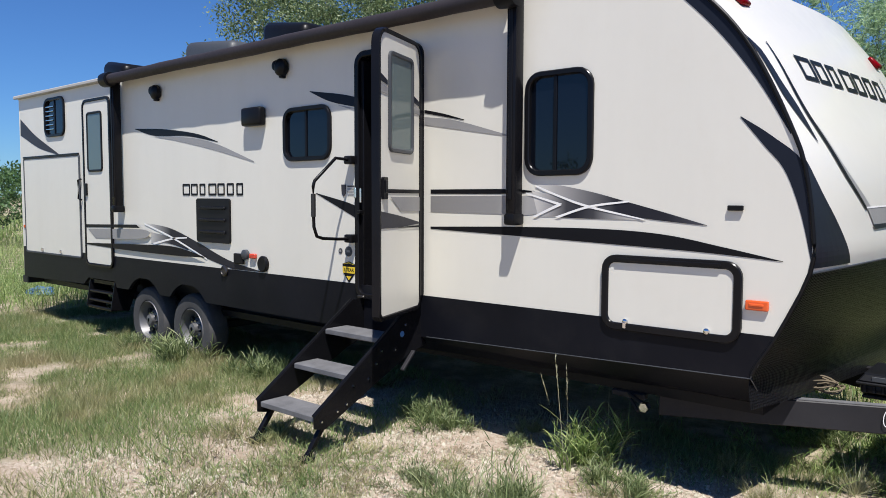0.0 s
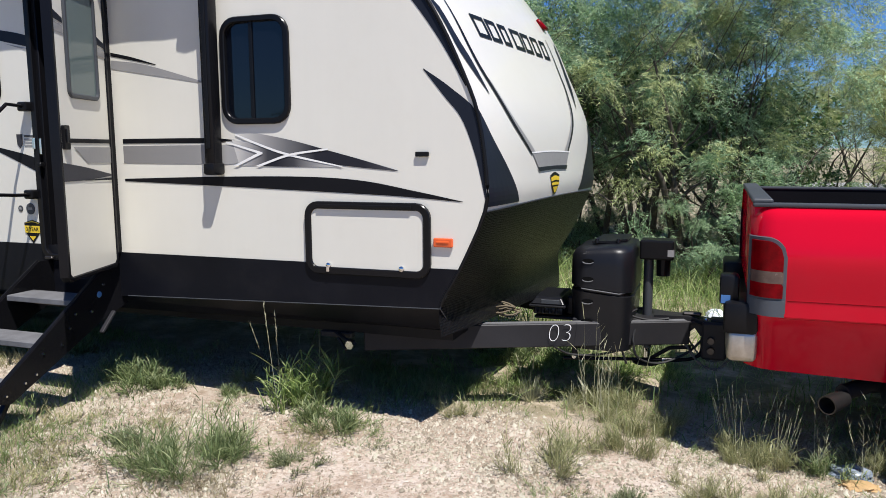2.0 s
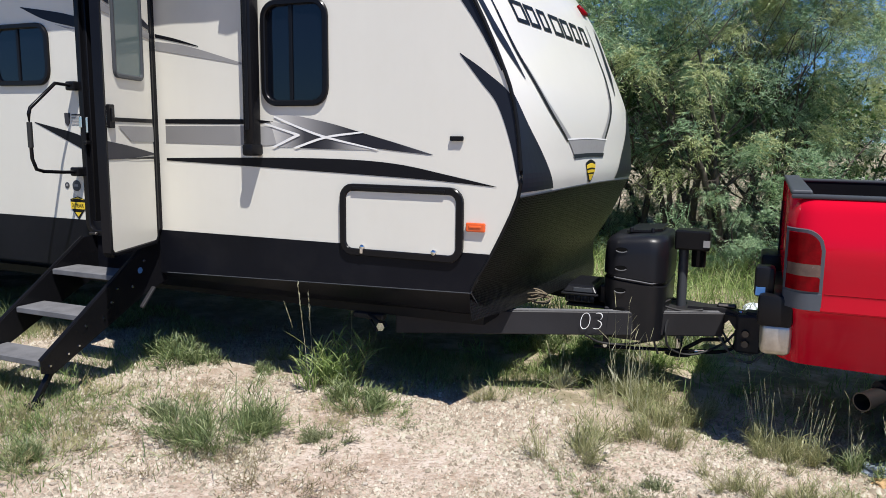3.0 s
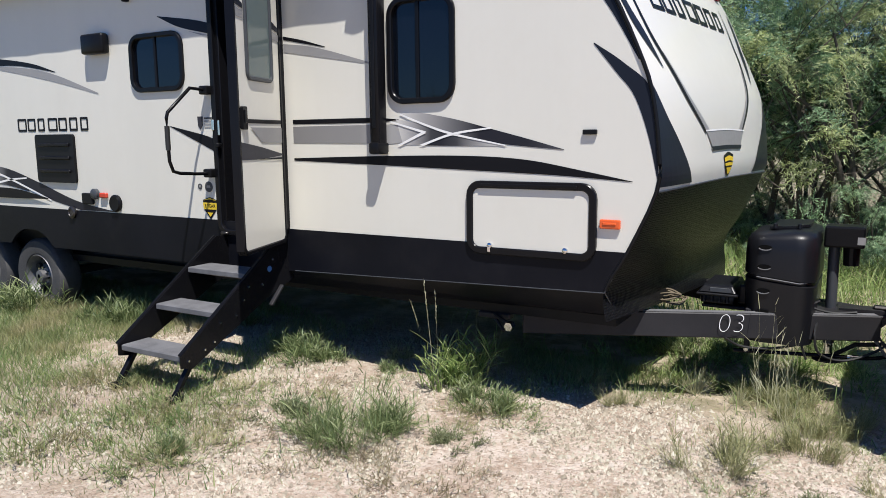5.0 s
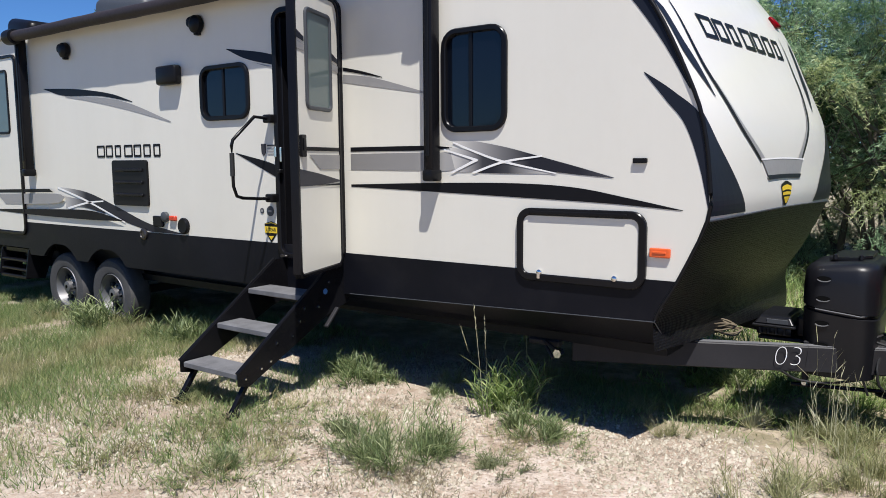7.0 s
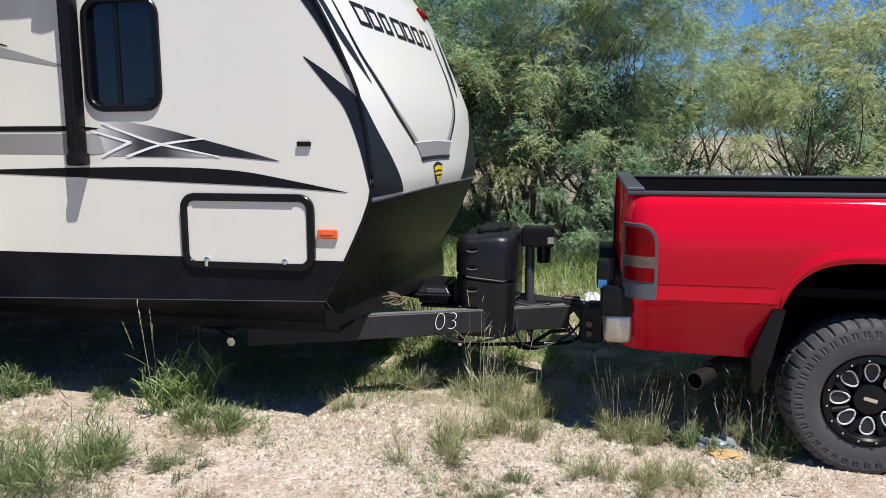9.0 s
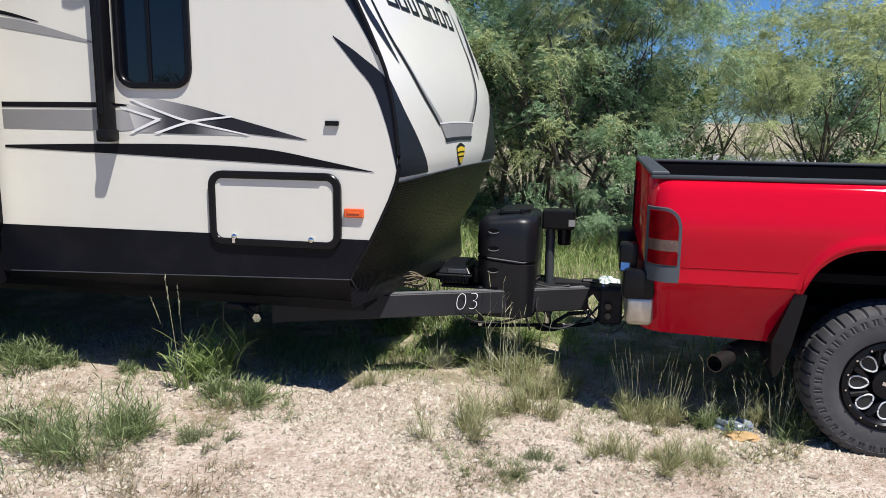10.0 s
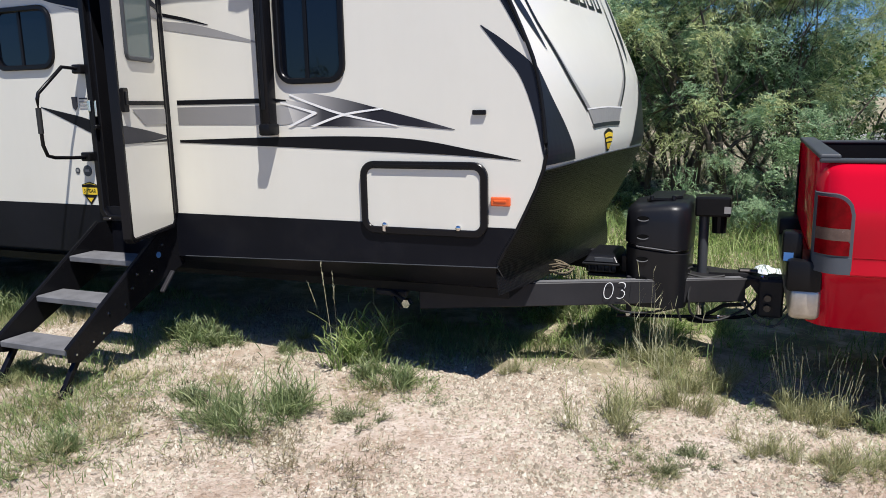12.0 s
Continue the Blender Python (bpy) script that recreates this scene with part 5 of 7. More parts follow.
def make_bed_side(mirror):
    bm = B()
    xs = sorted(set([BED0 + 0.012 * k for k in range(12)] + np.linspace(1.90, 2.52, 11).tolist() + [ARCH_X + 0.5 * math.copysign(1 - (1 - abs(u)) ** 2, u) for u in np.linspace(-1, 1, 41)] + np.linspace(3.57, BED1, 7).tolist()))
    n = 30
    cols = []
    for x in xs:
        zb = arch_z(x) - 0.045 * min(1.0, max(0.0, (2.60 - x) / 0.08)) + (0.03 * (2.45 - x) if x < 2.45 else 0)
        col = []
        zs = [zb + (RAIL_Z - zb) * k / n for k in range(n + 1)]
        if zb < 0.70:
            low, high = np.linspace(zb, 0.760, 7).tolist(), np.linspace(0.875, RAIL_Z, n - 10).tolist()
            zs = low + [0.7755, 0.80, 0.83, 0.8605] + high
        for z in zs:
            y = bed_y(x, z)
            col.append(bm.verts.new((x, y if not mirror else 2 * TC - y, z)))
        y = bed_y(x, zb) + 0.05
        lip = bm.verts.new((x, y if not mirror else 2 * TC - y, zb + 0.004))
        cols.append([lip] + col)
    for a, b in zip(cols, cols[1:]):
        for k in range(n + 1):
            bm.faces.new((a[k], b[k], b[k + 1], a[k + 1]))
    bmesh.ops.recalc_face_normals(bm, faces=bm.faces)
    return bm


for mir in (False, True):
    my = (lambda y: 2 * TC - y) if mir else (lambda y: y)
    part("bed_side", make_bed_side(mir), M_red, truck, "glossy red bed side with wheel flare", smooth=30)
    bm = B()
    for a, b, z0, z1 in ((0.282, 0.352, RAIL_Z - 0.004, RAIL_Z + 0.018),):
        box(bm, BED0 + 0.005, BED1, min(my(a), my(b)), max(my(a), my(b)), z0, z1, 0.008, 2)
    part("bed_rail_cap", bm, M_greytrim, truck, "grey plastic bed rail cap", smooth=40)
    part("bed_inner_wall", box(B(), BED0 + 0.04, BED1, min(my(0.33), my(0.345)), max(my(0.33), my(0.345)), 1.062, RAIL_Z + 0.01), M_bedliner, truck)
    # dark red lines colour in the shade of the two creases
    for zc, x0 in ((0.8615, 1.93), (0.766, 1.80)):
        bm = B()
        tube(bm, [(x, my(bed_y(x, zc) - 0.0005), zc) for x in np.linspace(x0, 2.53, 14)], 0.0018, 5)
        part("crease_shade", bm, M_redlens, truck)
    # dark wheel housing
    bm = B()
    prev = None
    for k in range(15):
        a = math.pi * k / 14
        p = (HUB.x + 0.55 * math.cos(a), 0.46 + 0.60 * math.sin(a))
        pair = [bm.verts.new((p[0], my(0.262), p[1])), bm.verts.new((p[0], my(0.78), p[1]))]
        if prev:
            bm.faces.new((prev[0], prev[1], pair[1], pair[0]))
        prev = pair
    part("wheel_housing", bm, M_under, truck)
    part("inner_fender", box(B(), HUB.x - 0.62, HUB.x + 0.62, min(my(0.78), my(0.80)), max(my(0.78), my(0.80)), 0.42, 1.1), M_under, truck)
    # tail lamp: a grey bezel round a tall lens of red and smoky fields, wrapped round the corner
    def shell(x1, low, high, y0, y1, xa=1.738):
        """A band that follows the rear corner, between two edge lines given as functions of x."""
        bmx = B()
        xs = [xa + (x1 - xa) * (k / 14) for k in range(15)]
        rows = [[bmx.verts.new((x, my(y + wrap_y(x)), z)) for y, z in ((y1, low(x)), (y0, low(x) + 0.004), (y0, high(x) - 0.004), (y1, high(x)))] for x in xs]
        for ra, rb in zip(rows, rows[1:]):
            for k in range(4):
                bmx.faces.new((ra[k], rb[k], rb[(k + 1) % 4], ra[(k + 1) % 4]))
        bmx.faces.new(rows[0])
        bmx.faces.new(rows[-1])
        bmesh.ops.recalc_face_normals(bmx, faces=bmx.faces)
        return bmx

    def corner(x, x1, r):
        d = max(0.0, x - (x1 - r))
        return r - math.sqrt(max(0.0, r * r - d * d))

    tl = part("tail_lamp", shell(1.918, lambda x: 0.778 + corner(x, 1.918, 0.02), lambda x: 1.195 - corner(x, 1.918, 0.10), 0.190, 0.25), M_bezel, truck, "tall red tail lamp in grey bezel", smooth=40)
    for x1, z0, z1, r, mt in ((1.900, 1.014, 1.178, 0.085, M_redlens), (1.902, 0.952, 1.022, 0.003, M_clearlens), (1.902, 0.876, 0.960, 0.012, M_redlens)):
        part("lens", shell(x1, lambda x: z0, lambda x: z1 - corner(x, x1, r), 0.180, 0.21, 1.748), mt, tl, smooth=40)
    part("bezel_foot", shell(1.914, lambda x: 0.778, lambda x: 0.872, 0.184, 0.215), M_bezel, tl, smooth=40)
    # mud flap
    fl = plate(B(), [(2.525, 0.745), (2.59, 0.74), (2.53, 0.44), (2.480, 0.27), (2.457, 0.26), (2.436, 0.32), (2.43, 0.47)], 0.0, 0.012)
    for v in fl.verts:
        v.co.y = my(0.235 + v.co.y * 20 + (0.03 if v.co.z < 0.4 else 0))
    bmesh.ops.recalc_face_normals(fl, faces=fl.faces)
    part("mud_flap", fl, M_black, truck, "black rubber mud flap")

# tailgate, bed floor, front wall of the bed
bm = box(B(), 1.752, 1.83, 0.315, 2 * TC - 0.315, 0.80, RAIL_Z + 0.02, 0.015, 2)
part("tailgate", bm, M_red, truck, smooth=40)
part("tailgate_cap", box(B(), 1.742, 1.845, 0.30, 2 * TC - 0.30, RAIL_Z + 0.012, RAIL_Z + 0.040, 0.012, 3), M_greytrim, truck)
part("bed_floor", box(B(), 1.82, BED1, 0.33, 2 * TC - 0.33, 0.80, 0.85), M_under, truck)
part("bed_front_wall", box(B(), BED1 - 0.03, BED1, 0.27, 2 * TC - 0.27, 0.80, RAIL_Z + 0.02, 0.01), M_bedliner, truck)
# rear bumper: chrome corner with black step pads
bp = part("rear_bumper", box(B(), 1.645, 1.80, 0.272, 2 * TC - 0.272, 0.50, 0.68, 0.035, 3), M_bumper, truck, "chrome step bumper with black pads", smooth=40)
part("step_pad", box(B(), 1.625, 1.80, 0.262, 0.62, 0.655, 0.83, 0.025, 2), M_black, bp, smooth=40)
part("step_pad", box(B(), 1.625, 1.80, 2 * TC - 0.62, 2 * TC - 0.27, 0.635, 0.83, 0.025, 2), M_black, bp, smooth=40)
part("centre_pad", box(B(), 1.63, 1.79, 0.62, 2 * TC - 0.62, 0.635, 0.72, 0.02, 2), M_black, bp)
bm = box(B(), 1.60, 1.70, 0.33, 0.46, 0.80, 0.965, 0.02, 2)
part("corner_guard", bm, M_black, truck, "black rubber block with a blue tag", smooth=40)
part("tag", box(B(), 1.608, 1.656, 0.322, 0.332, 0.812, 0.856), M_blue, truck)
# hitch receiver and ball mount
hb = part("ball_mount", box(B(), 1.56, 1.95, 1.155, 1.265, 0.44, 0.535, 0.008), M_steel, truck, "black ball mount with bright pins")
part("shank", box(B(), 1.505, 1.66, 1.12, 1.30, 0.27, 0.52, 0.014), M_steel, hb)
part("ball", lathe(B(), [(0.012, 0.40), (0.02, 0.47), (0.03, 0.50), (0.022, 0.525), (0.005, 0.53)], (1.53, 1.21, 0), "z", 16), M_chrome, hb, smooth=60)
for z in (0.338, 0.405):
    part("pin", lathe(B(), [(0.024, 1.10), (0.022, 1.085)], (1.565, 0, z), "y", 12), M_dullsteel, hb)
# exhaust
ex = lathe(B(), [(0.046, -0.15), (0.050, 0.0), (0.044, 0.0), (0.041, -0.14)], (0, 0, 0), "x", 20, closed=True)
exo = part("exhaust_tip", ex, M_dullsteel, truck, "sooty steel exhaust tip", smooth=40)
exo.matrix_local = pose(2.15, 0.28, 0.310, 0, 4, -128)
part("exhaust_pipe", tube(B(), [(2.24, 0.42, 0.345), (2.38, 0.56, 0.36), (2.7, 0.66, 0.38), (3.2, 0.75, 0.42)], 0.045, 12), M_steel, truck, smooth=40)
bm = box(B(), 1.85, 6.3, 0.62, 0.72, 0.44, 0.60, 0.01)
box(bm, 1.85, 6.3, 1.70, 1.80, 0.44, 0.60, 0.01)
box(bm, 1.85, 1.95, 0.62, 1.80, 0.44, 0.60, 0.01)
tube(bm, [(HUB.x, 0.4, HUB.z), (HUB.x, 2.0, HUB.z)], 0.06, 12)
tube(bm, [(6.15, 0.4, HUB.z), (6.15, 2.0, HUB.z)], 0.05, 12)
part("chassis", bm, M_under, truck)


def make_truck_wheel(c, flip):
    wh, bm, h = make_wheel("wheel", truck, c, 0.432, 0.31, 0.245, M_black, "off-road tyre on black alloy rim")
    bm.free()
    bm = B()                                     # one moulded carcass: tread blocks and side lugs worked into its surface
    na, r0 = 240, 0.432
    prof = [(0.245, -0.80, 0), (0.257, -0.93, 0), (0.29, -0.985, 0), (0.325, -1.0, 0), (0.348, -0.995, 0), (0.350, -1.0, 1), (0.384, -0.975, 1), (0.386, -0.972, 5), (0.404, -0.940, 5), (0.406, -0.935, 2), (0.420, -0.86, 2), (0.4295, -0.72, 2), (r0, -0.56, 2),
            (r0, -0.52, 3), (r0, -0.10, 3), (r0, -0.06, 4), (r0, 0.06, 4), (r0, 0.10, 3), (r0, 0.52, 3), (r0, 0.56, 2), (0.4295, 0.72, 2), (0.420, 0.86, 2), (0.402, 0.945, 2), (0.35, 1.0, 0), (0.245, 0.80, 0)]
    rings = []
    for k in range(na):
        a = 2 * math.pi * k / na
        row = []
        for rr, yy, zone in prof:
            cut = 0.0
            if zone == 1 and k % 6 in (2, 4):
                yy *= 0.965
            if zone == 2 and k % 6 == 0:
                cut = 0.010
            if zone == 3 and (k + (3 if yy > 0 else 0)) % 6 == 0:
                cut = 0.010
            if zone == 4:
                cut = 0.009
            row.append(bm.verts.new(((rr - cut) * math.cos(a), yy * h * (1 - cut * 2.0), (rr - cut) * math.sin(a))))
        rings.append(row)
    for k in range(na):
        ra, rb = rings[k], rings[(k + 1) % na]
        for i in range(len(prof)):
            j = (i + 1) % len(prof)
            bm.faces.new((ra[i], rb[i], rb[j], ra[j]))
    bmesh.ops.recalc_face_normals(bm, faces=bm.faces)
    part("tyre", bm, M_rubber, wh, "dusty off-road tyre with chunky tread", smooth=30)
    bm = lathe(B(), [(0.248, -h * 0.80), (0.246, -h * 0.99), (0.222, -h * 1.02), (0.210, -h * 0.95), (0.200, -h * 0.55), (0.10, -h * 0.42), (0.085, -h * 0.55), (0.082, -h * 0.78), (0.055, -h * 0.82), (0.001, -h * 0.82)], (0, 0, 0), "y", 40, caps=False)
    rm = part("rim", bm, M_frame, wh, "black alloy rim with silver-edged windows", smooth=30)
    for k in range(8):                            # window outlines with dark pockets
        a = 2 * math.pi * (k + 0.3) / 8
        ctr, rad, tan = Vector((math.cos(a), 0, math.sin(a))), 0.150, Vector((-math.sin(a), 0, math.cos(a)))
        loop, pocket = [], []
        for j in range(22):
            b = 2 * math.pi * j / 22
            u, w = 0.050 * math.cos(b), 0.035 * math.sin(b) * (1.0 + 0.22 * math.cos(b))
            p = ctr * (rad + u) + tan * w
            loop.append(p + Vector((0, -h * 0.72, 0)))
            pocket.append(p + Vector((0, -h * 0.70, 0)))
        bm = B()
        tube(bm, loop + loop[:1], 0.0052, 5, caps=False)
        part("window_edge", bm, M_machined, rm)
        bm = B()
        bm.faces.new([bm.verts.new(p) for p in pocket])
        part("window_pocket", bm, M_seal, rm)
        bm = obox(B(), ctr * 0.09 + tan * 0.058 + Vector((0, -h * 0.60, 0)), ctr * 0.20 + tan * 0.070 + Vector((0, -h * 0.80, 0)), 0.03, 0.028, 0.006)
        part("spoke", bm, M_frame, rm)
    for k in range(16):
        a = 2 * math.pi * k / 16
        part("rim_bolt", lathe(B(), [(0.007, -h * 1.01), (0.006, -h * 1.06)], (0.228 * math.cos(a), 0, 0.228 * math.sin(a)), "y", 6), M_chrome, rm)
    for k in range(6):
        a = 2 * math.pi * k / 6
        part("lug_nut", lathe(B(), [(0.010, -h * 0.5), (0.009, -h * 0.66)], (0.108 * math.cos(a), 0, 0.108 * math.sin(a)), "y", 6), M_black, rm)
    part("hub_mark", box(B(), -0.035, 0.035, -h * 0.835, -h * 0.825, -0.010, 0.010), M_chrome, rm)
    if flip:
        wh.matrix_local = Matrix.Translation(c) @ Matrix.Rotation(math.pi, 4, "Z")
    else:
        wh.matrix_local = Matrix.Translation(c) @ Matrix.Rotation(radians(14), 4, "Y") @ Matrix.Scale(0.985, 4)


for x in (HUB.x, 6.15):
    make_truck_wheel((x, HUB.y, HUB.z), False)
    make_truck_wheel((x, 2 * TC - HUB.y, HUB.z + 0.004), True)


def make_cab():
    """Cab and bonnet as one lofted shell."""
    bm = B()
    prof = [(4.02, 0.55), (4.02, 1.30), (4.10, 1.84), (4.30, 1.90), (5.25, 1.90), (5.45, 1.86), (5.95, 1.36), (6.70, 1.30), (7.02, 1.18), (7.05, 0.60), (6.72, 0.52), (6.62, 0.86), (6.15, 1.0), (5.68, 0.86), (5.58, 0.50), (4.10, 0.50)]
    near, far = ([bm.verts.new((x, y + lean * max(0.0, (z - 1.25) / 0.65), z)) for x, z in prof] for y, lean in ((0.24, 0.10), (2 * TC - 0.24, -0.10)))
    n = len(prof)
    for k in range(n):
        bm.faces.new((near[k], far[k], far[(k + 1) % n], near[(k + 1) % n]))
    bm.faces.new(near)
    bm.faces.new(far)
    bmesh.ops.triangulate(bm, faces=[f for f in bm.faces if len(f.verts) > 4])
    bmesh.ops.recalc_face_normals(bm, faces=bm.faces)
    bmesh.ops.bevel(bm, geom=[e for e in bm.edges if e.calc_face_angle(0) > 0.5], offset=0.03, segments=2, affect="EDGES", profile=0.5)
    return bm


part("cab", make_cab(), M_red, truck, smooth=35)
for y in (0.30, 2 * TC - 0.30):
    part("side_window", plate(B(), [(4.25, 1.36), (4.28, 1.80), (5.20, 1.80), (5.62, 1.38)], y - 0.02, y + 0.02), M_glass, truck)
bm = B()
bm.faces.new([bm.verts.new(p) for p in ((4.005, 0.42, 1.40), (4.005, 2.0, 1.40), (4.068, 1.92, 1.78), (4.068, 0.50, 1.78))])
part("rear_window", bm, M_glass, truck)
bm = B()
bm.faces.new([bm.verts.new(p) for p in ((5.50, 0.52, 1.835), (5.50, 1.90, 1.835), (5.93, 2.0, 1.40), (5.93, 0.42, 1.40))])
part("windscreen", bm, M_glass, truck)


# ---- plants ----
def grow(rng, start, way, length, radius, depth, segs, twigs, kids, droop):
    """One limb as a bent line; children come off its outer half. Collects (points, radii) and twig ends."""
    pts, rad = [np.array(start)], [radius]
    d = np.array(way) / np.linalg.norm(way)
    for k in range(5):
        d = d + rng.normal(0, 0.20, 3) + np.array([0, 0, droop * k * 0.25])
        d /= np.linalg.norm(d)
        pts.append(pts[-1] + d * length / 5)
        rad.append(radius * (1 - 0.15 * (k + 1)))
    segs.append((pts, rad))
    if depth == 0:
        twigs.append(pts)
        return
    for k in range(kids):
        i = rng.integers(2, 6)
        out = rng.normal(0, 1, 3)
        out[2] = abs(out[2]) * 0.5 + 0.1
        out /= np.linalg.norm(out)
        grow(rng, pts[i], d * 0.55 + out * 0.85, length * rng.uniform(0.5, 0.75), max(0.004, rad[i] * 0.6), depth - 1, segs, twigs, kids, droop)


def limb_mesh(segs):
    V, F = [], []
    for pts, rad in segs:
        sides = 6 if rad[0] > 0.03 else 3
        if rad[0] < 0.012:
            pts, rad = [pts[0], pts[2], pts[5]], [rad[0], rad[2], rad[5]]
        base = len(V)
        for p, r in zip(pts, rad):
            for k in range(sides):
                a = 2 * math.pi * k / sides
                V.append((p[0] + r * math.cos(a), p[1] + r * math.sin(a), p[2] + 0.3 * r * math.sin(a)))
        for i in range(len(pts) - 1):
            for k in range(sides):
                a, b = base + i * sides + k, base + i * sides + (k + 1) % sides
                F += [(a, b, b + sides), (a, b + sides, a + sides)]
    return np.array(V), np.array(F)


LIGHTWARD = np.array([0.22, -0.42, 0.85])      # leaf blades turn to the open southern sky


def feather_leaves(rng, twigs, sprays, pairs, size, puff=26):
    """Arching sprays of narrow leaflets, gathered in loose drooping puffs along the twigs, with gaps between the puffs."""
    T = np.array([[p for p in t] for t in twigs])
    n = sprays
    nb = n // puff
    ti, f = rng.integers(0, len(T), nb), rng.uniform(0.45, 1.0, nb) * 4.999
    i = f.astype(int)
    fr = (f - i)[:, None]
    heart = T[ti, i] * (1 - fr) + T[ti, i + 1] * fr
    lead = T[ti, 5] - T[ti, 2]
    lead = lead / np.linalg.norm(lead, axis=1, keepdims=True) * 0.9 + np.array([0.05, -0.15, -0.05])
    own = np.arange(n) % nb
    wide = rng.uniform(0.6, 1.25, nb)[own][:, None]
    at = heart[own] + rng.normal(0, 1, (n, 3)) * np.array([0.13, 0.13, 0.085]) * wide
    way = lead[own] * 0.8 + rng.normal(0, 0.50, (n, 3))
    way /= np.linalg.norm(way, axis=1, keepdims=True)
    side = np.cross(way, LIGHTWARD + rng.normal(0, 0.35, (n, 3)))
    side /= np.linalg.norm(side, axis=1, keepdims=True)
    L = rng.uniform(0.16, 0.34, n)[:, None]
    V, F = [], []
    cnt = 0
    for k in range(pairs):
        s = (k + 0.5) / pairs
        root = at + way * L * s - np.array([0, 0, 0.15]) * (s * s)
        for sg in (-1, 1):
            ln = size * rng.uniform(0.7, 1.25, (n, 1))
            tip = root + (side * sg * 0.9 + way * 0.55 + rng.normal(0, 0.16, (n, 3))) * ln - np.array([0, 0, 0.25]) * ln
            wd = np.cross(tip - root, LIGHTWARD + rng.normal(0, 0.40, (n, 3)))
            wd = wd / (np.linalg.norm(wd, axis=1, keepdims=True) + 1e-9) * ln * 0.135
            V.append(np.stack([root + wd, tip, root - wd], 1).reshape(-1, 3))
            F.append(cnt + np.arange(3 * n).reshape(-1, 3))
            cnt += 3 * n
    return np.concatenate(V), np.concatenate(F)


def broad_leaves(rng, twigs, count, size):
    T = np.array([[p for p in t] for t in twigs])
    n = count
    ti, i = rng.integers(0, len(T), n), rng.integers(1, 6, n)
    c = T[ti, i] + rng.normal(0, 0.13, (n, 3))
    u = rng.normal(0, 1, (n, 3))
    u /= np.linalg.norm(u, axis=1, keepdims=True)
    w = np.cross(u, LIGHTWARD + rng.normal(0, 0.95, (n, 3)))
    w /= np.linalg.norm(w, axis=1, keepdims=True)
    s = size * rng.uniform(0.6, 1.2, (n, 1))
    V = np.stack([c - u * s, c + w * s * 0.45, c + u * s, c - w * s * 0.45], 1).reshape(-1, 3)
    b = 4 * np.arange(n)
    F = np.stack([np.stack([b, b + 1, b + 2], 1), np.stack([b, b + 2, b + 3], 1)], 1).reshape(-1, 3)
    return V, F


def make_tree(seed, h, stems, spread, kind, label, leaves):
    rng = np.random.default_rng(seed)
    t = thing("tree", label, "tree", "trees of the thicket")
    segs, twigs = [], []
    for k in range(stems):
        a = 2 * math.pi * (k + rng.uniform(0, 0.7)) / stems
        lean = spread * rng.uniform(0.5, 1.1)
        grow(rng, (0.15 * math.cos(a), 0.15 * math.sin(a), -0.1), (lean * math.cos(a), lean * math.sin(a), 1.0), h * rng.uniform(0.5, 0.72), 0.035 + 0.006 * h, 3, segs, twigs, 4, -0.05)
    if kind == "oak":                        # a close, rounded crown
        inside = lambda q: (q[0] ** 2 + q[1] ** 2) / 3.5 ** 2 + ((q[2] - 5.6) / 3.6) ** 2 < 1 or q[2] < 2.2
        segs = [s for s in segs if inside(s[0][5])]
        twigs = [t_ for t_ in twigs if inside(t_[5])]
    V, F = limb_mesh(segs)
    arrays_ob("trunk", V, F, M_bark, t)
    if kind == "feather":
        V, F = feather_leaves(rng, twigs, leaves, 8, 0.055)
        arrays_ob("crown", V, F, M_leaf if seed != 23 else M_leaf_y, t)
    elif kind == "oak":
        V, F = broad_leaves(rng, twigs, leaves, 0.050)
        arrays_ob("crown", V, F, M_leaf_oak, t)
    elif kind == "broad":
        V, F = broad_leaves(rng, twigs, leaves, 0.068)
        arrays_ob("crown", V, F, M_leaf_dk, t)
    else:
        V, F = broad_leaves(rng, twigs, leaves, 0.13)
        arrays_ob("crown", V, F, M_leaf_dk, t)
    return t


T_A = make_tree(11, 5.8, 5, 0.55, "feather", "feathery green mesquite tree with several slender trunks", 5600)
T_B = make_tree(23, 5.4, 5, 0.50, "feather", "feathery yellow-green mesquite tree with thin trunks", 5000)
T_C = make_tree(37, 5.6, 4, 0.42, "broad", "dense dark green broad-leaved tree", 16000)
T_D = make_tree(71, 8.6, 7, 0.42, "oak", "large dense grey-green oak behind the trailer", 48000)
T_S = make_tree(52, 2.0, 4, 0.80, "feather", "low feathery shrub at the edge of the thicket", 950)
T_F = make_tree(61, 5.2, 3, 0.45, "far", "rounded green tree far off in the field", 3200)
tagged(T_S, category="shrub", group="shrubs of the thicket")


def plant(src, x, y, scale, turn):
    m = pose(x, y, ground_z(x, y), 0, 0, turn) @ Matrix.Diagonal((scale, scale, scale, 1))
    return copy_thing(src, m)


def settle(ob, x, y, scale, turn):
    ob.matrix_world = pose(x, y, ground_z(x, y), 0, 0, turn) @ Matrix.Diagonal((scale, scale, scale, 1))


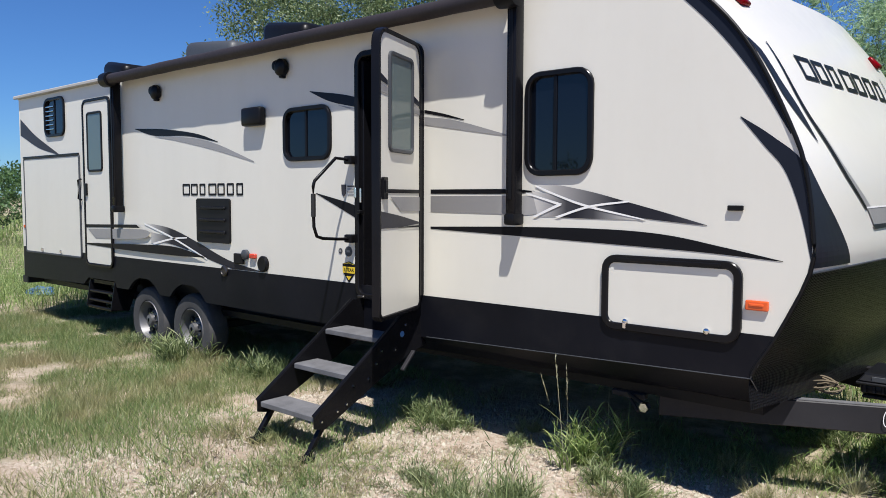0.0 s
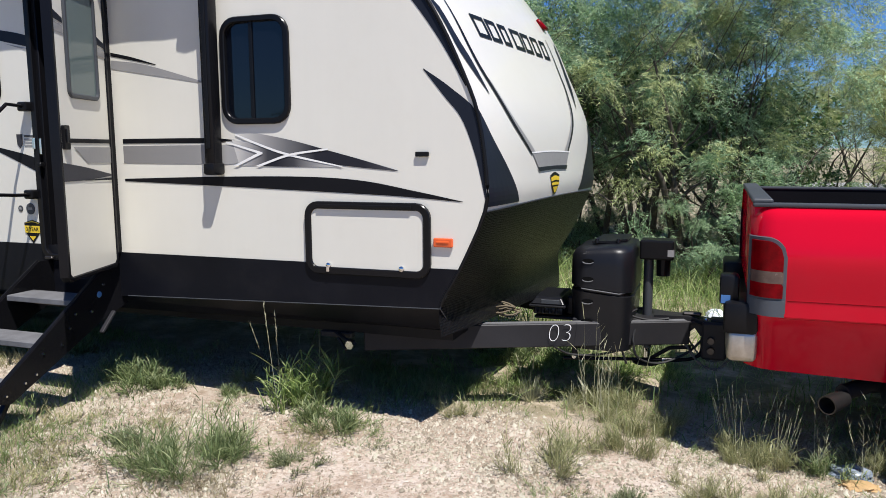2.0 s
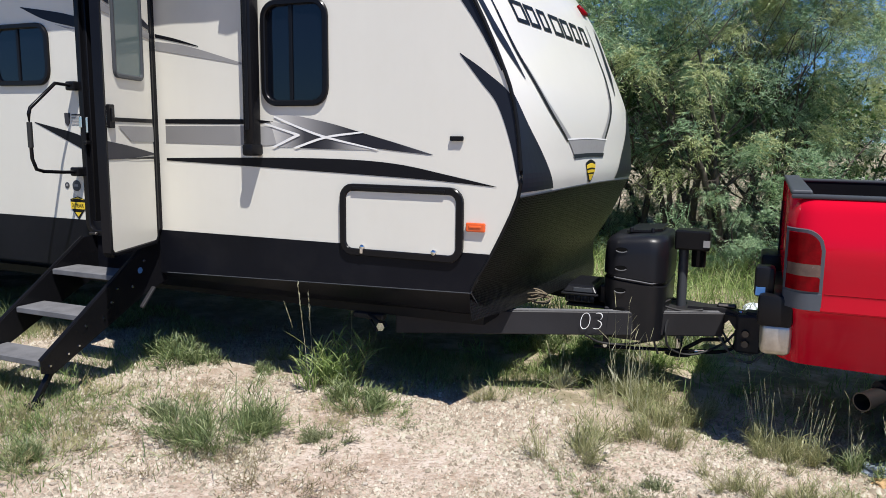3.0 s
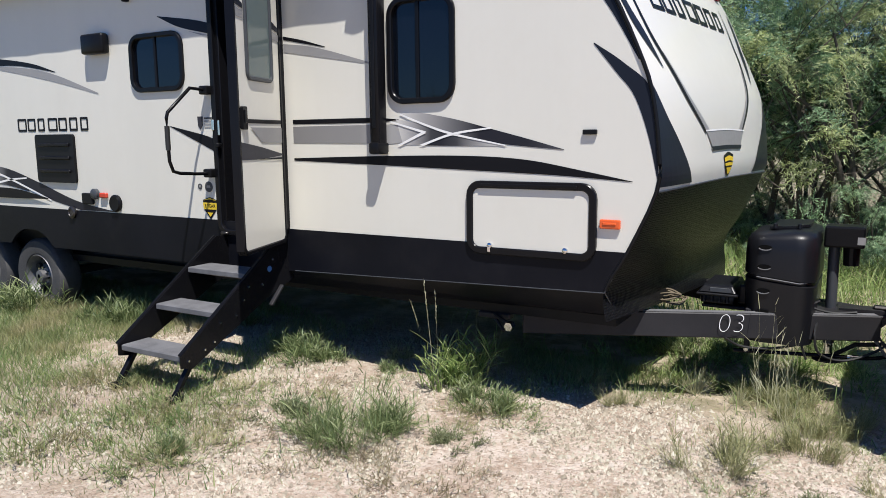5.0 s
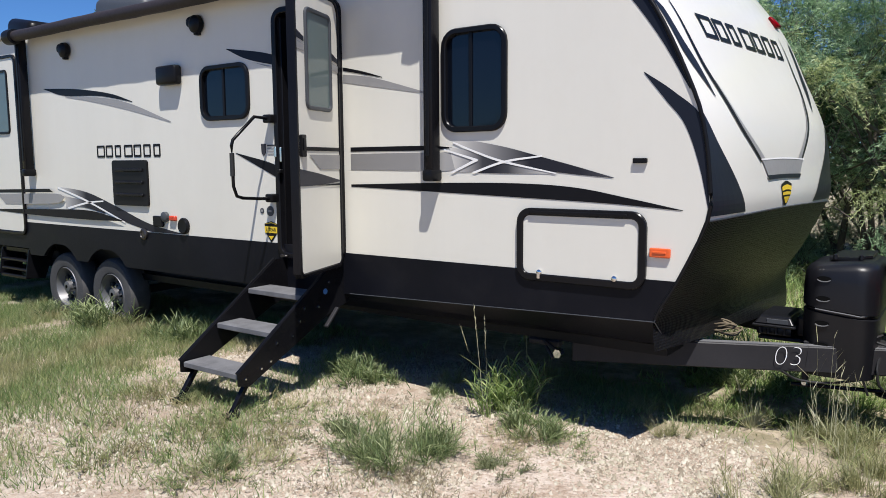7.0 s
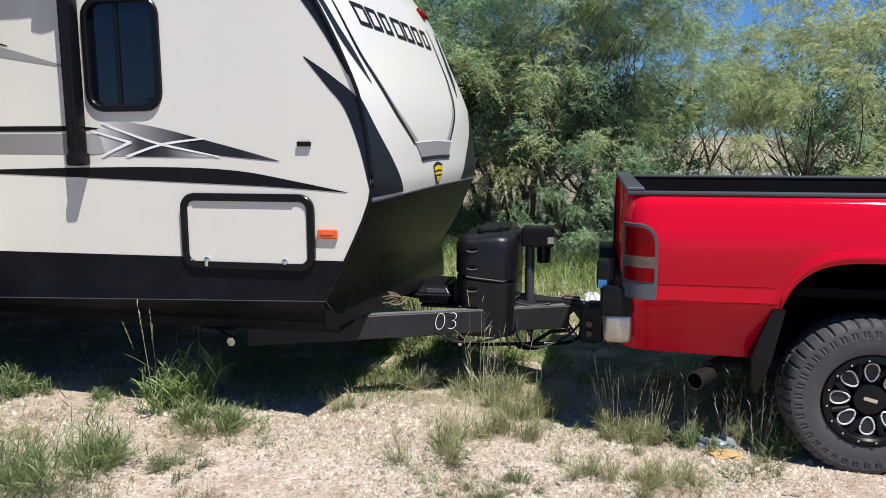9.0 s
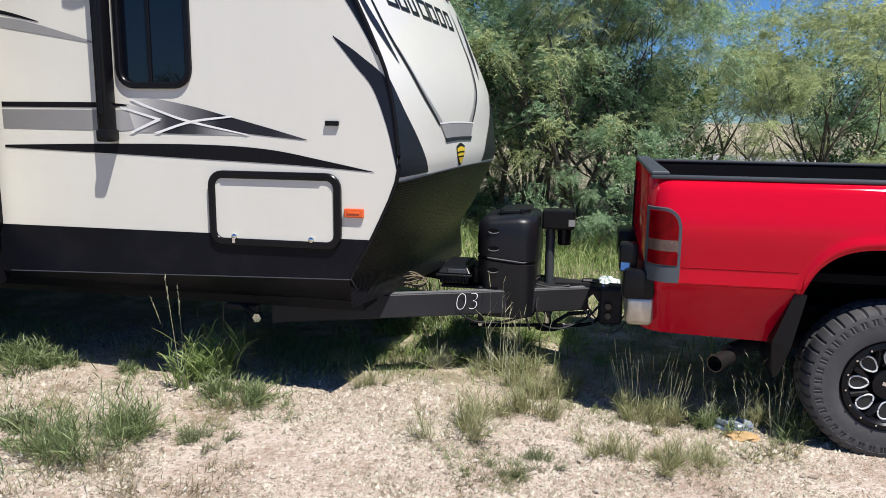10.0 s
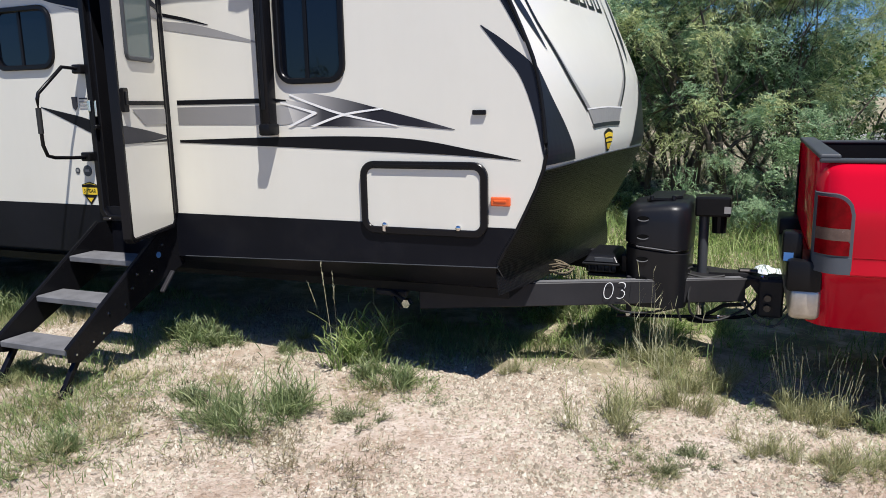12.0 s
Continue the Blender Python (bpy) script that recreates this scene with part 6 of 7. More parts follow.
settle(T_A, 0.9, 7.0, 0.86, 20)
settle(T_B, 2.1, 7.8, 0.88, 75)
settle(T_C, 7.0, 10.6, 0.68, 10)
settle(T_S, 1.4, 6.3, 0.55, 0)
settle(T_D, -14.3, 9.4, 1.0, 30)
settle(T_F, -31, 4, 0.62, 40)
for src, x, y, s, a in ((T_A, -0.8, 7.4, 1.0, 200), (T_B, 4.5, 8.8, 0.92, 140), (T_B, 3.4, 10.6, 0.85, 250), (T_A, 5.3, 9.8, 0.72, 310), (T_C, 8.7, 11.5, 0.72, 260), (T_A, 1.2, 9.6, 1.0, 300),
                        (T_A, 0.2, 7.2, 0.95, 30), (T_C, 0.3, 9.4, 1.02, 15), (T_C, 2.0, 9.6, 0.86, 95), (T_C, -1.4, 9.2, 1.15, 280), (T_C, 13.0, 13.0, 0.85, 130), (T_C, -3.2, 8.5, 1.1, 220), (T_A, -6.2, 9.0, 1.2, 45), (T_C, -18.9, 9.8, 0.98, 300),
                        (T_D, -9.4, 9.2, 0.92, 80), (T_B, -21.4, 11.5, 0.95, 15)):
    plant(src, x, y, s, a)
# the four at y -26 to -30 are unseen, added for reflections
for src, x, y, s, a in ((T_F, -25, 4.5, 0.85, 70), (T_F, -27, -0.5, 0.8, 160), (T_F, -24, 9, 0.9, 220), (T_F, -29, 8, 1.0, 310), (T_F, -28, -5, 0.8, 30), (T_F, -35, 8.5, 0.8, 100), (T_F, -38, 1.0, 0.85, 190), (T_F, -40, 13, 0.9, 280), (T_F, -43, -4, 0.9, 330), (T_F, -33, 13, 0.8, 20), (T_F, -37, -8, 0.8, 120),
                        (T_F, -6, -26, 1.0, 60), (T_F, 4, -30, 1.1, 150), (T_F, 15, -27, 1.0, 250), (T_F, -17, -28, 1.0, 10), (T_F, 30, 34, 1.1, 44), (T_F, 22, 40, 1.1, 200), (T_F, 14, 44, 1.1, 90),
                        (T_F, 38, 30, 1.1, 300), (T_F, 6, 46, 1.1, 10), (T_F, 18, 36, 0.8, 140), (T_F, 27, 29, 0.8, 250)):
    plant(src, x, y, s, a)
# low shrubs along the foot of the thicket
# the unseen three at y 4.6 to 4.9 are added to block sky light
for x, y, s, a in ((0.2, 6.3, 0.45, 10), (2.6, 6.9, 0.55, 170), (3.6, 7.5, 0.35, 250), (5.6, 7.9, 0.25, 330), (-0.9, 6.2, 0.6, 60), (7.4, 9.4, 0.8, 120), (2.0, 8.2, 1.2, 200), (0.4, 8.0, 1.2, 280), (-2.0, 6.8, 1.1, 15), (3.2, 9.0, 1.2, 100), (1.0, 5.6, 0.4, 220), (-3.0, 4.6, 1.0, 70), (-5.2, 4.9, 1.1, 190), (-7.6, 4.8, 1.0, 310), (-0.6, 8.3, 1.3, 40), (-1.9, 8.1, 1.3, 150), (1.2, 8.7, 1.3, 260), (-0.2, 7.2, 0.8, 95), (1.9, 7.3, 0.75, 335)):
    plant(T_S, x, y, s, a)


def blades(rng, xy, height, width, lean, material, name):
    """Tapered arched blades at the given places."""
    n = len(xy)
    z0 = np.array([ground_z(x, y) for x, y in xy]) - 0.01
    la = rng.uniform(0, 2 * math.pi, n)
    a = la + math.pi / 2 + rng.normal(0, 0.5, n)
    le = lean * rng.uniform(0.15, 1.0, n)
    wv = np.column_stack([np.cos(a), np.sin(a), np.zeros(n)]) * (width / 2)[:, None]
    dv = np.column_stack([np.cos(la), np.sin(la), np.zeros(n)])
    up = np.array([0, 0, 1.0])
    rows = []
    for s, w in ((0.0, 1.0), (0.4, 0.9), (0.75, 0.6), (1.0, 0.0)):
        p = np.column_stack([xy, z0]) + dv * (height * le * s * s)[:, None] + up * (height * (s - 0.42 * np.minimum(le, 1.3) * s ** 2.5))[:, None]
        rows += [p - wv * w, p + wv * w] if w else [p]
    V = np.stack(rows, 1).reshape(-1, 3)
    b = 7 * np.arange(n)
    F = np.stack([np.stack([b + i, b + j, b + k], 1) for i, j, k in ((0, 1, 3), (0, 3, 2), (2, 3, 5), (2, 5, 4), (4, 5, 6))], 1).reshape(-1, 3)
    return arrays_ob(name, V, F, material)


def ribbons(rng, root, way, length, width, droop):
    """Tapered blades that leave root along way and sag under their weight. Returns vertices and triangles."""
    n = len(root)
    wv = np.cross(way, np.array([0, 0, 1.0]) + rng.normal(0, 0.35, (n, 3)))
    wv = wv / (np.linalg.norm(wv, axis=1, keepdims=True) + 1e-9) * (width / 2)[:, None]
    rows = []
    for s, w in ((0.0, 0.6), (0.3, 1.0), (0.6, 0.8), (0.85, 0.45), (1.0, 0.0)):
        p = along(root, way, length, droop, s)
        rows += [p - wv * w, p + wv * w] if w else [p]
    V = np.stack(rows, 1).reshape(-1, 3)
    b = 9 * np.arange(n)
    F = np.stack([np.stack([b + i, b + j, b + k], 1) for i, j, k in ((0, 1, 3), (0, 3, 2), (2, 3, 5), (2, 5, 4), (4, 5, 7), (4, 7, 6), (6, 7, 8))], 1).reshape(-1, 3)
    return V, F


def along(root, way, length, droop, s):
    s = np.asarray(s, float).reshape(-1, 1) if np.ndim(s) else s
    fall = (droop * length)[:, None] * s * s
    return root + way * length[:, None] * s - np.array([0, 0, 1.0]) * fall


def tilted(rng, azimuth, tilt):
    return np.column_stack([np.sin(tilt) * np.cos(azimuth), np.sin(tilt) * np.sin(azimuth), np.cos(tilt)])


def make_plant(seed, label, material, radius, stems, stem, tilt, per, leaf, width, droop, spike=0, spike_h=0.5, blades_at_base=0, base_len=0.2):
    """A grassy plant: jointed stems that spread from several hearts and carry arching leaves; it may also have basal blades and spikes of seed."""
    rng = np.random.default_rng(seed)
    t = thing("grass_clump", label, "grass clump", "grass clumps on the gravel")
    hearts = rng.normal(0, radius * 0.5, (6, 2))
    hearts -= hearts.mean(0)
    Vs, Fs, cnt = [], [], 0

    def add(V, F):
        nonlocal cnt
        Vs.append(V)
        Fs.append(F + cnt)
        cnt += len(V)

    def base(n, near=0.14):
        xy = hearts[rng.integers(0, 6, n)] + rng.normal(0, radius * near, (n, 2))
        out = np.arctan2(xy[:, 1], xy[:, 0]) + rng.normal(0, 0.8, n)
        return np.column_stack([xy, np.full(n, -0.012)]), out

    if stems:
        root, az = base(stems)
        way = tilted(rng, az, rng.uniform(tilt[0], tilt[1], stems))
        ln = stem * rng.uniform(0.45, 1.0, stems)
        dr = rng.uniform(0.05, 0.28, stems)
        add(*ribbons(rng, root, way, ln, np.full(stems, 0.0032), dr))
        for k in range(per):
            s = np.clip((k + rng.uniform(0.2, 1.0, stems)) / per, 0, 1)
            at = along(root, way, ln, dr, s)
            lw = way * 0.75 + tilted(rng, rng.uniform(0, 6.283, stems), rng.uniform(0.7, 1.5, stems)) * 0.8
            lw /= np.linalg.norm(lw, axis=1, keepdims=True)
            add(*ribbons(rng, at, lw, leaf * rng.uniform(0.5, 1.1, stems), width * rng.uniform(0.7, 1.2, stems), droop * rng.uniform(0.3, 1.0, stems)))
    if blades_at_base:
        n = blades_at_base
        root, az = base(n, 0.22)
        way = tilted(rng, az, rng.uniform(0.05, tilt[1], n))
        add(*ribbons(rng, root, way, base_len * rng.uniform(0.35, 1.0, n), width * rng.uniform(0.6, 1.1, n), droop * rng.uniform(0.1, 0.9, n)))
    V, F = np.concatenate(Vs), np.concatenate(Fs)
    V[:, 2] = np.maximum(V[:, 2], -0.02)
    tagged(arrays_ob("foliage", V, F, material, t), kind="stuff")
    if spike:
        Vs, Fs, cnt = [], [], 0
        root, az = base(spike, 0.2)
        way = tilted(rng, az, rng.uniform(0.02, 0.30, spike))
        ln, dr = spike_h * rng.uniform(0.55, 1.0, spike), rng.uniform(0.0, 0.10, spike)
        add(*ribbons(rng, root, way, ln, np.full(spike, 0.0042), dr))
        for k in range(16):                      # grains set close round the upper part of the stalk
            at = along(root, way, ln, dr, np.full(spike, 0.68 + 0.02 * k))
            gw = way + rng.normal(0, 0.13, (spike, 3))
            add(*ribbons(rng, at, gw, np.full(spike, 0.024), np.full(spike, 0.0065), np.zeros(spike)))
        tagged(arrays_ob("seed_stalk", np.concatenate(Vs), np.concatenate(Fs), M_straw, t), kind="stuff")
    return t


C_tall = make_plant(2, "tall green grass clump with broad arching blades", M_lush, 0.14, 70, 0.36, (0.03, 0.42), 6, 0.23, 0.0082, 0.6, 4, 0.92, 90, 0.42)
C_weed = make_plant(1, "fresh green grass clump with drooping blades", M_weed, 0.20, 60, 0.24, (0.15, 1.05), 6, 0.15, 0.0070, 0.5, 0, 0, 150, 0.24)
C_wide = make_plant(8, "sprawling dark green grass with radiating blades", M_weed, 0.27, 85, 0.44, (0.12, 1.20), 7, 0.16, 0.0062, 0.35, 0, 0, 130, 0.34)
C_forb = make_plant(12, "low dull green weed with many small leaves", M_forb, 0.15, 150, 0.18, (0.3, 1.3), 9, 0.035, 0.0055, 0.3)
C_dry = make_plant(3, "grey-green grass tuft with fine wiry stems", M_dry, 0.13, 130, 0.32, (0.1, 0.95), 6, 0.085, 0.0038, 0.35, 0, 0, 130, 0.24)
C_seed = make_plant(4, "yellowing grass clump with tall pale seed spikes", M_dry, 0.18, 70, 0.30, (0.05, 0.75), 5, 0.17, 0.0058, 0.55, 15, 0.70, 200, 0.32)
C_hay = make_plant(14, "dense yellow-green grass clump with fine arching blades", M_dry, 0.24, 70, 0.34, (0.05, 0.7), 5, 0.18, 0.0056, 0.6, 0, 0, 520, 0.40)
C_mat = make_plant(6, "lush low green grass in the sun under the tongue", M_lush, 0.40, 110, 0.16, (0.2, 1.2), 6, 0.09, 0.0065, 0.5, 0, 0, 260, 0.17)
C_pale = make_plant(7, "pale straw-coloured spiky grass tuft", M_straw, 0.05, 0, 0, (0.1, 1.15), 0, 0, 0.0040, 0.30, 2, 0.34, 170, 0.22)
C_wisp = make_plant(17, "thin dead weed with bare forking stalks", M_straw, 0.07, 8, 0.90, (0.02, 0.26), 8, 0.12, 0.0042, 0.10)
C_brown = make_plant(9, "withered brown low grass patch on gravel", M_brown, 0.34, 70, 0.13, (0.6, 1.4), 6, 0.05, 0.0040, 0.4, 0, 0, 120, 0.09)
C_low = make_plant(5, "low sprawling grass patch on gravel", M_grass, 0.32, 90, 0.16, (0.5, 1.35), 7, 0.055, 0.0045, 0.4, 0, 0, 150, 0.12)
placed = set()
PLACES = (
    # along the trailer's edge
    (C_weed, -2.16, 0.05, 1.0, 20), (C_weed, -2.42, 0.12, 0.7, 200), (C_weed, -1.98, 0.10, 0.65, 100), (C_tall, -0.96, 0.17, 1.05, 0), (C_weed, -0.74, 0.02, 0.75, 100), (C_low, -0.60, -0.02, 1.0, 0), (C_weed, -0.52, -0.08, 0.75, 310), (C_low, -0.40, -0.10, 0.7, 250), (C_low, -1.40, 0.05, 0.5, 20), (C_weed, -1.48, 0.16, 0.4, 60),
    # on the gravel before the steps
    (C_wide, -1.04, -0.84, 0.85, 60), (C_wide, -0.98, -0.76, 0.78, 200), (C_wide, -1.14, -0.99, 0.55, 310), (C_weed, -0.93, -0.70, 0.8, 30), (C_forb, -1.52, -0.85, 1.0, 0), (C_forb, -1.40, -0.76, 0.8, 90), (C_low, -1.62, -0.60, 0.8, 160), (C_forb, -0.52, -0.62, 0.75, 70), (C_low, -0.66, -0.46, 0.6, 140), (C_brown, -1.02, -1.20, 0.9, 260),
    (C_brown, -0.50, -1.17, 1.2, 0), (C_brown, -0.36, -1.05, 0.9, 70), (C_brown, -0.72, -1.10, 0.7, 170), (C_weed, -1.66, -1.54, 0.6, 15), (C_low, -1.60, -1.52, 1.0, 190), (C_low, -1.86, -1.60, 1.1, 85), (C_low, -2.05, -0.85, 1.1, 210), (C_low, -2.25, -1.05, 1.2, 33), (C_low, -1.92, -1.15, 1.0, 120), (C_low, -2.55, -0.95, 1.0, 300), (C_brown, -2.10, -1.35, 1.2, 100), (C_low, -2.45, -1.75, 1.2, 85), (C_brown, -2.85, -1.2, 1.2, 300), (C_weed, -2.75, -0.90, 0.6, 20), (C_low, -3.1, -0.9, 1.2, 33), (C_brown, -1.60, -1.10, 0.9, 10), (C_brown, -1.75, -0.35, 0.8, 50),
    # beside the tongue
    (C_dry, 0.78, -0.10, 1.05, 120), (C_brown, 0.86, -0.45, 0.9, 140), (C_low, 0.98, -0.55, 0.7, 80), (C_hay, 1.12, 0.30, 0.62, 220), (C_hay, 1.14, 0.56, 0.85, 20), (C_hay, 1.00, 0.82, 0.85, 140), (C_hay, 1.30, 0.78, 0.85, 290), (C_seed, 0.98, 1.04, 0.75, 280), (C_pale, 0.43, 0.90, 1.15, 0), (C_pale, 0.70, 0.82, 0.6, 90), (C_dry, 0.84, 0.98, 0.7, 10), (C_low, 1.42, 0.40, 0.6, 250),
    (C_seed, 1.74, 0.46, 0.95, 300), (C_seed, 1.92, 0.44, 0.85, 110), (C_hay, 1.80, 0.36, 0.70, 60), (C_dry, 1.88, -0.20, 0.75, 75), (C_hay, 1.86, -0.12, 0.42, 205), (C_dry, 1.56, -0.14, 0.60, 45), (C_low, 2.08, -0.12, 0.6, 9), (C_dry, 2.10, -0.10, 0.35, 130),
    (C_weed, 2.18, 0.40, 0.65, 60), (C_low, 2.42, 0.26, 1.0, 30), (C_weed, 2.62, 0.38, 0.7, 330), (C_dry, 2.50, 0.50, 0.8, 220), (C_forb, 1.24, -0.36, 0.6, 15), (C_forb, 1.10, -0.52, 0.6, 200), (C_brown, 1.97, -0.40, 0.6, 200), (C_brown, 1.60, -0.36, 0.5, 30), (C_brown, 0.55, -0.78, 0.5, 10),
    (C_mat, 0.20, 1.50, 1.0, 0), (C_mat, 0.56, 1.62, 1.0, 80), (C_mat, 0.02, 1.78, 0.9, 190), (C_mat, 0.80, 2.0, 1.1, 260), (C_weed, 0.10, 1.75, 1.0, 160), (C_weed, 0.55, 1.85, 1.0, 75), (C_weed, -0.2, 1.9, 0.9, 200), (C_weed, 0.42, 2.15, 1.2, 300), (C_weed, 1.1, 2.2, 1.2, 20), (C_weed, 2.0, 2.6, 1.2, 50), (C_weed, 1.2, 2.9, 1.2, 150), (C_mat, 1.3, 1.6, 0.9, 45),
    # dead stalks beside the tongue and by the litter
    (C_wisp, 0.87, 0.66, 0.95, 0), (C_wisp, 1.00, 0.50, 0.75, 120), (C_wisp, 2.16, 0.40, 0.62, 60), (C_wisp, 2.36, 0.36, 0.66, 200), (C_wisp, 2.52, 0.33, 0.6, 300),
    # beneath the trailer and by its wheels
    (C_weed, -5.30, -0.08, 1.45, 130), (C_hay, -5.20, -0.02, 0.80, 40), (C_weed, -5.72, -0.02, 1.1, 200), (C_weed, -6.30, -0.10, 0.85, 33), (C_hay, -6.95, 0.12, 0.75, 80), (C_brown, -4.76, -0.04, 1.2, 30), (C_weed, -4.30, 0.02, 1.15, 300), (C_weed, -4.02, 0.06, 1.0, 77), (C_weed, -3.2, 0.5, 0.8, 222), (C_dry, 0.05, 0.42, 0.5, 60), (C_dry, -0.25, 0.75, 0.5, 160), (C_dry, -1.55, 0.45, 0.5, 50))
for src, x, y, s, a in PLACES:
    m = pose(x, y, ground_z(x, y), 0, 0, a) @ Matrix.Diagonal((s, s, s, 1))
    if src in placed:
        copy_thing(src, m)
    else:
        src.matrix_world = m
        placed.add(src)


def scatter(rng, n, x0, x1, y0, y1, share):
    xy = np.column_stack([rng.uniform(x0, x1, n), rng.uniform(y0, y1, n)])
    keep = np.array([share(x, y) > u for (x, y), u in zip(xy, rng.uniform(0, 1, n))])
    return xy[keep]


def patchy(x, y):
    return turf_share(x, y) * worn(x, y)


def turf(rng, xy, height, width, name):
    """Very many short leaning blades, one triangle each."""
    n = len(xy)
    z0 = np.array([ground_z(x, y) for x, y in xy]) - 0.004
    a, la = rng.uniform(0, 2 * math.pi, n), rng.uniform(0, 2 * math.pi, n)
    wv = np.column_stack([np.cos(a), np.sin(a), np.zeros(n)]) * (width / 2)[:, None]
    le = height * rng.uniform(0.1, 1.1, n)
    base = np.column_stack([xy, z0])
    tip = base + np.column_stack([np.cos(la) * le, np.sin(la) * le, height])
    V = np.stack([base - wv, base + wv, tip], 1).reshape(-1, 3)
    return arrays_ob(name, V, np.arange(3 * n).reshape(-1, 3), M_grass)


rng = np.random.default_rng(8)
xy = np.concatenate([scatter(rng, 400000, -9.5, 3.5, -3.4, 1.2, patchy), scatter(rng, 50000, -24, -9, -6, 6, patchy)])
thick = np.array([0.55 + 0.6 * worn(x, y) for x, y in xy])
o = turf(rng, xy, rng.uniform(0.02, 0.09, len(xy)) * thick, rng.uniform(0.0035, 0.008, len(xy)), "short_grass")
tagged(o, "short patchy green and straw grass", "grass", kind="stuff")
# the first strip, hidden by the trailer, is added to keep light from under it
xy = np.concatenate([scatter(rng, 7000, -9.4, -1.5, 2.6, 4.4, lambda x, y: 0.95), scatter(rng, 30000, -1.5, 9.5, 2.7, 9.5, lambda x, y: 0.9 if math.hypot(x - 1.6, y - 3.5) > 0.6 else 0.1), scatter(rng, 12000, -14.5, -9.6, -1.0, 7.0, lambda x, y: min(1.0, 0.25 + (y + 1) * 0.3)), scatter(rng, 26000, -27, -11, -4.0, 9.0, lambda x, y: 0.75)])
sxy = scatter(rng, 7000, -1.8, 4.6, 0.55, 2.7, lambda x, y: min(1.0, 0.35 + 0.9 * noise.noise(Vector((x * 1.5, y * 1.5, 2)))) * (1.0 if x > -0.1 else 0.12))
so = blades(rng, sxy, rng.uniform(0.06, 0.26, len(sxy)), rng.uniform(0.004, 0.008, len(sxy)), 1.6, M_lush, "undergrowth")
tagged(so, "weedy grass growing in the shade under the tongue", "grass", kind="stuff")
o = blades(rng, xy, rng.uniform(0.12, 0.55, len(xy)), rng.uniform(0.005, 0.012, len(xy)), 1.6, M_lush, "tall_grass")
tagged(o, "tall green meadow grass behind the tongue", "grass", kind="stuff")
xy = scatter(rng, 16000, -62, -26, -16, 16, lambda x, y: 0.8)
o = blades(rng, xy, rng.uniform(0.25, 0.75, len(xy)), rng.uniform(0.02, 0.05, len(xy)), 1.2, M_lush, "field_grass")
tagged(o, "rank yellow-green grass of the far field", "grass", kind="stuff")


STONE_FACES = np.array([(0, 1, 4), (1, 2, 4), (2, 3, 4), (3, 0, 4)])      # the half that shows; the rest is bedded in the ground
STONE_CORE = np.array([(1.1, 0, -0.2), (0, 1.1, -0.25), (-1.1, 0, -0.2), (0, -1.1, -0.25), (0.1, 0, 1.10)], float)


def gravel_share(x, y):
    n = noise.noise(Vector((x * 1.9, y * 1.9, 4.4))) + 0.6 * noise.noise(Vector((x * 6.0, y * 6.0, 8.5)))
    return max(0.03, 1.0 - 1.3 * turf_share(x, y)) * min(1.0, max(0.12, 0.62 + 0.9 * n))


def make_gravel():
    rng = np.random.default_rng(21)
    xy = np.concatenate([scatter(rng, 170000, -3.6, 3.6, -2.2, 0.9, gravel_share), scatter(rng, 9000, 3.6, 5.6, -1.6, 0.9, gravel_share)])
    n = len(xy)
    size = np.clip(rng.lognormal(-5.25, 0.48, n), 0.0025, 0.018)
    c = np.column_stack([xy, [ground_z(x, y) for x, y in xy]]) + np.array([0, 0, 0.15]) * size[:, None]
    V = c[:, None, :] + STONE_CORE[None] * size[:, None, None] * rng.uniform(0.6, 1.4, (n, 5, 1)) + rng.normal(0, 0.24, (n, 5, 3)) * size[:, None, None]
    F = (5 * np.arange(n))[:, None, None] + STONE_FACES[None]
    ob = arrays_ob("gravel", V.reshape(-1, 3), F.reshape(-1, 3), M_stone)
    return tagged(ob, "loose pale limestone gravel", "gravel", kind="stuff")


make_gravel()


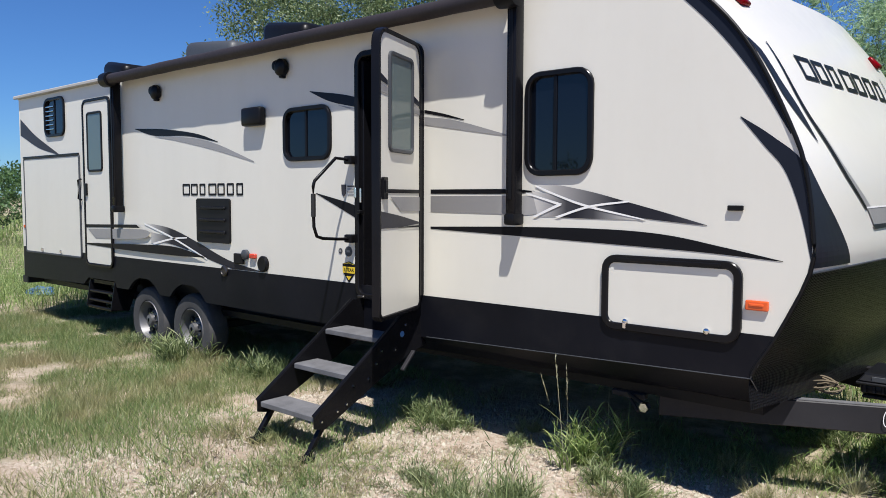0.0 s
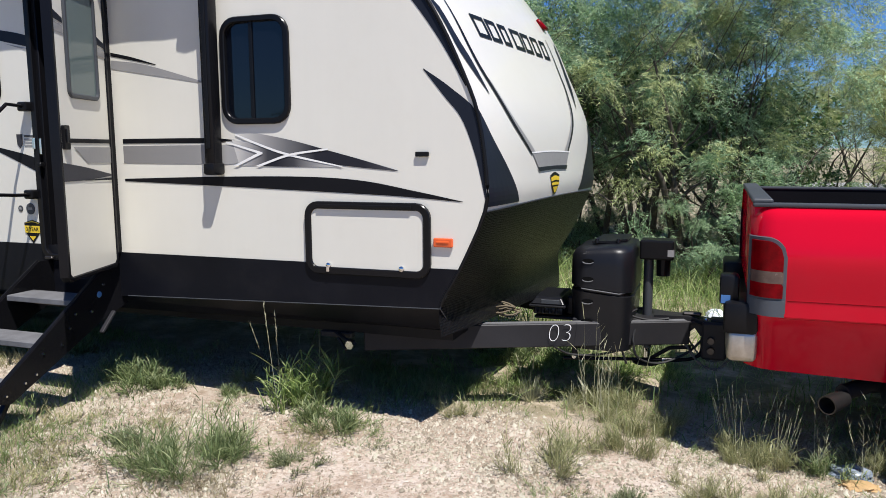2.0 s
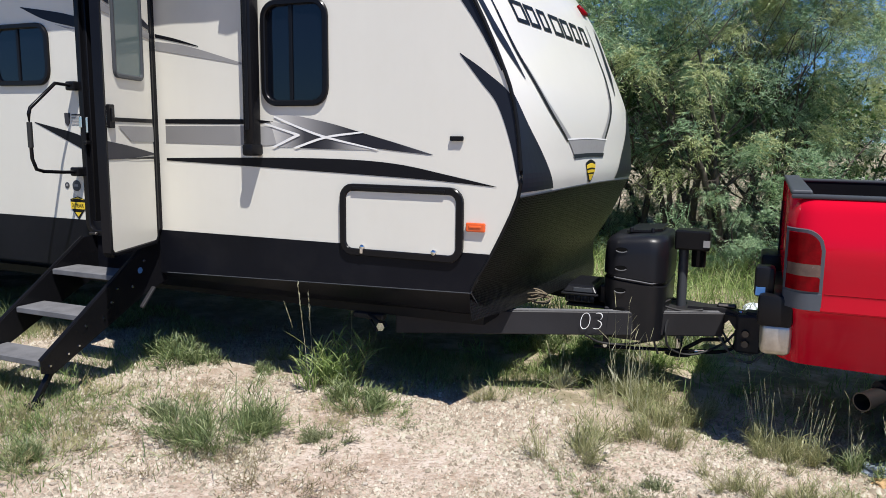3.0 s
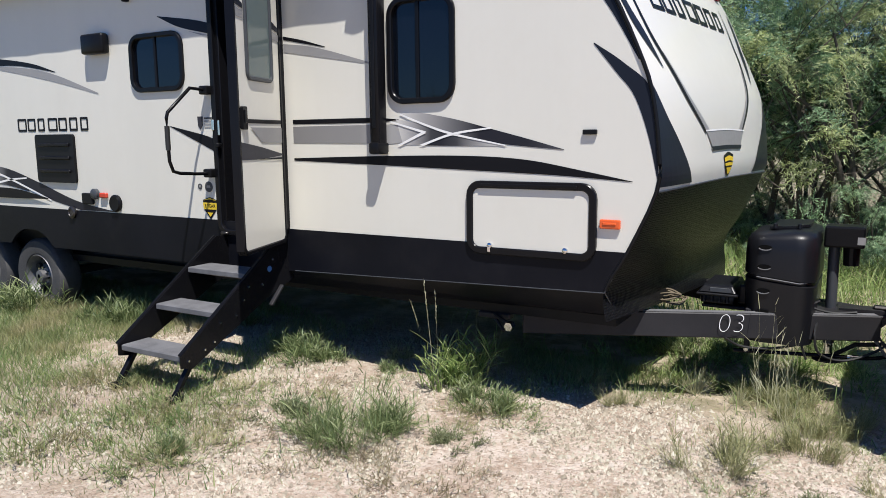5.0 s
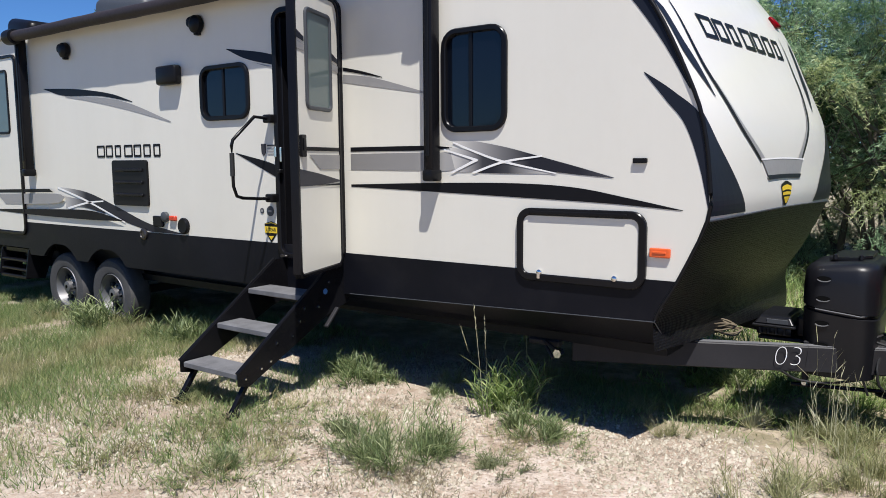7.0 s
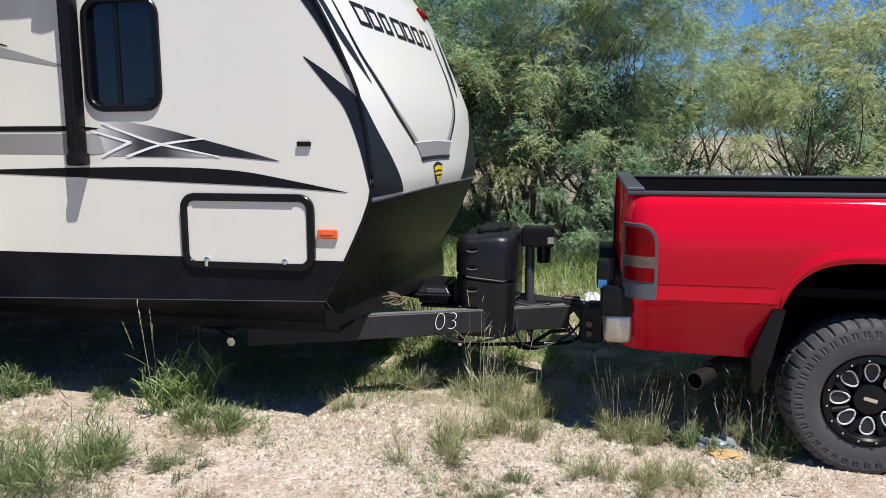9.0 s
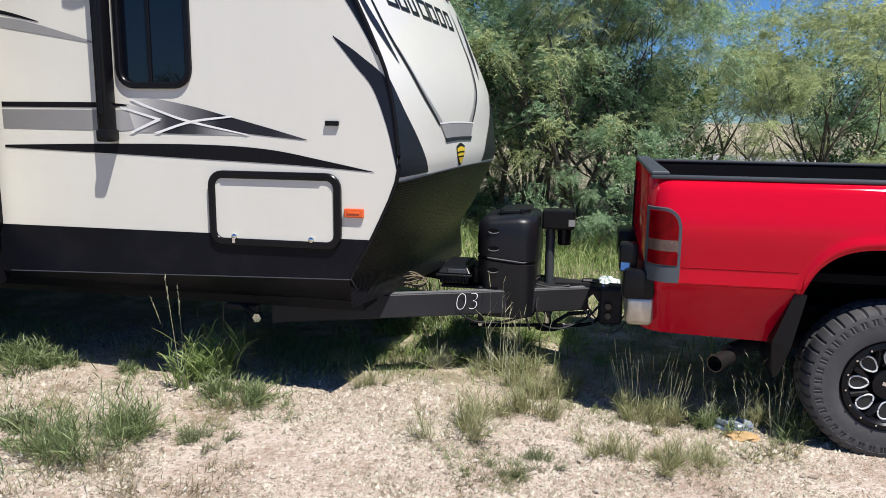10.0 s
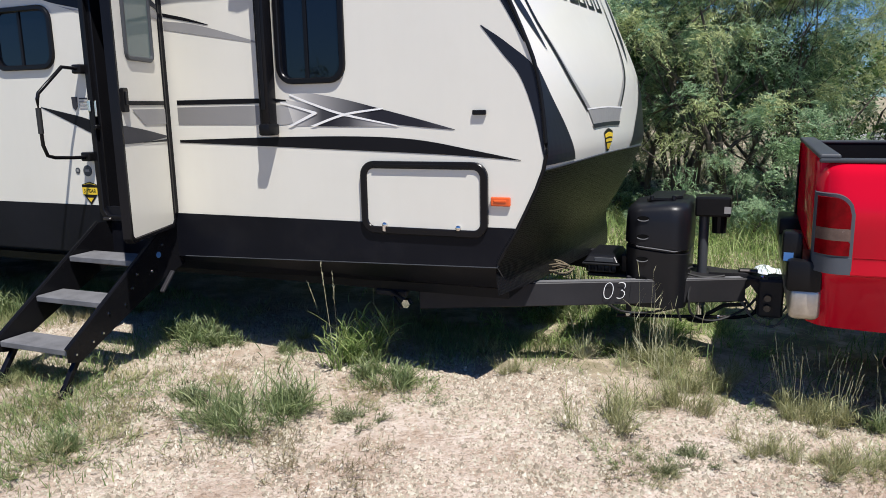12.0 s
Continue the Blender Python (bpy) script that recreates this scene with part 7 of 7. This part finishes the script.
def make_stones():
    """Larger broken limestone pieces lying on the gravel, each one a piece of the ground."""
    rng = np.random.default_rng(77)
    shapes = []
    for k in range(7):
        bm = B()
        bmesh.ops.create_icosphere(bm, subdivisions=1, radius=1.0)
        for v in bm.verts:
            v.co = Vector(v.co) * float(rng.uniform(0.68, 1.12))
            v.co.z *= 0.6
        me = bpy.data.meshes.new("stone")
        bm.to_mesh(me)
        bm.free()
        me.materials.append(M_rock)
        shapes.append(me)
    spots = scatter(rng, 900, -3.0, 3.4, -2.0, 0.45, lambda x, y: 0.8 * gravel_share(x, y))[:260]
    for x, y in spots:
        s = rng.uniform(0.011, 0.021) * (1.35 if rng.uniform() < 0.15 else 1.0)
        o = new("stone", shapes[rng.integers(0, 7)])
        o.parent = ground
        o.matrix_local = pose(x, y, ground_z(x, y) + 0.2 * s, rng.uniform(-20, 20), rng.uniform(-20, 20), rng.uniform(0, 360)) @ Matrix.Diagonal((s * rng.uniform(0.9, 1.5), s, s, 1))


make_stones()


# litter by the pickup's shadow
def crumple(seed, sx, sy, sz):
    bm = B()
    bmesh.ops.create_icosphere(bm, subdivisions=3, radius=1.0)
    noise.seed_set(seed)
    for v in bm.verts:
        k = 1 + 0.35 * noise.noise(v.co * 1.7 + Vector((seed, 0, 0))) + 0.18 * noise.noise(v.co * 4.5)
        v.co = Vector((v.co.x * sx * k, v.co.y * sy * k, max(-0.01, v.co.z * sz * k)))
    noise.seed_set(1)
    return bm


o = mesh_ob("plastic_bag", crumple(3, 0.12, 0.07, 0.05), M_clear)
tagged(o, "crumpled translucent plastic bag lying in the grass", "litter")
o.location = (2.30, 0.42, ground_z(2.3, 0.42) + 0.015)
o = mesh_ob("cardboard_scrap", crumple(6, 0.10, 0.06, 0.022), M_card)
tagged(o, "torn tan cardboard scrap on the ground", "litter")
o.location = (2.33, 0.30, ground_z(2.33, 0.30) + 0.008)
o = mesh_ob("plastic_bag", crumple(9, 0.10, 0.08, 0.06), M_bag)
tagged(o, "crumpled white plastic bag behind the hitch", "litter")
o.location = (1.63, 4.0, ground_z(1.63, 4.0) + 0.02)
o.scale = (1.5, 1.5, 1.5)
o = mesh_ob("plastic_tarp", crumple(12, 0.30, 0.20, 0.10), M_blue)
tagged(o, "crumpled blue tarp in the grass behind the trailer", "litter")
o.location = (-11.6, 1.05, ground_z(-11.6, 1.05) + 0.03)
